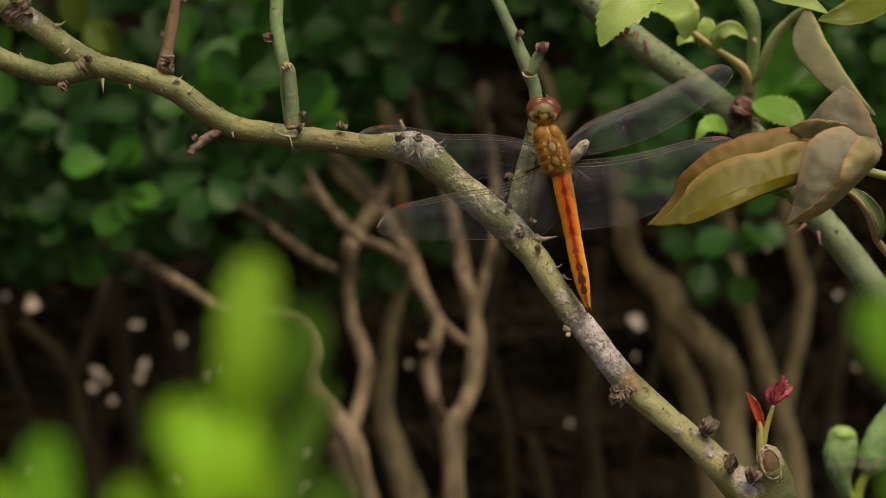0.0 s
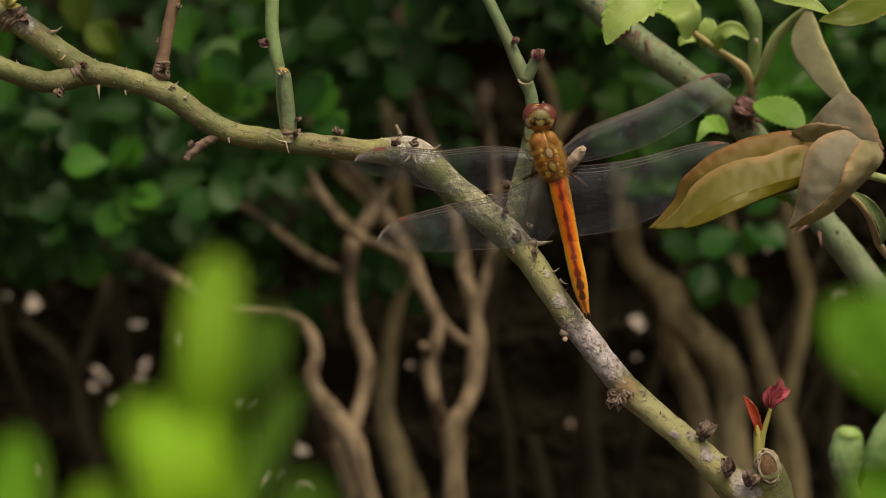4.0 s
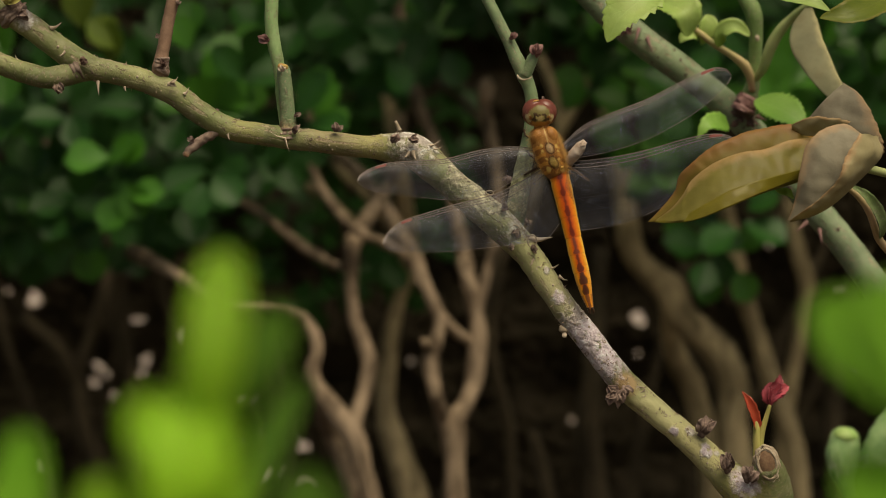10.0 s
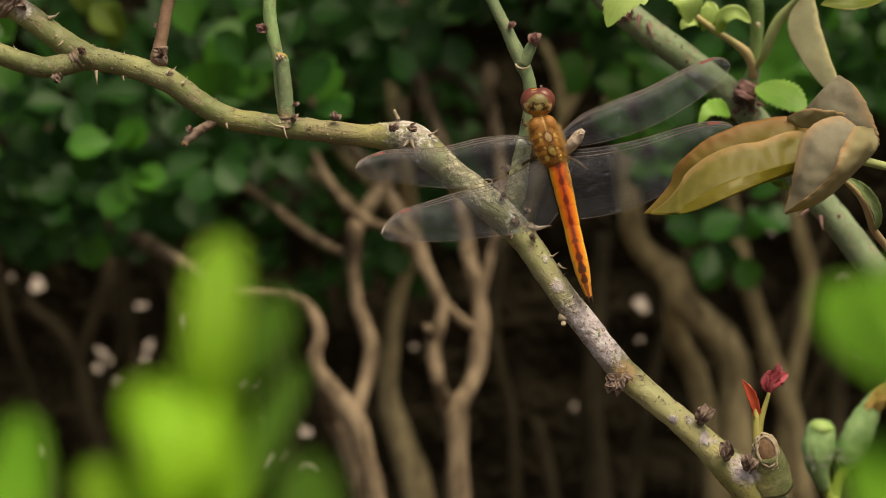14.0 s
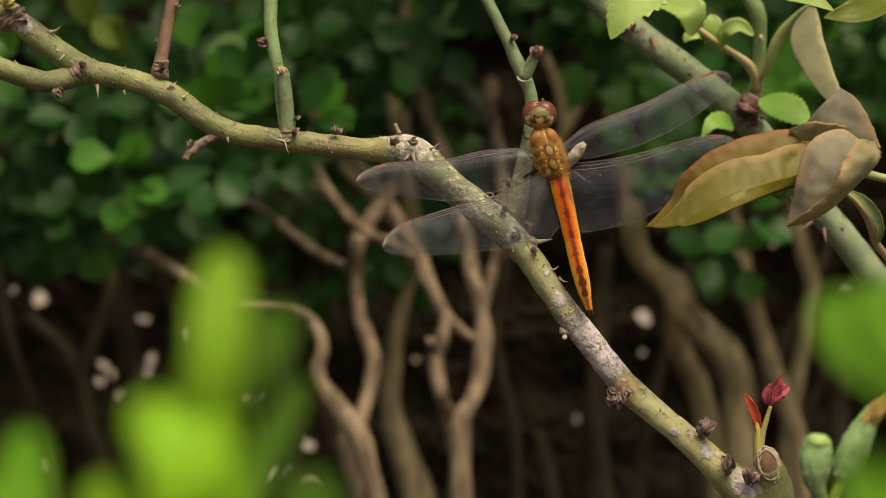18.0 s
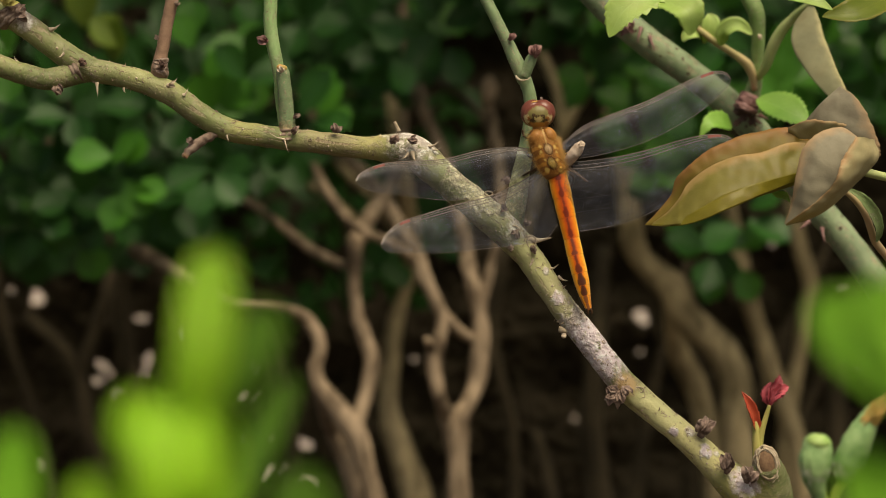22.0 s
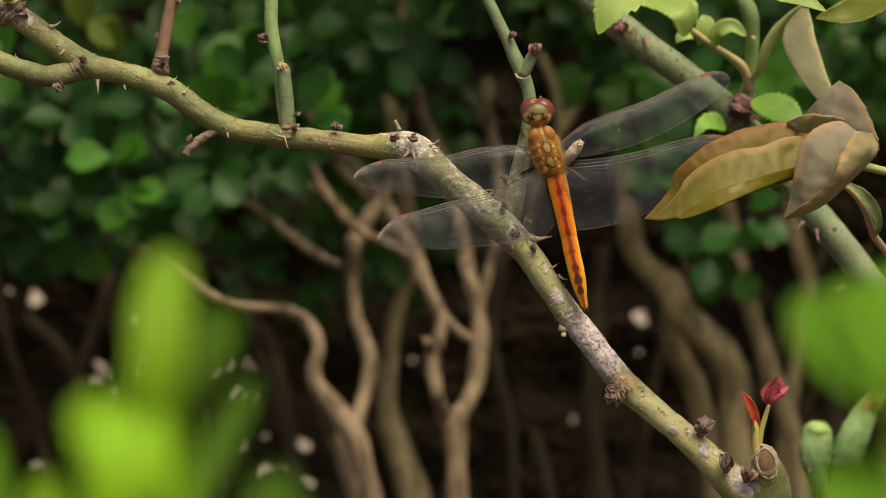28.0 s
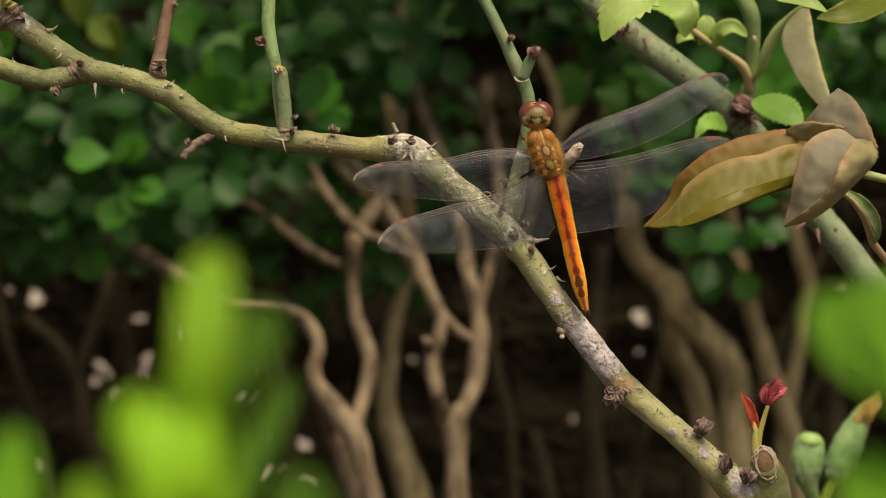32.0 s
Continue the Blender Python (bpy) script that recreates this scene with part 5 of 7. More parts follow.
part("leaf_stalk", tube([(1336, 158, 0.8059, 6), (1332, 134, 0.8038, 7.5), (1323, 115, 0.8023, 9), (1298, 95, 0.7996, 6.5), (1272, 79, 0.7972, 6), (1252, 64, 0.796, 6), (1220, 40, 0.7936, 5), (1180, 10, 0.791, 4)], 10, 36, 0.04), M_PINKSTALK, back_cane, "pinkish leaf stalk")
top_leaf = part("leaf", blade([(1185, -62, 0.7108), (1140, -10, 0.700), (1100, 25, 0.698), (1076, 70, 0.698)], 40, (-0.1, -1, 0.55), 0.35, teeth=13, tooth=0.22, n=110, shape=(0.45, 0.75), wave=0.08, seed=3), M_LIME, back_cane, "fresh light green toothed leaf")
part("leaf", blade([(1120, -30, 0.7938), (1170, 0, 0.7897), (1218, 22, 0.7832), (1222, 64, 0.7853)], 34, (0.25, -1, 0.5), 0.3, teeth=12, tooth=0.12, n=90, shape=(0.5, 0.7), wave=0.12, seed=4), M_LIME, back_cane, "fresh light green drooping leaf")
part("leaf", blade([(1245, 78, 0.7977), (1255, 55, 0.7958), (1258, 36, 0.7958), (1254, 24, 0.7964)], 17, (0.2, -1, 0.2), 0.3, n=20), M_LIME, back_cane, "small light green leaflet")
part("leaf", blade([(1240, 70, 0.7964), (1232, 60, 0.7938), (1215, 64, 0.7932), (1208, 74, 0.7932)], 11, (0, -1, 0.555), 0.3, n=16), M_LIME, back_cane, "small light green leaflet")
part("leaf", blade([(1275, 82, 0.7964), (1283, 55, 0.7938), (1305, 46, 0.7932), (1332, 62, 0.7938)], 15, (0.1, -1, 0.5), 0.5, n=22, shape=(0.5, 0.6)), M_LIME, back_cane, "small folded leaflet")
part("leaf", blade([(1296, 220, 0.8014), (1276, 213, 0.7964), (1256, 218, 0.7938), (1238, 245, 0.7932)], 19, (-0.1, -1, 0.3), 0.1, teeth=7, tooth=0.22, n=80, shape=(0.35, 0.9), crumple=0.1), M_LEAFLET, back_cane, "small light green leaflet")
part("leaf", blade([(1340, 176, 0.8005), (1372, 186, 0.7977), (1402, 200, 0.7951), (1430, 218, 0.7938)], 33, (0.1, -1, 0.7), 0.2, teeth=11, tooth=0.2, n=90, shape=(0.5, 0.65)), M_LEAFLET, back_cane, "light green toothed leaflet")
part("leaf", blade([(1340, -30, 0.7217), (1390, -8, 0.7108), (1440, 2, 0.7043), (1474, 18, 0.7043)], 18, (0, -1, 0.8), 0.3, teeth=9, n=30), M_LIME, back_cane, "light green toothed leaf")
part("leaf", blade([(1640, -60, 0.7325), (1570, -5, 0.7173), (1510, 22, 0.7087), (1455, 30, 0.7087)], 30, (0, -1, 0.6), 0.3, teeth=14, n=80, wave=0.1, seed=8), M_AGEING, back_cane, "light green toothed leaf")
curl_leaf = part("leaf", patch([(1432, 8, 0.7877), (1405, 36, 0.784), (1395, 62, 0.78), (1400, 90, 0.776), (1416, 122, 0.771), (1436, 152, 0.766), (1464, 184, 0.761), (1502, 214, 0.757)], [(1440, 6, 0.7877), (1447, 34, 0.782), (1453, 66, 0.777), (1462, 98, 0.772), (1470, 125, 0.767), (1480, 152, 0.763), (1492, 184, 0.759), (1505, 213, 0.757)], 0.08, 0, 0, 60, 13, 0.06, 6), M_OLIVE, back_cane, "folded olive leaf seen from its underside")

# ---- spray of ageing leaves in front of the back cane ----
spray = thing("rose_spray", spot(1540, 300, 0.692), "spray of bronze and grey-backed ageing rose leaves", "rose")
part("leaf_stalk", tube([(1700, 345, 0.70, 8), (1620, 328, 0.695, 7), (1560, 316, 0.692, 7.5), (1520, 306, 0.689, 8), (1480, 296, 0.687, 6), (1440, 282, 0.686, 4)], 10, 40, 0.05), M_PALESTALK, spray, "pale green leaf stalk")
part("stem", tube([(1560, 5000, 0.80, 30), (1800, 2000, 0.76, 22), (1790, 900, 0.73, 14), (1740, 480, 0.71, 11), (1700, 345, 0.70, 9), (1660, 200, 0.70, 7)], 12, 60, 0.05), M_TWIG, spray)
part("leaf_stalk", tube([(1476, 330, 0.699, 4.5), (1496, 345, 0.698, 5.5), (1514, 362, 0.698, 6), (1528, 384, 0.698, 6), (1536, 404, 0.699, 6.5), (1545, 430, 0.702, 7), (1575, 470, 0.706, 7), (1610, 540, 0.715, 7), (1680, 660, 0.72, 7), (1792, 900, 0.73, 9)], 10, 50, 0.10), M_PINKSTALK, spray, "pinkish leaf stalk")
part("stipule", blade([(1494, 336, 0.6965), (1518, 352, 0.696), (1540, 378, 0.6965), (1550, 402, 0.698), (1548, 432, 0.701)], 10.5, (0.3, -1, 0.3), 0.5, teeth=6, tooth=0.16, n=40, shape=(0.55, 0.6), wave=0.12, seed=17, crumple=0.2), M_SHOOT, spray, "green leafy wing of a stalk")
part("leaf_half", patch([(1440, 320, 0.688), (1380, 338, 0.687), (1330, 354, 0.686), (1275, 376, 0.686), (1215, 397, 0.687), (1165, 402, 0.688), (1137, 402, 0.689)], [(1438, 244, 0.692), (1400, 231, 0.690), (1345, 234, 0.688), (1290, 250, 0.687), (1232, 282, 0.687), (1194, 318, 0.688), (1186, 346, 0.688), (1160, 378, 0.689), (1138, 401, 0.689)], 0.10, 27, 0.010, 160, 15, 0.12, 2, ripple=0.05), M_RUSTLEAF, spray, "rusty bronze half of a folded leaf with a browned edge")
part("leaf_half", patch([(1445, 318, 0.686), (1382, 339, 0.682), (1332, 355, 0.677), (1277, 377, 0.675), (1217, 398, 0.677), (1175, 402, 0.681), (1150, 402, 0.684)], [(1445, 250, 0.689), (1392, 257, 0.687), (1340, 274, 0.685), (1288, 283, 0.684), (1245, 303, 0.684), (1213, 330, 0.684), (1200, 352, 0.684), (1178, 378, 0.685), (1152, 398, 0.686)], 0.05, 0, 0, 130, 17, 0.12, 4, ripple=0.03), M_BRONZE, spray, "olive bronze half of a folded leaf with a toothed edge")
part("leaf_half", patch([(1430, 318, 0.6855), (1388, 332, 0.6815), (1332, 354, 0.6762), (1278, 377, 0.6742), (1225, 398, 0.6760), (1185, 404, 0.6800), (1150, 403, 0.6836)], [(1430, 304, 0.6848), (1390, 313, 0.6812), (1332, 328, 0.6768), (1280, 347, 0.6758), (1232, 374, 0.6768), (1195, 393, 0.6803), (1152, 401, 0.6834)], 0.03, 0, 0, 90, 9, 0.10, 14), M_YELLOWSTRIP, spray, "saturated yellow-olive strip below the leaf's midrib")
part("leaf", patch([(1512, 262, 0.690), (1480, 258, 0.689), (1450, 252, 0.688), (1420, 248, 0.688), (1392, 240, 0.690)], [(1514, 246, 0.689), (1492, 224, 0.687), (1456, 219, 0.686), (1424, 216, 0.686), (1393, 228, 0.688)], 0.1, 11, 0.05, 90, 9, 0.3, 21, ripple=0.06), M_TAN, spray, "orange-edged fold of a leaf")
part("leaf", patch([(1450, 300, 0.694), (1434, 275, 0.692), (1425, 245, 0.691), (1418, 228, 0.691), (1440, 196, 0.690), (1464, 172, 0.690), (1482, 157, 0.691)], [(1534, 300, 0.690), (1552, 284, 0.688), (1555, 265, 0.687), (1544, 236, 0.687), (1530, 205, 0.688), (1508, 174, 0.689), (1484, 156, 0.691)], 0.10, 16, 0.02, 80, 15, 0.12, 5), M_GREYLEAF, spray, "dull grey-brown leaf seen from its underside")
part("leaf_half", patch([(1520, 262, 0.676), (1500, 282, 0.675), (1484, 305, 0.675), (1476, 326, 0.675), (1448, 358, 0.676), (1418, 382, 0.677), (1390, 401, 0.679)], [(1512, 246, 0.681), (1488, 230, 0.680), (1456, 234, 0.679), (1426, 254, 0.678), (1409, 288, 0.678), (1402, 328, 0.678), (1396, 366, 0.679), (1384, 401, 0.680)], 0.08, 15, 0.02, 80, 15, 0.10, 7), M_GREYLEAF, spray, "grey-brown half of a folded leaf")
part("leaf_half", patch([(1545, 250, 0.684), (1552, 280, 0.681), (1536, 304, 0.679), (1502, 338, 0.677), (1466, 371, 0.677), (1432, 391, 0.678), (1388, 403, 0.680)], [(1510, 247, 0.674), (1493, 276, 0.672), (1481, 302, 0.671), (1473, 326, 0.671), (1446, 356, 0.673), (1416, 379, 0.675), (1387, 400, 0.679)], 0.22, 13, 0.04, 100, 13, 0.14, 9), M_TAN, spray, "rolled pale tan half of a folded leaf")
part("leaf", blade([(1625, 355, 0.694), (1632, 300, 0.692), (1640, 235, 0.691), (1650, 150, 0.692)], 34, (0.2, -1, 0.3), 0.3, teeth=12, tooth=0.1, n=60, shape=(0.45, 0.65), wave=0.1, seed=9, crumple=0.08), M_GREYLEAF, spray, "dull grey-brown leaf")
part("leaf", blade([(1395, 362, 0.694), (1384, 350, 0.692), (1374, 349, 0.692), (1362, 346, 0.692)], 7, (0, -1, 0.3), 0.5, n=14, teeth=5, tooth=0.3), M_LIME, spray, "withered leaflet tip")

# ---- flower buds of a weed ----
weed = thing("sowthistle", spot(1470, 860, 0.57), "green flower buds of a weed on thin stalks", "weed")
part("stalk", tube([(1420, 6400, 0.60, 26), (1440, 2500, 0.58, 18), (1458, 1000, 0.572, 13), (1464, 900, 0.57, 12)], 10, 40, 0.04), M_SPRIGSTEM, weed)
for line in ([(1464, 920, 0.57, 11), (1456, 900, 0.57, 10), (1449, 884, 0.57, 10), (1444, 870, 0.57, 12)], [(1464, 905, 0.57, 11), (1472, 872, 0.57, 9), (1484, 850, 0.57, 10), (1490, 838, 0.57, 16)]):
    part("stalk", tube(line, 10, 20, 0.04), M_SPRIGSTEM, weed)
bud_a = part("bud", tube([(1447, 890, 0.569, 10), (1440, 866, 0.568, 15), (1436, 846, 0.568, 24), (1436, 822, 0.568, 28.5), (1439, 796, 0.568, 28), (1442, 776, 0.568, 22), (1443, 768, 0.568, 12)], 22, 40, 0.07, 900.0), M_BUDGREEN, weed, "round closed blue-green bud")
part("bud_crown", ball(1441, 784, 0.5675, 23.5, 17, 24, 6, 0.10, 1300), M_BUDCAP, bud_a, "yellow-green crown")


def down(u, v, d, r, count, seed):
    """A tuft of fine white down round one place."""
    rnd = random.Random(seed)
    geos = []
    for i in range(count):
        a = spot(u + rnd.uniform(-r, r), v + rnd.uniform(-r, r) * 0.7, d)
        o = Vector((rnd.gauss(0, 1), rnd.gauss(-0.6, 0.6), rnd.gauss(0, 1))).normalized()
        geos.append(cone(a, a + o * rnd.uniform(5, 11) * UNIT * d, 1.0 * UNIT * d, sides=4))
    return join(*geos)


for k, (u, v) in enumerate(((1418, 836), (1430, 850), (1446, 848), (1456, 836))):
    part("down_tuft", down(u, v, 0.5655, 7, 12, k), M_BUDBASE, bud_a, "white down")
bud_b = part("bud", tube([(1484, 852, 0.57, 12), (1490, 834, 0.57, 27), (1500, 808, 0.57, 29), (1514, 776, 0.57, 26), (1528, 748, 0.57, 20), (1540, 728, 0.57, 15), (1546, 718, 0.57, 10)], 18, 40, 0.08, 900.0), M_BUDGREEN, weed, "long blue-green bud")
part("bud_tip", tube([(1530, 746, 0.5695, 15), (1538, 732, 0.5695, 14), (1546, 720, 0.5695, 11), (1552, 712, 0.5695, 6)], 14, 24, 0.25, 700.0), M_BUDTIP, bud_b, "withered yellow tip")
for k, (u, v, r) in enumerate(((1478, 836, 10), (1490, 842, 12), (1503, 838, 10), (1511, 826, 8), (1472, 822, 7))):
    part("down_tuft", down(u, v, 0.566, r, 22, k + 9), M_BUDBASE, bud_b, "white down")
for k, (du, dv) in enumerate(((-9, 3), (-3, -2), (4, -5), (9, 2), (1, 4))):
    part("petal", blade([(1528 + du * 1.3, 752 + dv, 0.5684), (1540 + du, 732 + dv, 0.5680), (1552 + du * 0.9, 714 + dv, 0.5682), (1560 + du * 0.6, 704 + dv * 1.6, 0.5686)], 7, (du * 0.06, -1, 0.2), 0.6, n=16, m=5, teeth=4, tooth=0.3, shape=(0.4, 0.7), wave=0.3, seed=k, crumple=0.4), M_BUDTIP, bud_b, "withered yellow petal")
for i in range(12):
    a = 2 * math.pi * i / 12
    cu, cd = 1436 + 26 * math.cos(a), 0.568 + 26 * UNIT * 0.568 * math.sin(a)
    part("bract", blade([(cu * 0.7 + 1436 * 0.3, 846, cd), (1436 + 29 * math.cos(a), 815, 0.568 + 29 * UNIT * 0.568 * math.sin(a)), (1440 + 22 * math.cos(a), 780, 0.568 + 22 * UNIT * 0.568 * math.sin(a))], 8, (math.cos(a), math.sin(a), 0.1), 0.1, n=8, m=5, shape=(0.35, 0.8)), M_BUDGREEN, bud_a)

# ---- the dragonfly ----
M_EYE = Nodes("compound_eye")
_z = M_EYE.add("SeparateXYZ")
M_EYE.link(M_EYE.coords(), _z.inputs[0])
_h = M_EYE.math("ADD", _z.outputs["Z"], M_EYE.math("MULTIPLY", M_EYE.noise(900, 3), 0.0010))
_c = M_EYE.mix(M_EYE.step(_h, 0.0058, 0.0068), (0.46, 0.36, 0.17), (0.27, 0.15, 0.05))
_c = M_EYE.mix(M_EYE.step(_h, 0.0072, 0.0082), _c, (0.140, 0.038, 0.024))
M_EYE = M_EYE.finish(_c, 0.34, 0.42)
M_MARK = grain_material("black_marking", (0.03, 0.016, 0.008), (0.08, 0.035, 0.015), 1500, 0.4)


def back_pattern():
    """The thorax seen from above: two rusty lobes, a column of pale plates in dark seams, orange ridges and yellow spots on both sides."""
    m = Nodes("thorax_skin")
    w = UNIT * 0.695
    p = m.add("SeparateXYZ")
    m.link(m.coords(), p.inputs[0])
    j = m.math("MULTIPLY", m.math("SUBTRACT", m.noise(1500, 4, 0.6), 0.5), 7.0)
    v = m.math("ADD", m.math("DIVIDE", p.outputs["Z"], -w), m.math("ADD", m.math("MULTIPLY", j, -0.7), 275.0))
    u = m.math("ADD", m.math("DIVIDE", p.outputs["X"], w), 970.0)
    a = m.math("ADD", m.math("ABSOLUTE", m.math("SUBTRACT", u, m.math("ADD", m.math("MULTIPLY", v, 0.295), 888.6))), j)

    def off(au, av, sv=1.0):
        x, z = m.math("SUBTRACT", a, au), m.math("MULTIPLY", m.math("SUBTRACT", v, av), sv)
        return m.math("SQRT", m.math("ADD", m.math("MULTIPLY", x, x), m.math("MULTIPLY", z, z)))

    n = m.noise(700, 5, 0.65)
    c = m.ramp(n, [(0.25, (0.25, 0.10, 0.022)), (0.5, (0.33, 0.145, 0.034)), (0.8, (0.42, 0.21, 0.055))])
    rear = m.step(v, 258, 264)
    c = m.mix(m.math("MULTIPLY", rear, 0.65), c, (0.20, 0.075, 0.016))
    ridge = m.math("MULTIPLY", rear, m.step(m.math("SINE", m.math("MULTIPLY", m.math("SUBTRACT", v, m.math("MULTIPLY", a, 0.4)), 0.42)), 0.0, 0.5))
    c = m.mix(m.math("MULTIPLY", m.math("MULTIPLY", ridge, m.step(a, 9, 12)), 0.9), c, (0.50, 0.23, 0.045))
    c = m.mix(m.step(off(0, 267, 0.75), 9.5, 7.5), c, (0.09, 0.04, 0.014))
    c = m.mix(m.step(off(0, 267, 0.75), 7, 5), c, (0.40, 0.27, 0.13))
    c = m.mix(m.step(off(0, 292, 0.8), 10.5, 8.5), c, (0.09, 0.04, 0.014))
    c = m.mix(m.step(off(0, 292, 0.8), 8, 6), c, (0.26, 0.19, 0.06))
    c = m.mix(m.math("MULTIPLY", m.step(a, 2.0, 0.8), m.step(v, 260, 256)), c, (0.48, 0.32, 0.11))
    for au, av, r in ((13, 263, 4), (14, 272, 3.4), (12, 304, 5), (11, 286, 3)):
        c = m.mix(m.step(off(au, av), r, r - 1.8), c, (0.58, 0.40, 0.12))
    m.bump(n, 0.3, 0.0002)
    return m.finish(c, 0.5, 0.3, 0.08)


M_THORAX = back_pattern()
M_HAIR = grain_material("thorax_hair", (0.42, 0.22, 0.06), (0.58, 0.36, 0.12), 800, 0.6, 0.3, 0.0, 0.0, 0.35)
M_PLATE = grain_material("wing_plate", (0.20, 0.13, 0.03), (0.34, 0.24, 0.07), 1300, 0.35)
M_PALEPLATE = grain_material("pale_plate", (0.30, 0.19, 0.09), (0.50, 0.36, 0.20), 1300, 0.4)
M_SPOT = grain_material("yellow_spot", (0.42, 0.23, 0.048), (0.54, 0.34, 0.085), 1300, 0.4)
M_VEIN = grain_material("wing_vein", (0.040, 0.034, 0.032), (0.12, 0.105, 0.095), 900, 0.35, 0.5, 0.0)
M_COSTA = grain_material("wing_edge", (0.11, 0.085, 0.068), (0.27, 0.22, 0.19), 900, 0.35, 0.6, 0.0)
M_STIGMA = grain_material("wing_spot", (0.12, 0.015, 0.010), (0.19, 0.026, 0.016), 1500, 0.4)


def abdomen_material(name, stalk, flare, at, spread, mark, red, margin=(0.95, 0.58, 0.09)):
    """Orange with a red back and a dark mark along its middle: a stalk that flares at one place of the ring; red: how far the red back reaches."""
    m = Nodes(name)
    uv = m.add("SeparateXYZ")
    m.link(m.coords(True), uv.inputs[0])
    x, y = uv.outputs["X"], uv.outputs["Y"]
    wob = m.math("MULTIPLY", m.math("SUBTRACT", m.noise(1300, 4, 0.6), 0.5), 0.055)
    a = m.math("ADD", m.math("ABSOLUTE", m.math("SUBTRACT", y, 0.5)), wob)
    c = m.ramp(a, [(0.0, (0.42, 0.045, 0.008)), (0.03 * red, (0.58, 0.080, 0.008)), (0.065 * red, (0.80, 0.20, 0.014)), (0.105 * red + 0.02, (0.92, 0.38, 0.028)), (0.155, margin), (0.205, tuple(k * 0.92 for k in margin)), (0.235, (0.26, 0.10, 0.02)), (0.3, (0.45, 0.24, 0.04))])
    wrinkle = m.math("MULTIPLY", m.step(m.noise(1.0, 4, 0.65, at=m.coords(True), stretch=(9, 14, 1)), 0.50, 0.66), 0.45)
    c = m.mix(wrinkle, c, (0.64, 0.13, 0.010))
    reach = m.math("ADD", m.math("MULTIPLY", m.step(m.math("ABSOLUTE", m.math("SUBTRACT", x, at)), spread, spread * 0.2), flare), stalk)
    reach = m.math("MULTIPLY", reach, m.math("MULTIPLY", m.step(x, 0.05, 0.14), m.step(x, 0.97, 0.90)))
    c = m.mix(m.math("MULTIPLY", m.step(m.math("SUBTRACT", reach, a), -0.010, 0.012), 0.92), c, mark)
    ringed = m.math("MAXIMUM", m.step(x, 0.05, 0.0), m.step(x, 0.94, 1.0))
    c = m.mix(m.math("MULTIPLY", ringed, 0.55), c, (0.26, 0.08, 0.014))
    m.bump(m.noise(1800, 4), 0.35, 0.00012)
    return m.finish(c, 0.38, 0.45, 0.12, (0.9, 0.45, 0.05))


M_ABDOMEN = abdomen_material("orange_abdomen", 0.018, 0.026, 0.72, 0.26, (0.13, 0.012, 0.007), 1.45)
M_ABDOMEN_MID = abdomen_material("violet_marked_abdomen", 0.026, 0.040, 0.82, 0.16, (0.15, 0.036, 0.026), 1.15)
M_ABDOMEN_REAR = abdomen_material("anchor_marked_abdomen", 0.026, 0.048, 0.74, 0.24, (0.10, 0.014, 0.008), 1.0)
M_ABDOMEN_END = abdomen_material("dark_marked_abdomen", 0.045, 0.046, 0.68, 0.40, (0.032, 0.014, 0.012), 0.75, (0.86, 0.44, 0.07))
M_TAIL = abdomen_material("brown_tail", 0.035, 0.03, 0.5, 0.6, (0.20, 0.075, 0.03), 0.6, (0.50, 0.21, 0.055))

M_WING = Nodes("wing_membrane")
_m = M_WING
_clear = _m.add("BsdfTransparent")
_clear.inputs["Color"].default_value = (0.84, 0.86, 0.88, 1)
_gloss = _m.add("BsdfGlossy", Roughness=0.3)
_gloss.inputs["Color"].default_value = (0.9, 0.92, 1.0, 1)
# bluish diffuse layer paints the sky's haze; glint and net masks paint reflections
_sky_haze = _m.add("BsdfDiffuse")
_sky_haze.inputs["Color"].default_value = (0.56, 0.63, 0.84, 1)
_bump = _m.add("Bump", Strength=0.25, Distance=0.0002)
_m.link(_m.noise(800, 3), _bump.inputs["Height"])
_m.link(_bump.outputs[0], _gloss.inputs["Normal"])
_fres = _m.add("Fresnel", IOR=1.45)
_mix1 = _m.tree.nodes.new("ShaderNodeMixShader")
_m.link(_m.math("MULTIPLY", _fres.outputs[0], 0.16), _mix1.inputs[0])
_m.link(_clear.outputs[0], _mix1.inputs[1])
_m.link(_gloss.outputs[0], _mix1.inputs[2])
_dust = _m.math("MULTIPLY", _m.step(_m.noise(2600, 5, 0.75), 0.54, 0.66), _m.step(_m.noise(170, 4, 0.6), 0.47, 0.62))
_cell = _m.tree.nodes.new("ShaderNodeTexVoronoi")
_cell.feature = "DISTANCE_TO_EDGE"
_cell.inputs["Scale"].default_value = 2300.0
_m.link(_m.coords(), _cell.inputs["Vector"])
_edge = _m.step(_cell.outputs["Distance"], 0.075, 0.02)
_crease = _m.math("MULTIPLY", _m.step(_m.noise(330, 4, 0.65, stretch=(0.5, 1, 1)), 0.55, 0.62), _m.step(_m.noise(110, 3, 0.6), 0.34, 0.60))
_glint = _m.math("MULTIPLY", _m.step(_m.noise(2600, 4, 0.65, stretch=(0.6, 1, 0.6)), 0.60, 0.66), _m.step(_m.noise(140, 3, 0.6), 0.46, 0.58))
_net = _m.math("MULTIPLY", _edge, _m.math("ADD", _m.math("MULTIPLY", _crease, 0.24), 0.045))
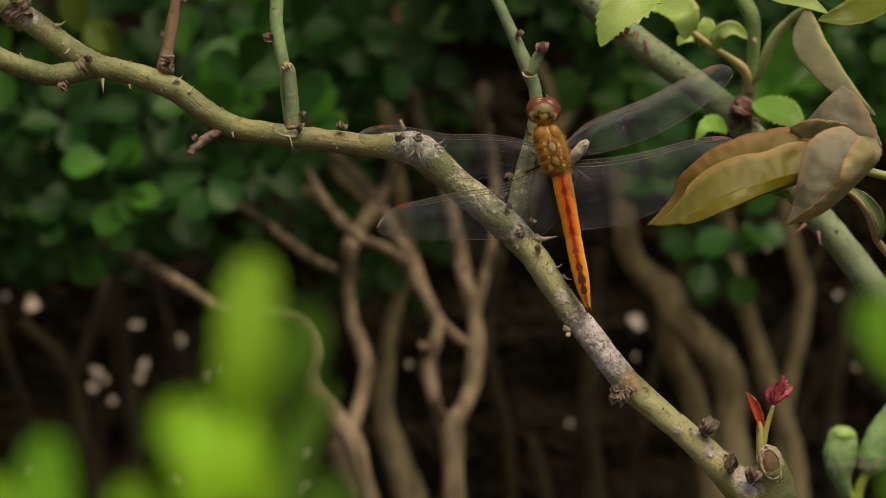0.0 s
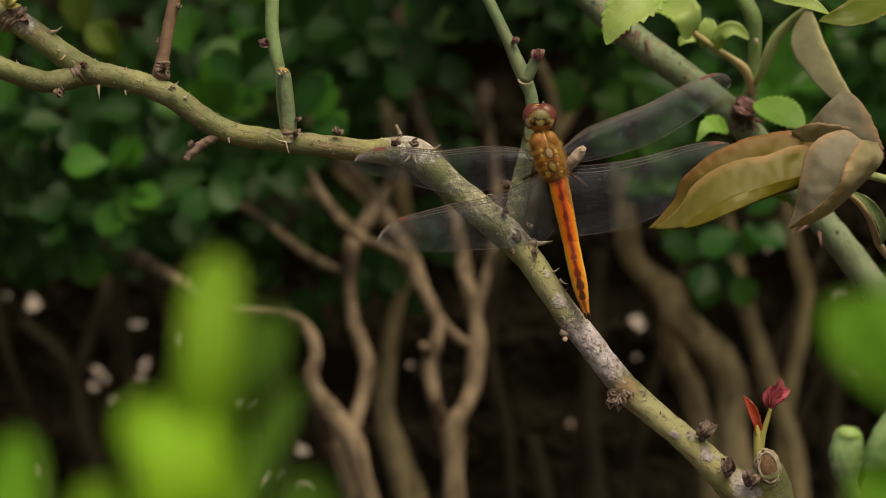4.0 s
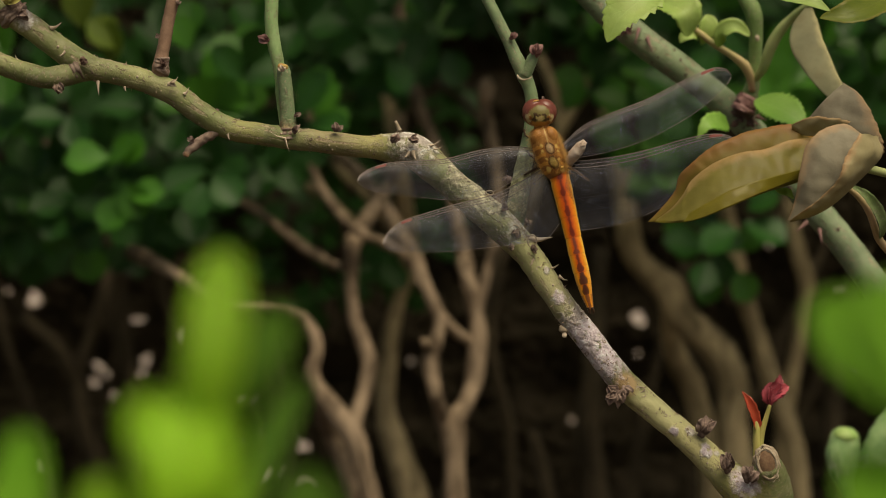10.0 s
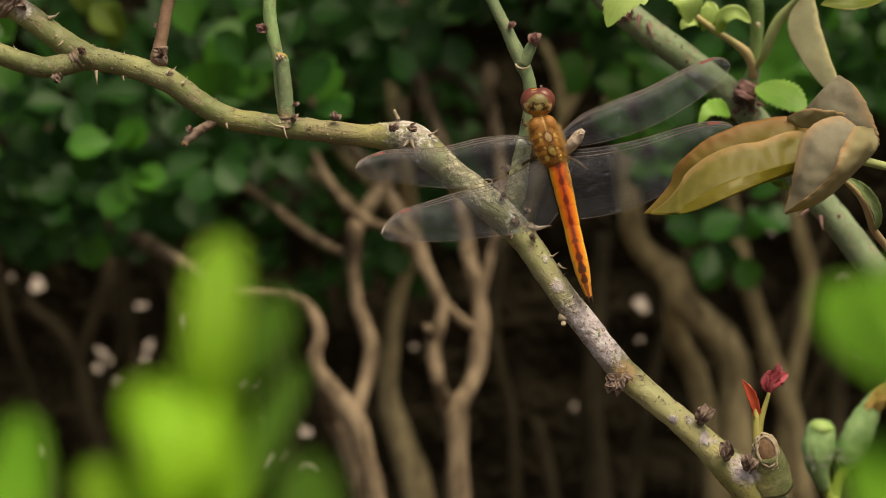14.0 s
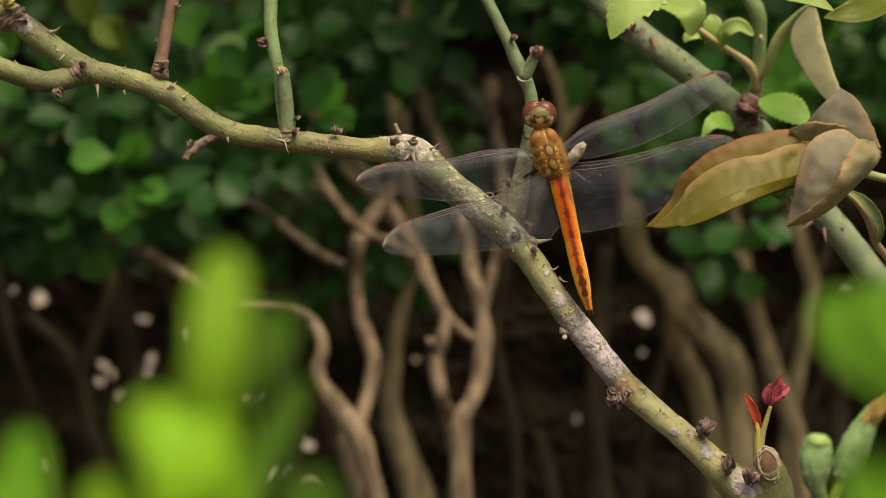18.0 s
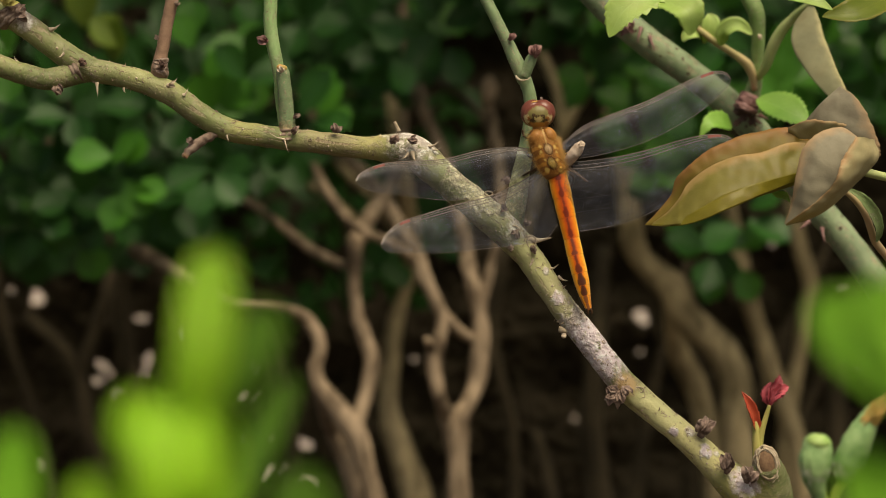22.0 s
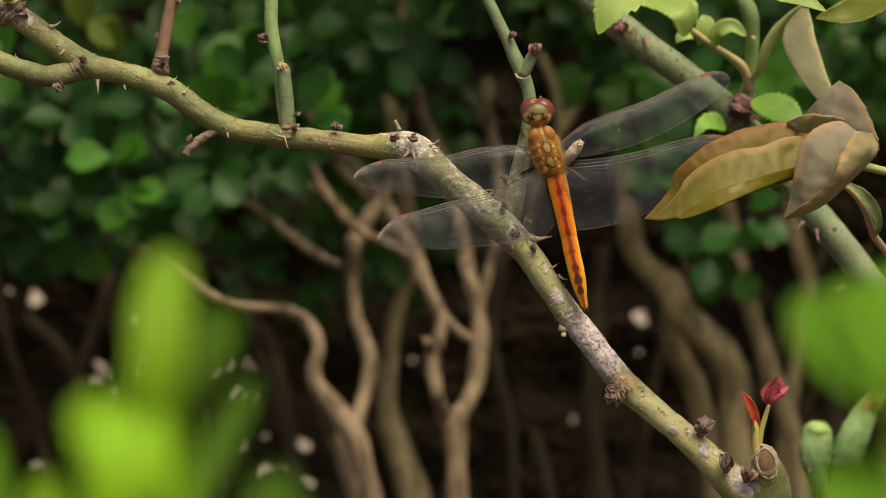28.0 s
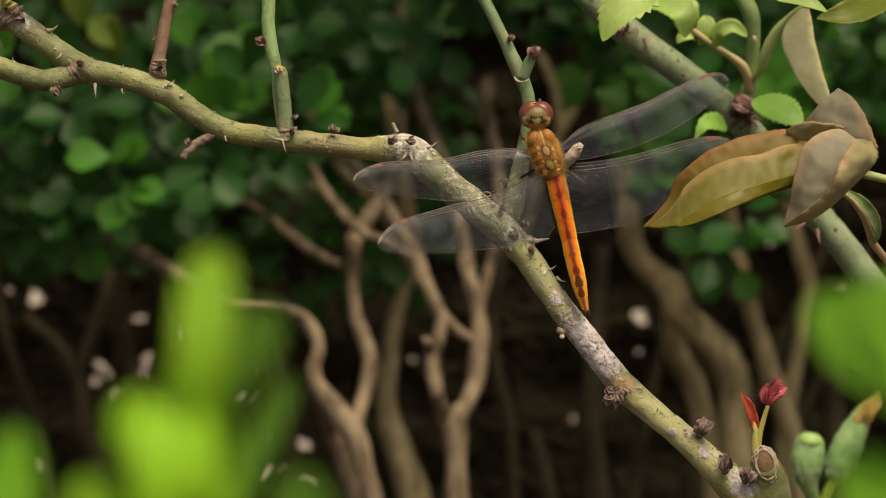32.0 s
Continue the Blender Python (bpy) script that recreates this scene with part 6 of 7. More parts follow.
_veil = _m.math("ADD", _m.math("MULTIPLY", _m.step(_m.noise(90, 3), 0.35, 0.7), 0.012), _m.math("MAXIMUM", _net, _m.math("MAXIMUM", _m.math("MULTIPLY", _dust, 0.11), _m.math("MULTIPLY", _glint, 0.30))))
_mix2 = _m.tree.nodes.new("ShaderNodeMixShader")
_m.link(_m.math("ADD", _veil, 0.010), _mix2.inputs[0])
_m.link(_mix1.outputs[0], _mix2.inputs[1])
_m.link(_sky_haze.outputs[0], _mix2.inputs[2])
_m.link(_mix2.outputs[0], _m.out.inputs["Surface"])
M_WING = _m.material

FLY_D = 0.695
FLY_BASE = spot(970, 275, FLY_D)
fly = thing("dragonfly", FLY_BASE, "orange dragonfly with clear spread wings resting on a rose twig", "dragonfly")


def body(pts, sides=20, n=30, deep=1.0, back=0.75, ends=True):
    """A body section through (u, v, half width, depth offset in units); its back faces the eye."""
    s = spline(pts, n)
    verts, uvs, faces = [], [], []
    for i in range(n):
        a, b = s[max(i - 1, 0)], s[min(i + 1, n - 1)]
        t = np.array([b[0] - a[0], b[1] - a[1]])
        t = t / (np.linalg.norm(t) + 1e-9)
        for j in range(sides):
            w = 2 * math.pi * (j / sides + 0.25)
            x, y = math.cos(w), math.sin(w)
            u = s[i][0] + -t[1] * x * s[i][2]
            v = s[i][1] + t[0] * x * s[i][2]
            d = FLY_D + (s[i][3] - y * -1 * s[i][2] * deep * (back if y < 0 else 1.0)) * UNIT * FLY_D
            verts.append(spot(u, v, d))
            uvs.append((i / (n - 1), j / sides))
    for i in range(n - 1):
        for j in range(sides):
            k = (j + 1) % sides
            faces.append((i * sides + j, i * sides + k, (i + 1) * sides + k, (i + 1) * sides + j))
    for i in (0, n - 1) if ends else ():
        m = len(verts)
        verts.append(spot(s[i][0], s[i][1], FLY_D + s[i][3] * UNIT * FLY_D))
        uvs.append((i / (n - 1), 0.5))
        for j in range(sides):
            k = (j + 1) % sides
            faces.append((m, i * sides + j, i * sides + k))
    return verts, faces, uvs


# abdomen: ten rings
AXIS = [(984, 300, 14), (986, 318, 17.5), (991, 340, 17.4), (1002, 388, 15.8), (1010, 424, 14.4), (1016, 452, 14.6), (1024.5, 486, 14.2), (1029.5, 507, 12.8), (1034, 526, 9.8), (1038, 540, 7.2), (1041, 551, 5.2)]
RINGS = [(308, 322), (322, 352), (352, 388), (388, 424), (424, 454), (454, 486), (486, 508), (508, 526), (526, 540), (540, 551)]
ys = [p[1] for p in AXIS]


def girth(v):
    return float(np.interp(v, ys, [p[0] for p in AXIS])), float(np.interp(v, ys, [p[2] for p in AXIS]))


for i, (v0, v1) in enumerate(RINGS):
    pts = []
    for x in (0.0, 0.12, 0.5, 0.9, 1.0):
        v = v0 - 1.5 + (v1 - v0 + 1.5) * x
        u, w = girth(v)
        pts.append((u, v, w * (0.95 if x == 0.0 else 1.0 if x < 0.5 else 1.03), 2.0))
    part("abdomen_segment", body(pts, 24, 14, ends=False), (M_ABDOMEN, M_ABDOMEN, M_ABDOMEN, M_ABDOMEN, M_ABDOMEN_MID, M_ABDOMEN_REAR, M_ABDOMEN_END, M_ABDOMEN_END, M_TAIL, M_TAIL)[i], fly, "black-marked tail segment" if i in (6, 7) else "")
for s in (-1, 1):
    part("tail_appendage", tube([(1040 + 3 * s, 548, FLY_D, 3.0), (1042 + 3.5 * s, 554, FLY_D, 2.4), (1043 + 2.5 * s, 559, FLY_D, 1)], 8, 8, 0), M_MARK, fly)

# thorax
thorax = part("thorax", body([(957, 230, 14, 0), (957, 240, 23, 0), (961, 258, 25.5, -2), (969, 283, 25, -2), (977, 302, 22, 0), (983, 314, 17, 1)], 28, 40, 1.0, 0.85), M_THORAX, fly, "hairy golden brown thorax")


def on_back(u, v, proud=0.0):
    """Depth of the thorax's surface at a place."""
    mid = float(np.interp(v, [230, 240, 258, 283, 302, 314], [957, 957, 961, 969, 977, 983]))
    half = float(np.interp(v, [230, 240, 258, 283, 302, 314], [14, 23, 25.5, 25, 22, 17]))
    e = min(abs(u - mid) / half, 0.95)
    return FLY_D - (1.5 + 0.85 * half * math.sqrt(1 - e * e) + proud) * UNIT * FLY_D


for u, v, ru, rv, turn in ((947, 247, 13, 17, 8), (970, 244, 13, 17, -18)):
    part("thorax_lobe", ball(u, v, FLY_D - 8 * UNIT * FLY_D, ru, rv, 13.8, turn, 0.03, 1300), M_THORAX, thorax)
# plates along the middle, and pale bosses in pairs
for u, v, ru, rv, turn, mt in ((967, 267, 4.5, 6.5, -14, M_PALEPLATE), (975, 292, 5.5, 7, -14, M_PLATE), (954, 264, 3.2, 2.2, 10, M_SPOT), (981, 258, 3.2, 2.2, -30, M_SPOT), (955, 275, 2.6, 2.2, 0, M_SPOT), (984, 267, 2.6, 2.2, 0, M_SPOT), (966, 307, 3.4, 2.8, 10, M_SPOT), (990, 300, 3.4, 2.8, -20, M_SPOT)):
    part("thorax_plate", ball(u, v, on_back(u, v, 0.3), ru, rv, 1.5, turn, 0.25, 2200, 8, 12), mt, thorax)
rnd = random.Random(2)
hair = []
for i in range(4200):
    t = rnd.random()
    a = rnd.uniform(-1.9, 1.9)
    u0 = 954 + 26 * t
    v0 = 232 + 78 * t
    w = float(np.interp(t, [0, 0.15, 0.5, 0.8, 1], [13, 22, 25, 23, 16]))
    o = Vector((math.sin(a), -math.cos(a), 0))
    p = spot(u0, v0, FLY_D) + Vector((o.x * w, o.y * w * 0.88, 0)) * UNIT * FLY_D
    q = p + (o + Vector((rnd.gauss(0, 0.45), rnd.gauss(0, 0.3), rnd.gauss(-0.5, 0.5)))).normalized() * (rnd.uniform(7, 16) if abs(a) > 0.9 or t < 0.25 else rnd.uniform(3, 8)) * UNIT * FLY_D
    n1 = (q - p).orthogonal().normalized() * 0.2 * UNIT * FLY_D
    hair.append(([p - n1, p + n1, q], [(0, 1, 2)], None))
part("hair", join(*hair), M_HAIR, thorax, "golden down", "stuff")

# head: two large eyes, and between and behind them the marked back of the head
_m = Nodes("head_pattern")
_w = UNIT * FLY_D
_p = _m.add("SeparateXYZ")
_m.link(_m.coords(), _p.inputs[0])
_j = _m.math("MULTIPLY", _m.math("SUBTRACT", _m.noise(1500, 4, 0.6), 0.5), 14.0)
_a = _m.math("ADD", _m.math("ABSOLUTE", _m.math("ADD", _m.math("DIVIDE", _p.outputs["X"], _w), 20.0)), _j)
_v = _m.math("ADD", _m.math("DIVIDE", _p.outputs["Z"], -_w), _m.math("ADD", _m.math("MULTIPLY", _j, -0.6), 275.0))


def off(au, av):
    """Distance from a place of the head, the same on both sides."""
    x, z = _m.math("SUBTRACT", _a, au), _m.math("SUBTRACT", _v, av)
    return _m.math("SQRT", _m.math("ADD", _m.math("MULTIPLY", x, x), _m.math("MULTIPLY", z, z)))


_c = _m.mix(_m.noise(1200, 4), (0.115, 0.098, 0.030), (0.185, 0.155, 0.052))
_c = _m.mix(_m.math("MULTIPLY", _m.step(_a, 15, 18), _m.step(_v, 205, 209)), _c, (0.50, 0.40, 0.20))
_c = _m.mix(_m.step(off(0, 215), 6.5, 4.5), _c, (0.40, 0.31, 0.13))
_c = _m.mix(_m.step(off(17, 213), 5, 2.5), _c, (0.24, 0.09, 0.02))
_c = _m.mix(_m.step(off(14, 222), 5, 2.5), _c, (0.26, 0.11, 0.022))
_c = _m.mix(_m.math("MULTIPLY", _m.step(_m.math("ABSOLUTE", _m.math("SUBTRACT", _a, 9.5)), 2.8, 1.6), _m.math("MULTIPLY", _m.step(_v, 204, 207), _m.step(_v, 221, 218))), _c, (0.045, 0.022, 0.009))
_c = _m.mix(_m.step(off(13.5, 216), 3.2, 1.8), _c, (0.05, 0.025, 0.010))
_c = _m.mix(_m.step(off(6, 208), 3.2, 1.8), _c, (0.06, 0.03, 0.012))
_c = _m.mix(_m.step(off(0, 209), 2.6, 1.4), _c, (0.08, 0.045, 0.015))
_c = _m.mix(_m.math("MULTIPLY", _m.step(_v, 219, 221.5), _m.step(_a, 14, 11)), _c, (0.44, 0.22, 0.05))
_c = _m.mix(_m.math("MULTIPLY", _m.step(off(0, 210), 17.5, 20.5), _m.step(_v, 210, 205)), _c, (0.140, 0.038, 0.024))
_m.bump(_m.noise(1400, 4), 0.3, 0.0002)
M_HEADBACK = _m.finish(_c, 0.42, 0.3)
head = part("head", ball(950, 207, FLY_D - 0.0008, 26, 22, 19, 0, 0.015, 900, 24, 32), M_HEADBACK, fly, "olive and cream head with rust and black marks")
part("neck", ball(954, 229, FLY_D, 14, 9, 13, -8, 0.1), M_THORAX, head)
for s in (-1, 1):
    part("eye", ball(950 + 8 * s, 203, FLY_D + 0.0002, 23, 24.5, 19, 8 * s, 0, 900, 20, 26), M_EYE, head, "large red-brown compound eye")
part("frons", ball(943, 183, FLY_D - 0.0010, 7, 2, 3, -14, 0.1), M_SPOT, head, "yellow forehead")


# wings
def wing(name, lead, trail, tip_d, stigma, seed, root):
    """A membrane between its front and rear edge (from root to tip), with veins, rim and the coloured cell."""
    n, m = 46, 12
    a, b = spline(lead, n), spline(trail, n)
    rnd = random.Random(seed)

    def at(i, y, off=0.0):
        x = i / (n - 1)
        x0 = min(int(i), n - 2)
        f = i - x0
        p = a[x0] * (1 - f) + a[x0 + 1] * f
        q = b[x0] * (1 - f) + b[x0 + 1] * f
        s = p * (1 - y) + q * y
        d = FLY_D + tip_d * x ** 1.3 + (0.00035 * math.cos(y * 9) - 0.0012 * math.sin(math.pi * y)) * (1 - 0.6 * x)
        return spot(s[0], s[1], d - off)

    ob = new(name)
    ob.parent = fly
    pivot = spot(root[0], root[1], FLY_D)
    ob.location = pivot - FLY_BASE
    ob.empty_display_size = 0.005
    verts = [at(i, j / (m - 1)) for i in range(n) for j in range(m)]
    uvs = [(i / (n - 1), j / (m - 1)) for i in range(n) for j in range(m)]
    faces = [(i * m + j, i * m + j + 1, (i + 1) * m + j + 1, (i + 1) * m + j) for i in range(n - 1) for j in range(m - 1)]
    part("membrane", (verts, faces, uvs), M_WING, ob, "clear glassy membrane")
    w = UNIT * FLY_D

    def ribbon(line, half):
        v, f = [], []
        for k, p in enumerate(line):
            t = (line[min(k + 1, len(line) - 1)] - line[max(k - 1, 0)]).normalized()
            s = t.cross(Vector((0, 1, 0))).normalized() * half * w
            v += [p - s, p + s]
            if k:
                f.append((2 * k - 2, 2 * k - 1, 2 * k + 1, 2 * k))
        return v, f, None

    rim = [ribbon([at(i, 0.0, 0.0001) for i in range(n)], 0.8), ribbon([at(i, 0.05, 0.0001) for i in range(n - 6)], 0.45), ribbon([at(i, 0.10, 0.0001) for i in range(n - 2)], 0.6)]
    rim.append(ribbon([at(i, 1.0, 0.0001) for i in range(n)], 0.3))
    part("rim", join(*rim), M_COSTA, ob, "thick brown front edge")
    veins = []
    rails = [0.0, 0.05, 0.10, 0.17, 0.235, 0.30, 0.36, 0.425, 0.49, 0.555, 0.62, 0.685, 0.75, 0.81, 0.87, 0.935, 1.0]
    sway_of = [rnd.uniform(0, 6) for y in rails]

    def rail(k, i):
        """Where the k-th long vein runs at the i-th step from the root: fanned out, with a slight wave."""
        y = rails[k]
        return y if k < 3 or k == len(rails) - 1 else min(max(y + 0.012 * math.sin(i * 0.45 + sway_of[k]) - 0.05 * y * math.sin(math.pi * i / (n - 1)), 0.12), 0.99)

    for k in range(3, len(rails) - 1):
        first = 0 if k % 3 == 0 else rnd.randint(2, 14)
        veins.append(ribbon([at(i, rail(k, i), 0.0001) for i in range(first, n - (rnd.randint(1, 4) if k % 3 == 0 else rnd.randint(3, 11)))], 0.17 if k % 3 == 0 else 0.08))
    for k in range(len(rails) - 1):
        i = 1.0 + rnd.random()
        while i < n - 1.5:
            veins.append(ribbon([at(i, rail(k, i), 0.0001), at(min(i + rnd.uniform(-0.25, 0.35), n - 1.001), rail(k + 1, i), 0.0001)], 0.30 if k < 2 else 0.10))
            i += rnd.uniform(0.55, 1.0) if k > 1 else rnd.uniform(1.0, 1.6)
    for k in (0, 3, 6, 9, 12):
        veins.append(ribbon([at(0.02 + i * 0.5, rail(k, i * 0.5) * (0.55 + 0.45 * i / 22), 0.00015) for i in range(23)], 0.42 if k < 6 else 0.16))
    part("vein_net", join(*veins), M_VEIN, ob, "fine brown vein net", "stuff")
    i0, i1 = (float(np.argmin(np.abs(a[:, 0] - e))) for e in stigma)
    k = 8
    sv = [at(i0 + (i1 - i0) * i / k, y, 0.0002) for i in range(k + 1) for y in (0.01, 0.085)]
    sf = [(2 * i, 2 * i + 1, 2 * i + 3, 2 * i + 2) for i in range(k)]
    part("wing_spot", (sv, sf, None), M_STIGMA, ob, "red-brown wing spot")
    return ob


wing_lf = wing("forewing", [(948, 268), (905, 263), (850, 268), (780, 284), (720, 287), (675, 291), (644, 303), (631, 313), (628, 321)], [(950, 292), (905, 322), (860, 345), (800, 356), (740, 351), (690, 344), (652, 338), (636, 331), (629, 324)], -0.006, (681, 661), 1, (945, 280))
wing_lh = wing("hindwing", [(958, 302), (918, 325), (870, 348), (800, 366), (745, 383), (708, 395), (686, 412), (676, 426), (673, 436)], [(985, 400), (965, 424), (925, 434), (870, 441), (790, 449), (735, 450), (698, 449), (680, 446), (674, 439)], -0.007, (722, 703), 2, (960, 306))
wing_rf = wing("forewing", [(992, 258), (1030, 226), (1085, 203), (1145, 180), (1195, 155), (1240, 134), (1264, 127), (1284, 131), (1291, 141)], [(1000, 284), (1040, 280), (1100, 266), (1150, 248), (1200, 222), (1240, 196), (1270, 170), (1284, 156), (1291, 144)], 0.012, (1238, 1262), 3, (992, 262))
wing_rh = wing("hindwing", [(1000, 290), (1040, 287), (1095, 279), (1150, 266), (1200, 251), (1245, 241), (1275, 240), (1292, 246), (1298, 252)], [(990, 395), (1010, 410), (1050, 408), (1110, 394), (1170, 368), (1225, 332), (1270, 290), (1288, 270), (1298, 256)], 0.004, (1250, 1276), 4, (1000, 292))


# legs
for j, line in enumerate(([(1000, 300, 0.6945, 3), (1014, 306, 0.6955, 2.5), (1030, 318, 0.6965, 2), (1038, 324, 0.6980, 1.4)], [(998, 305, 0.6955, 3), (1012, 314, 0.6965, 2.4), (1010, 330, 0.6995, 1.8), (990, 345, 0.7035, 1.4)], [(950, 300, 0.6955, 3), (938, 306, 0.6965, 2.4), (926, 312, 0.7005, 2), (918, 318, 0.7035, 1.5)],
                          [(948, 285, 0.6955, 3), (936, 280, 0.6965, 2.4), (930, 272, 0.7015, 2), (926, 268, 0.7035, 1.5)], [(950, 240, 0.6965, 2.5), (934, 246, 0.6975, 2.2), (924, 240, 0.7025, 1.8), (922, 232, 0.7025, 1.4)], [(968, 242, 0.6965, 2.5), (962, 236, 0.6995, 2.2), (950, 228, 0.7035, 1.8), (944, 226, 0.7035, 1.4)])):
    g = [tube(line, 8, 24, 0.05)]
    s = spline([(*spot(u, v, d), 0) for u, v, d, r in line], 20)
    for k in range(4, 18):
        p = Vector(s[k][:3])
        o = Vector((rnd.gauss(0, 1), -0.3, rnd.gauss(0, 1))).normalized()
        g.append(cone(p, p + o * 8 * UNIT * 0.6965, 0.6 * UNIT * 0.6965, sides=4))
    part("leg", join(*g), M_MARK if j else M_PITH, fly, "bristly dark leg")

# ---- sprigs close to the eye ----
def sprig(name, base, label, leaves, stems):
    ob = thing(name, base, label, "sprig", "near sprigs")
    for line in stems:
        part("stem", tube(line, 10, 40, 0.04), M_SPRIGSTEM, ob)
    for mid, half, face, old, full in leaves:
        mid = [(u, v, d + 0.005 * (k / (len(mid) - 1) - 0.4)) for k, (u, v, d) in enumerate(mid)]
        part("leaf", blade(mid, half, face, 0.2, n=24, m=9, shape=(0.58, full), thick=0.0002, seed=int(half), wave=0.05), (M_SPRIG, M_SPRIG_DARK, M_SPRIG_MID)[old], ob, "darker green leaf" if old == 1 else "")
    return ob


N = 0.232
near_left = sprig("hedge_sprig", spot(350, 1500, N), "bright yellow-green young hedge shoot close to the lens", [
    ([(372, 770, N), (374, 660, N - 0.002), (380, 560, N - 0.002), (396, 440, N)], 52, (0.1, -1, 0.4), 0, 0.34),
    ([(370, 770, N + 0.001), (366, 670, N), (364, 570, N), (364, 468, N + 0.001)], 36, (-0.2, -1, 0.3), 0, 0.36),
    ([(362, 800, N + 0.002), (358, 740, N), (356, 680, N), (354, 600, N)], 44, (-0.1, -1, 0.4), 0, 0.4),
    ([(378, 740, N), (415, 690, N - 0.001), (455, 625, N - 0.002), (502, 545, N)], 46, (0.5, -1, 0.2), 1, 0.45),
    ([(358, 900, N), (322, 845, N - 0.002), (282, 775, N - 0.003), (240, 695, N - 0.002)], 58, (-0.2, -1, 0.5), 0, 0.45),
    ([(355, 980, N), (330, 890, N - 0.004), (326, 800, N - 0.005), (320, 705, N - 0.004)], 76, (0, -1, 0.5), 0, 0.38),
    ([(372, 990, N), (382, 890, N + 0.002), (380, 800, N + 0.002), (378, 690, N + 0.003)], 62, (0.1, -1, 0.4), 0, 0.38),
    ([(370, 990, N + 0.03), (420, 890, N + 0.032), (470, 790, N + 0.034), (535, 665, N + 0.036)], 32, (0.2, -1, 0.2), 1, 0.5),
    ([(345, 1030, N), (270, 970, N), (205, 910, N), (150, 850, N)], 56, (-0.2, -1, 0.5), 0, 0.45)],
    [[(350, 16050, N, 60), (355, 5000, N, 40), (352, 1500, N, 22), (360, 1000, N, 17), (366, 850, N, 14), (370, 720, N, 11), (372, 650, N, 5)]])
low_mid = sprig("hedge_sprig", spot(545, 1500, N), "bright green young hedge leaf close to the lens", [
    ([(545, 1080, N), (545, 1000, N), (545, 920, N), (545, 828, N)], 58, (0, -1, 0.4), 1, 0.45)], [[(500, 16050, N, 50), (540, 3000, N, 26), (545, 1300, N, 14), (545, 1060, N, 8)]])
low_left = sprig("hedge_sprig", spot(30, 1500, N), "bright green young hedge leaf close to the lens", [
    ([(10, 1060, N), (20, 980, N), (30, 880, N), (42, 755, N)], 52, (0.1, -1, 0.4), 2, 0.45), ([(0, 1060, N), (-40, 980, N), (-70, 900, N), (-90, 820, N)], 55, (-0.1, -1, 0.4), 0, 0.45)], [[(60, 16050, N, 50), (20, 3000, N, 26), (5, 1300, N, 14), (8, 1040, N, 8)]])
R = 0.24
near_right = sprig("hedge_sprig", spot(1640, 1500, R), "bright green young hedge shoot close to the lens", [
    ([(1610, 720, R), (1560, 650, R), (1510, 590, R), (1460, 520, R)], 60, (-0.2, -1, 0.4), 2, 0.45),
    ([(1615, 700, R), (1590, 620, R), (1570, 560, R), (1555, 490, R)], 60, (-0.1, -1, 0.4), 2, 0.45),
    ([(1620, 700, R), (1625, 620, R), (1632, 550, R), (1638, 470, R)], 60, (0.1, -1, 0.4), 2, 0.45),
    ([(1625, 720, R), (1660, 660, R), (1700, 600, R), (1740, 540, R)], 62, (0.2, -1, 0.4), 2, 0.45),
    ([(1640, 990, R), (1600, 930, R), (1560, 870, R), (1520, 800, R)], 66, (-0.2, -1, 0.4), 2, 0.45)],
    [[(1700, 16050, R, 60), (1680, 5000, R, 40), (1665, 1400, R, 20), (1645, 1000, R, 15), (1630, 800, R, 12), (1618, 690, R, 6)]])


# ---- what moves: swaying canes and sprigs, the dragonfly and its wings ----
def sway(dx, dz, turn=0.0):
    """A push in the sheet by millimetres, and a turn (degrees, clockwise) round the hub."""
    return Matrix.Translation(HUB + Vector((dx, 0, dz)) / 1000) @ Matrix.Rotation(radians(turn), 4, "Y") @ Matrix.Translation(-HUB)


def drift(ob, rows):
    """Seconds, millimetres to the right and up, from where it stands."""
    home = Matrix.Translation(ob.location)
    walk(ob, [(t, Matrix.Translation(Vector((dx, 0, dz)) / 1000) @ home) for t, dx, dz in rows])


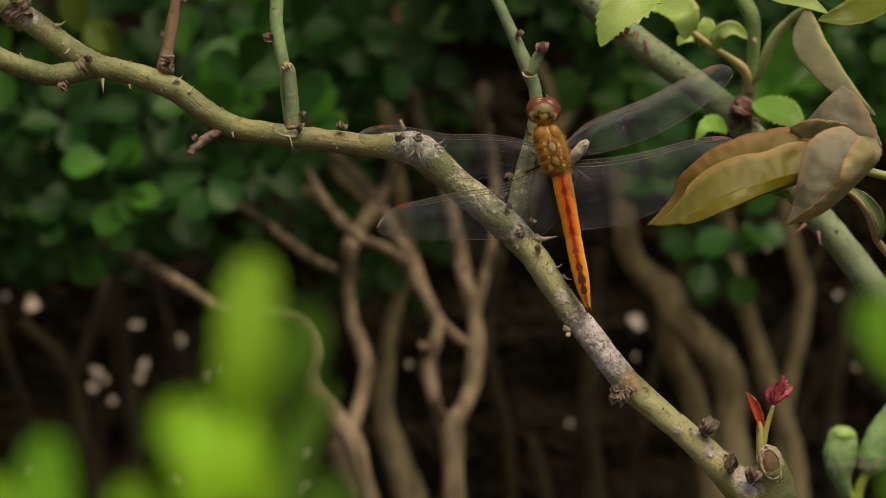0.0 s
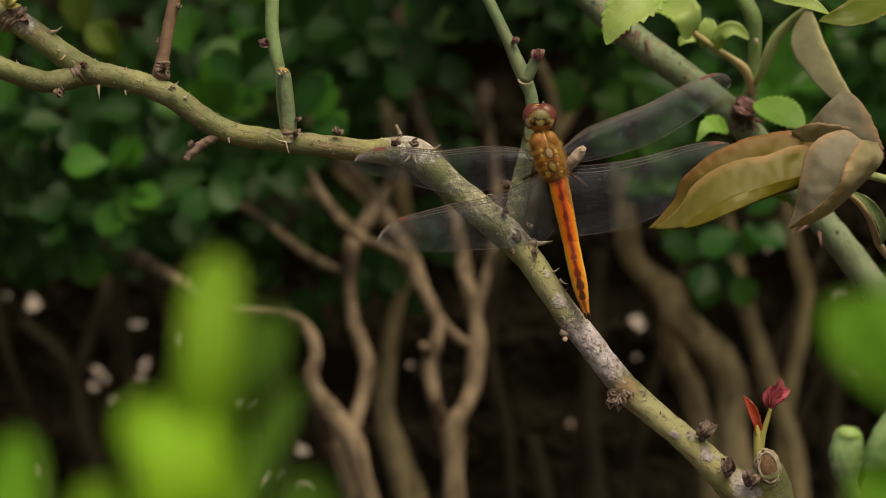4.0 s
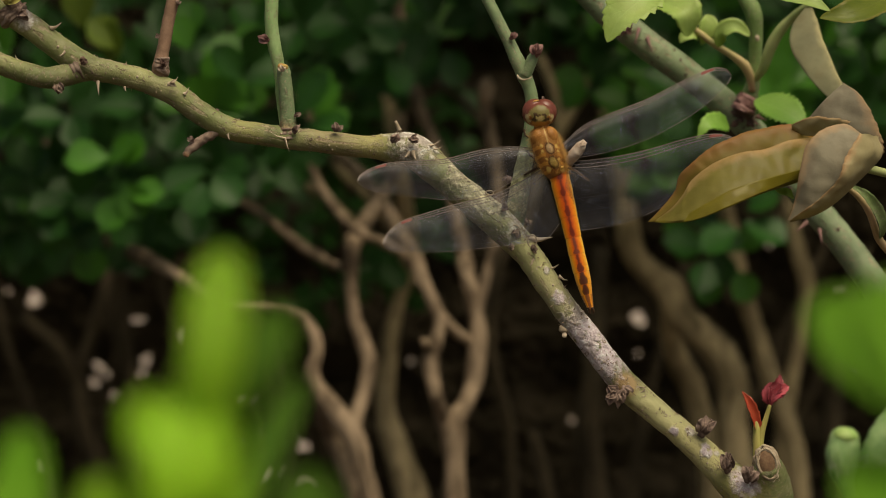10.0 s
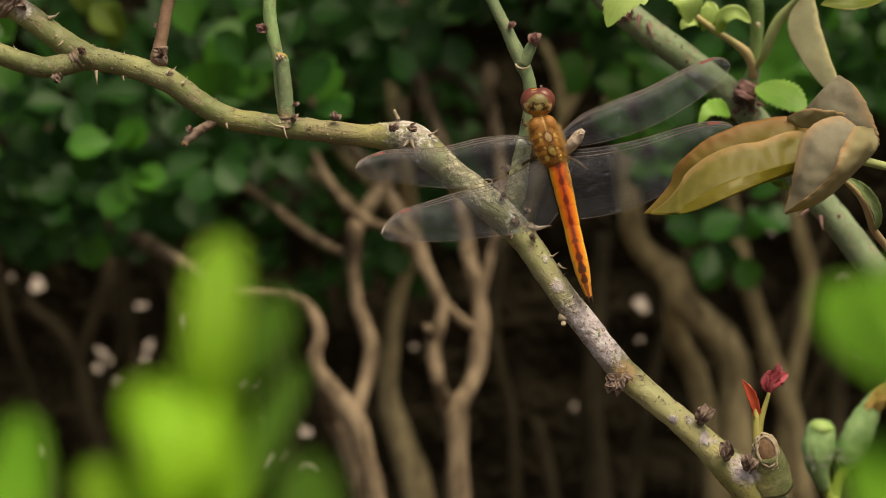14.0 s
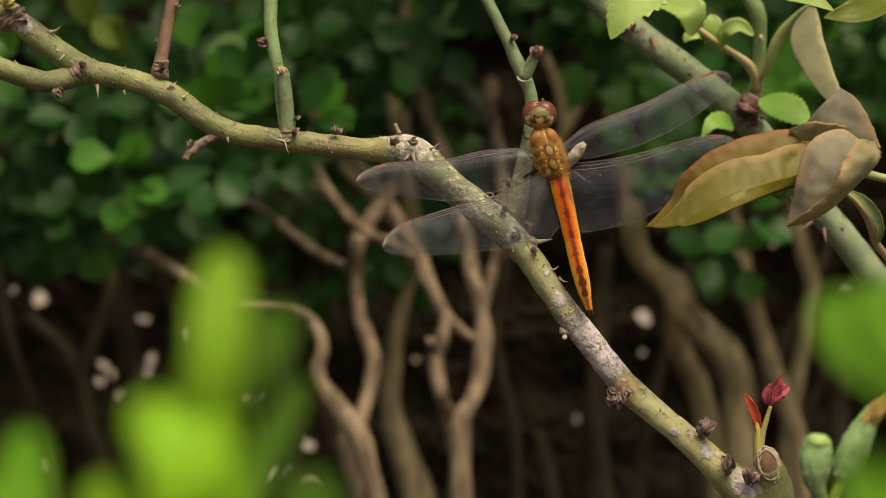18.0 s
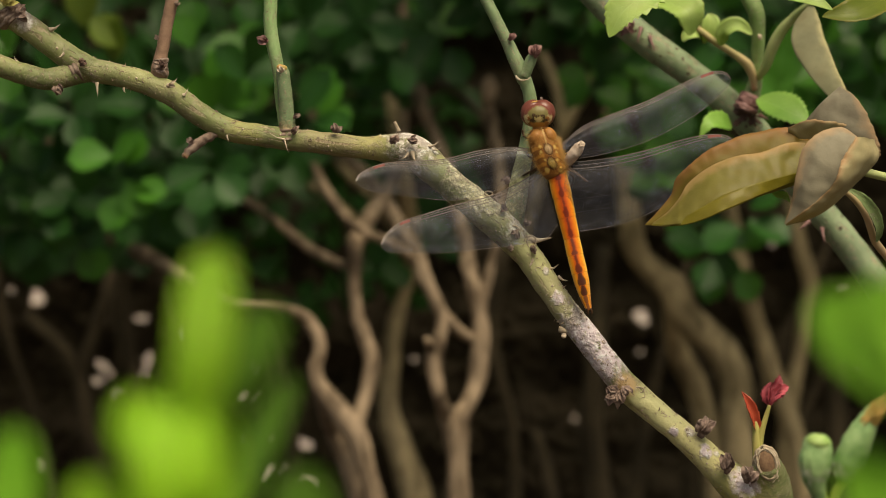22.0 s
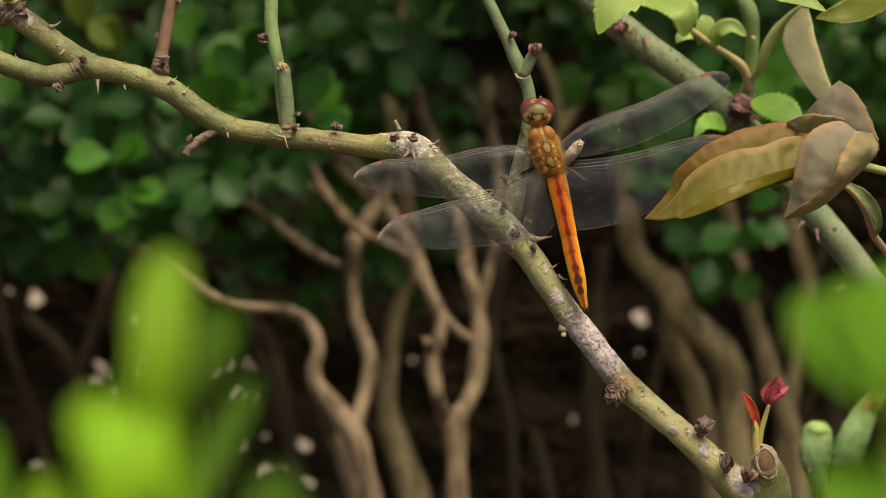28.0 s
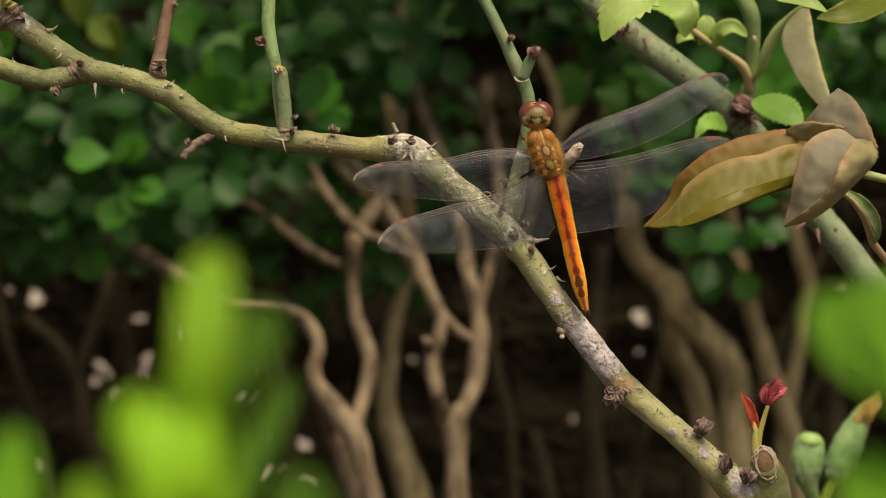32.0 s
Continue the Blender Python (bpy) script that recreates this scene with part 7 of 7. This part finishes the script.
def motions():
    cane_rows = [
        (0, 2.83, 1.85, 0.66), (0.5, 4.22, 2.75, 0.85), (1, 4.21, 3, 0.9), (1.5, 4.47, 2.9, 0.89), (2, 2.46, 1.55, 0.54), (2.5, 1.56, 1.38, 0.38), (3, 1.64, 1.38, 0.26),
        (3.5, 1.93, 1.1, 0.3), (5.5, 0.71, 0.58, 0.1), (6, 0.56, 0.36, 0.09), (6.5, 0.53, 0.26, 0.03), (7, 0.4, 0.24, 0.05), (7.5, 0.43, 0.14, 0.04), (8, 0.76, 0.34, 0.08),
        (8.5, 0.85, 0.46, 0.13), (9, 1.08, 0.61, 0.23), (9.5, 1.76, 0.9, 0.39), (10, 1.39, 0.87, 0.23), (10.5, 1.13, 0.59, 0.13), (11, 1.93, 0.99, 0.38), (11.5, 1.65, 0.72, 0.27),
        (12, 1.11, 0.44, 0.2), (12.5, 0.82, 0.38, 0.04), (13, 0.77, 0.29, 0.05), (13.5, 0.7, 0.27, 0.02), (14, 0.51, 0.26, 0.02), (14.5, 0.36, 0.17, -0.01), (16.5, 0.37, 0.13, 0.07),
        (17, 0.23, 0.03, 0.04), (17.5, 0.27, 0.13, -0.01), (18, 0.25, 0.09, 0.08), (18.5, 0.12, -0.01, -0), (19, 0, -0, 0), (19.5, -0.06, -0.02, 0.02), (20, -0, 0.05, 0.02),
        (20.5, 0.13, 0.18, 0.01), (21, 0.43, 0.31, 0.13), (21.5, 0.75, 0.38, 0.18), (22, 0.59, 0.37, 0.16), (22.5, 0.35, 0.31, 0.04), (23, 0.43, 0.16, 0.14), (23.5, 0.44, 0.35, 0.11),
        (24, -1.78, -0.52, -0.15), (24.1, -4.58, -1.5, -0.77), (24.2, -6.24, -3.52, -1.42), (24.3, -4.62, -2.94, -1.32), (24.4, -2.56, -0.99, -0.82), (24.5, 1.24, 1.24, 0.31), (25, -0.36, -0.1, -0.08), (25.5, -0.2, 0.51, -0.01), (27.5, 1.39, 0.89, 0.39), (28, 0.92, 0.86, 0.36),
        (28.5, -0.57, -0.14, -0.07), (29, -0.66, -0.48, -0.19), (29.5, 0.93, 0.8, 0.33), (30, 0.34, 0.1, 0.16), (30.5, -0.57, -0.3, -0.09), (31, -1.08, -0.49, -0.23),
        (31.5, -0.34, -0.18, -0.17), (32, 0.54, 0.21, 0.13)]
    fly_rows = [
        (0, 1.91, 2.76, 2.06), (0.5, 3.7, 3.69, 2.02), (1, 3, 3.73, 2.15), (1.5, 3.84, 3.64, 1.99), (2, 2.07, 1.8, 1.42), (2.5, 0.35, 2.31, 2.12), (3, 0.87, 2, 1.24),
        (3.5, 1.31, 1.3, 1.33), (5.5, 0.2, 0.83, 0.72), (6, 0.03, 0.62, 0.74), (6.5, 0.46, 0.38, 0.24), (7, 0.03, 0.29, 0.35), (7.5, 0.07, 0.59, 0.7), (8, 0.39, 0.49, 0.73),
        (8.5, 0.44, 0.66, 0.69), (9, 0.74, 0.86, 0.82), (9.5, 1.51, 1.09, 0.8), (10, 1.47, 0.86, 0.01), (10.5, 1.14, 0.47, 0.07), (11, 2.39, 0.75, -0.01), (11.5, 1.85, 0.51, 0.12),
        (12, 1.18, 0.31, 0.06), (12.5, 1.1, 0.38, -0.13), (13, 1.06, 0.12, -0.48), (13.5, 0.6, 0.17, 0.04), (14, 0.55, 0.17, -0.16), (14.5, 0.51, 0.18, -0.15), (16.5, 0.33, 0.41, 0.35),
        (17, 0.28, 0.03, -0.08), (17.5, 0.33, 0.15, -0.14), (18, 0.19, 0.26, 0.29), (18.5, 0.03, -0.33, -0.29), (19, 0, -0, 0), (19.5, -0.06, 0.01, 0.06), (20, -0.18, -0.05, 0.15),
        (20.5, -0.17, 0.28, 0.36), (21, 0.41, 0.51, 0.27), (21.5, 0.66, 0.34, 0.16), (22, 0.45, 0.39, 0.14), (22.5, 0.23, 0.29, 0.06), (23, 0.21, 0.29, 0.48), (23.5, 0.33, 0.38, 0.09),
        (24, -2.47, -0.28, 0.08), (24.1, -5.79, -0.74, -0.01), (24.2, -9.36, -1.54, 3.4), (24.3, -4.19, -3.63, -2.5), (24.4, -2.94, -0.18, -0.47), (24.5, 0.67, 1.23, -0.23), (25, -0.31, -0.25, 0), (25.5, -0.76, 0.88, 0.45), (27.5, 0.62, 1.32, 1.17), (28, 0.17, 1.17, 0.93), (28.5, -1.2, 0.25, 0.73),
        (29, -0.38, -0.08, 0.29), (29.5, 0.03, 1.08, 0.99), (30, -0.03, 0.31, 0.77), (30.5, -1.1, -0.1, 0.75), (31, -1.76, -0.53, 0.05), (31.5, -0.72, -0.15, 0.39), (32, 0.29, 0.17, 0.44)]
    home = Matrix.Translation(cane.location)
    walk(cane, [(t, sway(x, z, a) @ home) for t, x, z, a in cane_rows])
    perch = Matrix.Translation(fly.location)
    walk(fly, [(t, sway(x, z, a) @ perch) for t, x, z, a in fly_rows])
    walk(upright, [(t, (sway(*c) @ home).inverted() @ sway(x, z, a) @ home) for (t, x, z, a), (s, *c) in zip(fly_rows, cane_rows)])
    for ob, turns in ((wing_lf, [
        (0, 12.63, 12), (1, 20.53, 12), (2, 13.95, 12), (3, 11.16, 12), (5.5, 0.43, 0), (6, 0.11, 0), (6.5, 0.73, 0), (7, 0.6, 0), (7.5, 0.23, 0), (8, 0.32, 0), (8.5, 0.5, 0), (9, 0.11, 0),
        (9.5, -0.2, 0), (10, -0.62, 0), (10.5, -0.11, 0), (11, -0.3, 0), (11.5, -0.62, 0), (12, -0.62, 0), (12.5, -0.18, 0), (13, -0.03, 0), (13.5, -0.39, 0), (14, 0.02, 0),
        (14.5, -0.19, 0), (16.5, -0.59, 0), (17, -0.01, 0), (17.5, 0.01, 0), (18, -0.22, 0), (18.5, 0.35, 0), (19, 0, 0), (19.5, 0.01, 0), (20, -0.13, 0), (20.5, -0.71, 0), (21, -0.88, 0),
        (21.5, -0.43, 0), (22, -0.42, 0), (22.5, -0.42, 0), (23, -0.46, 0), (23.5, 0.46, 0), (24, 2.93, 0), (24.5, 2.32, 0), (25, 3.21, 0), (25.5, 0.17, 0), (27.5, -0.06, 0),
        (28, -0.79, 0), (28.5, -1.25, 0), (29, -0.14, 0), (29.5, -0.4, 0), (30, 0, 0), (30.5, -0.32, 0), (31, 0.25, 0), (31.5, 0.06, 0), (32, 0.08, 0)]), (wing_lh, [
        (0, 4.77, 12), (1, 11.09, 12), (2, 4.91, 12), (3, 3.9, 12), (5.5, 0.18, 0), (6, 0.09, 0), (6.5, 0.64, 0), (7, 0.53, 0), (7.5, -0.01, 0), (8, -0.02, 0), (8.5, -0, 0), (9, 0.3, 0),
        (9.5, 0.29, 0), (10, 0, 0), (10.5, 0.12, 0), (11, 0.5, 0), (11.5, -0.02, 0), (12, -0.23, 0), (12.5, -0.33, 0), (13, 0.23, 0), (13.5, -0.19, 0), (14, -0.21, 0), (14.5, -0.15, 0),
        (16.5, -0.63, 0), (17, -0.01, 0), (17.5, 0.01, 0), (18, -0.52, 0), (18.5, 0.35, 0), (19, 0, 0), (19.5, -0.11, 0), (20, -0.1, 0), (20.5, -0.32, 0), (21, -0.32, 0), (21.5, -0.08, 0),
        (22, -0.2, 0), (22.5, 0.02, 0), (23, -0.39, 0), (23.5, 0.36, 0), (24.5, 1.99, 0), (25, 0.19, 0), (25.5, 1.49, 0), (27.5, 1.05, 0), (28, 0.3, 0), (28.5, -0.24, 0), (29, 0.92, 0),
        (29.5, 0.22, 0), (30, 0, 0), (30.5, -0.03, 0), (31, 0.54, 0), (31.5, 0.56, 0), (32, 0.38, 0)]), (wing_rf, [
        (0, -3.14, 0), (1, -5.35, 0), (2, -2.78, 0), (3, -2.42, 0), (5.5, -0.5, 0), (6, -0.66, 0), (6.5, -0.02, 0), (7, 0.15, 0), (7.5, -0.29, 0), (8, -0.31, 0), (8.5, -0.26, 0),
        (9, -0.38, 0), (9.5, -0.8, 0), (10, -0.69, 0), (10.5, -0.53, 0), (11, -0.47, 0), (11.5, -0.3, 0), (12, -0.83, 0), (12.5, -0.58, 0), (13, 0.05, 0), (13.5, -0.66, 0), (14, -0.24, 0),
        (14.5, -0.19, 0), (16.5, -0.43, 0), (17, 0.07, 0), (17.5, 0.04, 0), (18, -0.43, 0), (18.5, 0.27, 0), (19, 0, 0), (19.5, 0.01, 0), (20, -0.1, 0), (20.5, -0.27, 0), (21, -0.03, 0),
        (21.5, 0.04, 0), (22, 0.16, 0), (22.5, -0.11, 0), (23, -0.4, 0), (23.5, -0.11, 0), (32, -0.11, 0)]), (wing_rh, [
        (0, -0.11, 0), (1, -1.14, 0), (2, -0.13, 0), (3, 0.3, 0), (5.5, -0.38, 0), (6, -0.64, 0), (6.5, -0.06, 0), (7, 0.18, 0), (7.5, -0.31, 0), (8, -0.52, 0), (8.5, -0.39, 0),
        (9, -0.44, 0), (9.5, -0.77, 0), (10, 0.32, 0), (10.5, -0.39, 0), (11, 0.08, 0), (11.5, 0.16, 0), (12, -0.02, 0), (12.5, -0.22, 0), (13, 0.47, 0), (13.5, -0.25, 0), (14, -0.1, 0),
        (14.5, -0.03, 0), (16.5, -0.44, 0), (17, -0.09, 0), (17.5, -0.1, 0), (18, -0.26, 0), (18.5, 0.01, 0), (19, 0, 0), (19.5, -0.27, 0), (20, -0.41, 0), (20.5, -0.43, 0), (21, -0.08, 0),
        (21.5, 0, 0), (22, 0.05, 0), (22.5, -0.21, 0), (23, -0.52, 0), (23.5, -0.05, 0), (32, -0.05, 0)])):
        hinge = Matrix.Translation(ob.location)
        walk(ob, [(t, hinge @ Matrix.Rotation(radians(a), 4, "Y") @ Matrix.Rotation(radians(b), 4, "X")) for t, a, b in turns])
    drift(back_cane, [
        (0, 0.63, 0.15), (0.5, 1.04, 0.47), (1, 1.19, 0.41), (1.5, 0.79, 0.51), (2, 0.97, 0.41), (2.5, 1.28, 0.66), (3, 0.87, 0.71), (3.5, 0.67, 0.29), (5.5, 0.07, 0.3), (6, 0, 0.21),
        (6.5, 0.38, 0.1), (7, 0.21, 0.02), (7.5, 0.13, 0.06), (8, 0.19, -0), (8.5, 0.13, 0.07), (9, 0.47, 0.17), (9.5, 0.63, 0.12), (10, 0.39, 0.2), (10.5, 0.19, 0.17), (11, 0.71, 0.11),
        (11.5, 0.38, -0.07), (12, 0.2, -0.24), (12.5, 0.3, 0.18), (13, -0.04, -0.23), (13.5, 0.14, -0.03), (14, -0.13, 0.05), (14.5, -0.13, 0.11), (16.5, 0.24, 0.06), (17, -0.06, -0.08),
        (17.5, 0.05, -0.02), (18, 0.17, -0.12), (18.5, 0.02, -0.06), (19, 0, -0), (19.5, 0.01, -0.05), (20, 0.08, -0), (20.5, -0.2, 0.04), (21, 0.04, 0.06), (21.5, 0.38, 0),
        (22, 0.26, 0.09), (22.5, 0.16, 0.29), (23, 0.19, -0.09), (23.5, 0.14, 0.2), (24, 0.54, 0.12), (24.1, -0.81, -0.27), (24.2, -1.45, -0.5), (24.3, -0.93, -0.58), (24.4, -0.85, -0.53), (24.5, -0.93, -0.07), (25, 0.83, 0.74), (25.5, 0.56, 0.18), (27.5, -0.32, -0.3),
        (28, -0.83, -0.15), (28.5, -0.43, 0.14), (29, 0.34, 0.04), (29.5, 1.75, 0.57), (30, 0.23, 0.04), (30.5, -0.08, 0.06), (31, -0.18, 0.01), (31.5, -0.37, -0.02), (32, -0.55, -0.36)])
    drift(top_leaf, [
        (0, -0.72, -0.66), (0.5, -0.53, -1.76), (1, 0.71, -1.2), (1.5, 0.43, -1.13), (2, 0.21, -2.36), (2.5, 0.01, -1.47), (3, -0.05, -2.29), (3.5, 0.18, -0.51), (5.5, 0.33, -0.02),
        (6, 0.39, 0.55), (6.5, 0.35, 0.22), (7, 0.19, 0.21), (7.5, 0.28, -0.01), (8, 0.39, -0.29), (8.5, 0.18, -0.03), (9, 0.58, 0.22), (9.5, 0.59, 0.88), (10, 0.3, -0.39),
        (10.5, 0.69, -0.6), (11, 0.67, 0.2), (11.5, 0.41, 0.23), (12, 0.41, -0.77), (12.5, 0.72, 0.34), (13, 0.77, 0.76), (13.5, 0.43, 0.17), (14, 0.16, -0.04), (14.5, 0.17, -0.04),
        (16.5, 0.37, 0.22), (17, 0.43, 0.18), (17.5, 0.19, 0.18), (18, 0.28, 0.24), (18.5, 0.37, 0.02), (19, 0, -0), (19.5, 0.19, -0.35), (20, 0.37, 0.03), (20.5, 0.18, -1.15),
        (21, 0, 0.5), (21.5, 0.36, 0.42), (22, 0.26, 0.41), (22.5, 0.25, 0.56), (23, 0.21, 0.61), (23.5, 0.17, -0.36), (24, 0.39, 2.26), (24.1, 0.98, 3.17), (24.2, 0.19, -0.94), (24.3, 0.11, -2.32), (24.4, 0.61, -7.46), (24.5, -0.88, -3.25), (25, 0.45, 1.18),
        (25.5, 1.89, -1.25), (27.5, 0.78, 0.34), (28, -0.77, 1.47), (28.5, -0.61, -0.49), (29, 0.74, -3.72), (29.5, 0.46, 2.55), (30, -0.2, 0.79), (30.5, -0.23, 0.39), (31, 0.36, 0.38),
        (31.5, 0.28, 0.17), (32, -0.01, 0.02)])
    hinge = spot(1437, 8, 0.7877) - back_cane.location
    swing = [(0, 14), (1, 16), (2, 7), (3, 14), (4.5, 6), (6, 3), (8, 3), (10, 6), (12, 3), (14, 1), (17, 2), (19, 0), (22, 5), (23, 4), (24, 6), (24.1, 14), (24.2, 1), (24.3, 0), (24.4, 11), (24.5, 10), (25, 12), (26.5, 7), (28, 1), (29.5, -2), (31, -4), (32, -2)]
    walk(curl_leaf, [(t, Matrix.Translation(hinge) @ Matrix.Rotation(radians(-a), 4, "Y") @ Matrix.Translation(-hinge)) for t, a in swing])
    drift(spray, [
        (0, 2.4, 1.44), (0.5, 4.86, 2.96), (1, 2.44, 2.72), (1.5, 4.44, 2.54), (2, 2.72, 0.45), (2.5, 1.1, 1.15), (3, 1.03, 1.59), (3.5, 2.67, 1), (5.5, 1.03, 0.84), (6, 0.95, 0.77),
        (6.5, 1.1, 0.27), (7, 0.36, 0.21), (7.5, 0.78, 0.26), (8, 0.91, 0.31), (8.5, 1.06, 0.46), (9, 1.54, 0.72), (9.5, 2.07, 0.97), (10, 2.13, 1.52), (10.5, 1.4, 0), (11, 2.81, 0.3),
        (11.5, 2.02, 0.13), (12, 1.11, -0), (12.5, 1.42, 0.55), (13, 1.1, 0.19), (13.5, 1.01, 0.36), (14, 0.47, 0.25), (14.5, 0.65, 0.12), (16.5, 0.59, 0.05), (17, 0.3, -0.05),
        (17.5, 0.23, 0.19), (18, 0.42, 0.07), (18.5, 0.21, -0.07), (19, 0, -0.37), (19.5, -0.01, -0.06), (20, 0.06, -0.01), (20.5, 0.2, 0.41), (21, 0.59, 0.34), (21.5, 1.1, 0.57),
        (22, 0.71, 0.45), (22.5, 0.64, 0.64), (23, 0.53, 0.12), (23.5, 0.12, 0.36), (24, -2.72, 0.39), (24.1, -7.75, -0.91), (24.2, -6.32, -1.66), (24.3, -5.38, -7.06), (24.4, -1.91, 1.52), (24.5, -0.16, 2.78), (25, 0.64, 0.08), (25.5, -1.44, 0.32), (27.5, 1.79, 2.09),
        (28, 0.78, 1.86), (28.5, -0.75, 0.03), (29, 0.48, 0.12), (29.5, 0.3, 1.06), (30, 0.57, 0.42), (30.5, -0.06, -0.52), (31, -1.28, 0.2), (31.5, -0.22, -0.19), (32, 0.65, 0.06)])
    drift(weed, [
        (0, 6.23, 2.04), (0.5, 9.71, 2.55), (1, 13.28, 2.04), (1.5, 13.79, 2.55), (2, 11.75, 3.07), (2.5, 8.29, 3.27), (3, 9.71, 4.35), (3.5, 8.85, 3.4), (5.5, 2.16, 0.64), (6, 1.92, 0.67),
        (6.5, 1.67, 0.63), (7, 1.06, 0.5), (7.5, 1.14, 0.53), (8, 1.22, 0.42), (8.5, 1.38, 0.55), (9, 2.33, 0.91), (9.5, 3.26, 0.8), (10, 6.3, 1.47), (10.5, 8.55, 0.85), (11, 6.54, 0.58),
        (11.5, 4.56, -0.03), (12, 2.3, -0.11), (12.5, 2.22, 0.27), (13, 1.56, 0.19), (13.5, 1.69, 0.41), (14, 1.55, 0.36), (14.5, 1.4, 0.29), (16.5, 1.1, 0.33), (17, 0.69, 0.21),
        (17.5, 0.7, 0.32), (18, 0.44, 0.03), (18.5, 0.3, 0.07), (19, 0, -0), (19.5, 0.09, -0.07), (20, 0.32, 0.1), (20.5, 0.77, 0.03), (21, 0.92, -0.03), (21.5, 0.86, -0.06), (22, 0.87, 0),
        (22.5, 1.21, 0.32), (23, 1.02, 0.28), (23.5, 1.34, 0.4), (24, 1.87, 0.3), (24.1, -1.29, 1.14), (24.2, -2.76, 1.17), (24.3, -1.17, 0.71), (24.4, 1.94, -0.07), (24.5, 5.8, -0.53), (25, 2.73, 0.96), (25.5, 9.63, 2), (27.5, 2.48, 2.5), (28, 1.07, 2.32),
        (28.5, 1.44, 1.56), (29, 1.75, 1.3), (29.5, 1.76, 1.12), (30, -0.63, 0.81), (30.5, -1.13, 0.46), (31, -0.41, 0.44), (31.5, -0.29, 0.49), (32, -0.27, 0.18)])
    near = [
        (0, 2.7, 0), (0.5, 3.66, 0), (1, 4.05, 0), (1.5, 2.7, 0), (2, 1.08, 0), (2.5, 0.39, 0), (3, 0, 0), (4.5, 0.19, 0), (6, 0.31, 0), (7, 0.31, 0), (8, 0.31, 0), (9, 0.15, 0),
        (10, 0.39, 0), (11, 0.31, 0), (12, 0.39, 0), (13, 0.23, 0), (14, 0.15, 0), (15.5, 0.23, 0), (17, 0.31, 0), (18, 0.19, 0), (19, 0, 0), (20, -0.31, 0), (21, -0.35, 0), (22, -0.58, 0),
        (23, -0.81, 0), (24, -1.16, 0), (24.5, -0.54, 0), (25, -0.81, 0), (25.5, -0.77, 0), (26.5, -1.93, 0), (27.5, -3.39, 0), (28, -3.51, 0), (28.5, -0.92, 0), (29, -1.12, 0),
        (29.5, -0.46, 0), (30, -0.39, 0), (31, -0.5, 0), (32, -0.5, 0)]
    for ob, share in ((near_left, 1.08), (low_mid, 0.65), (low_left, 0.86)):
        drift(ob, [(t, share * x, share * z) for t, x, z in near])
    drift(near_right, [
        (0, 3.87, 0), (0.5, 5.59, 0), (1, 7.32, 0), (1.5, 3.87, 0), (2, 0.56, 0), (3, 1.46, 0), (4.5, 0.65, 0), (5.5, 0, 0), (6, 0.34, 0), (7, 0, 0), (9, 0.18, 0), (10.5, 0, 0),
        (11, 0.13, 0), (13, 0.39, 0), (15.5, 0.08, 0), (17, -0.21, 0), (19, 0, 0), (23, -0.31, 0), (24, -0.6, 0), (24.5, -0.56, 0), (25, -0.21, 0), (26.5, -2.59, 0), (27.5, -5.63, 0),
        (28, -1.72, 0), (29, -0.47, 0), (30, -0.6, 0), (31, -0.34, 0), (32, -0.21, 0)])


motions()
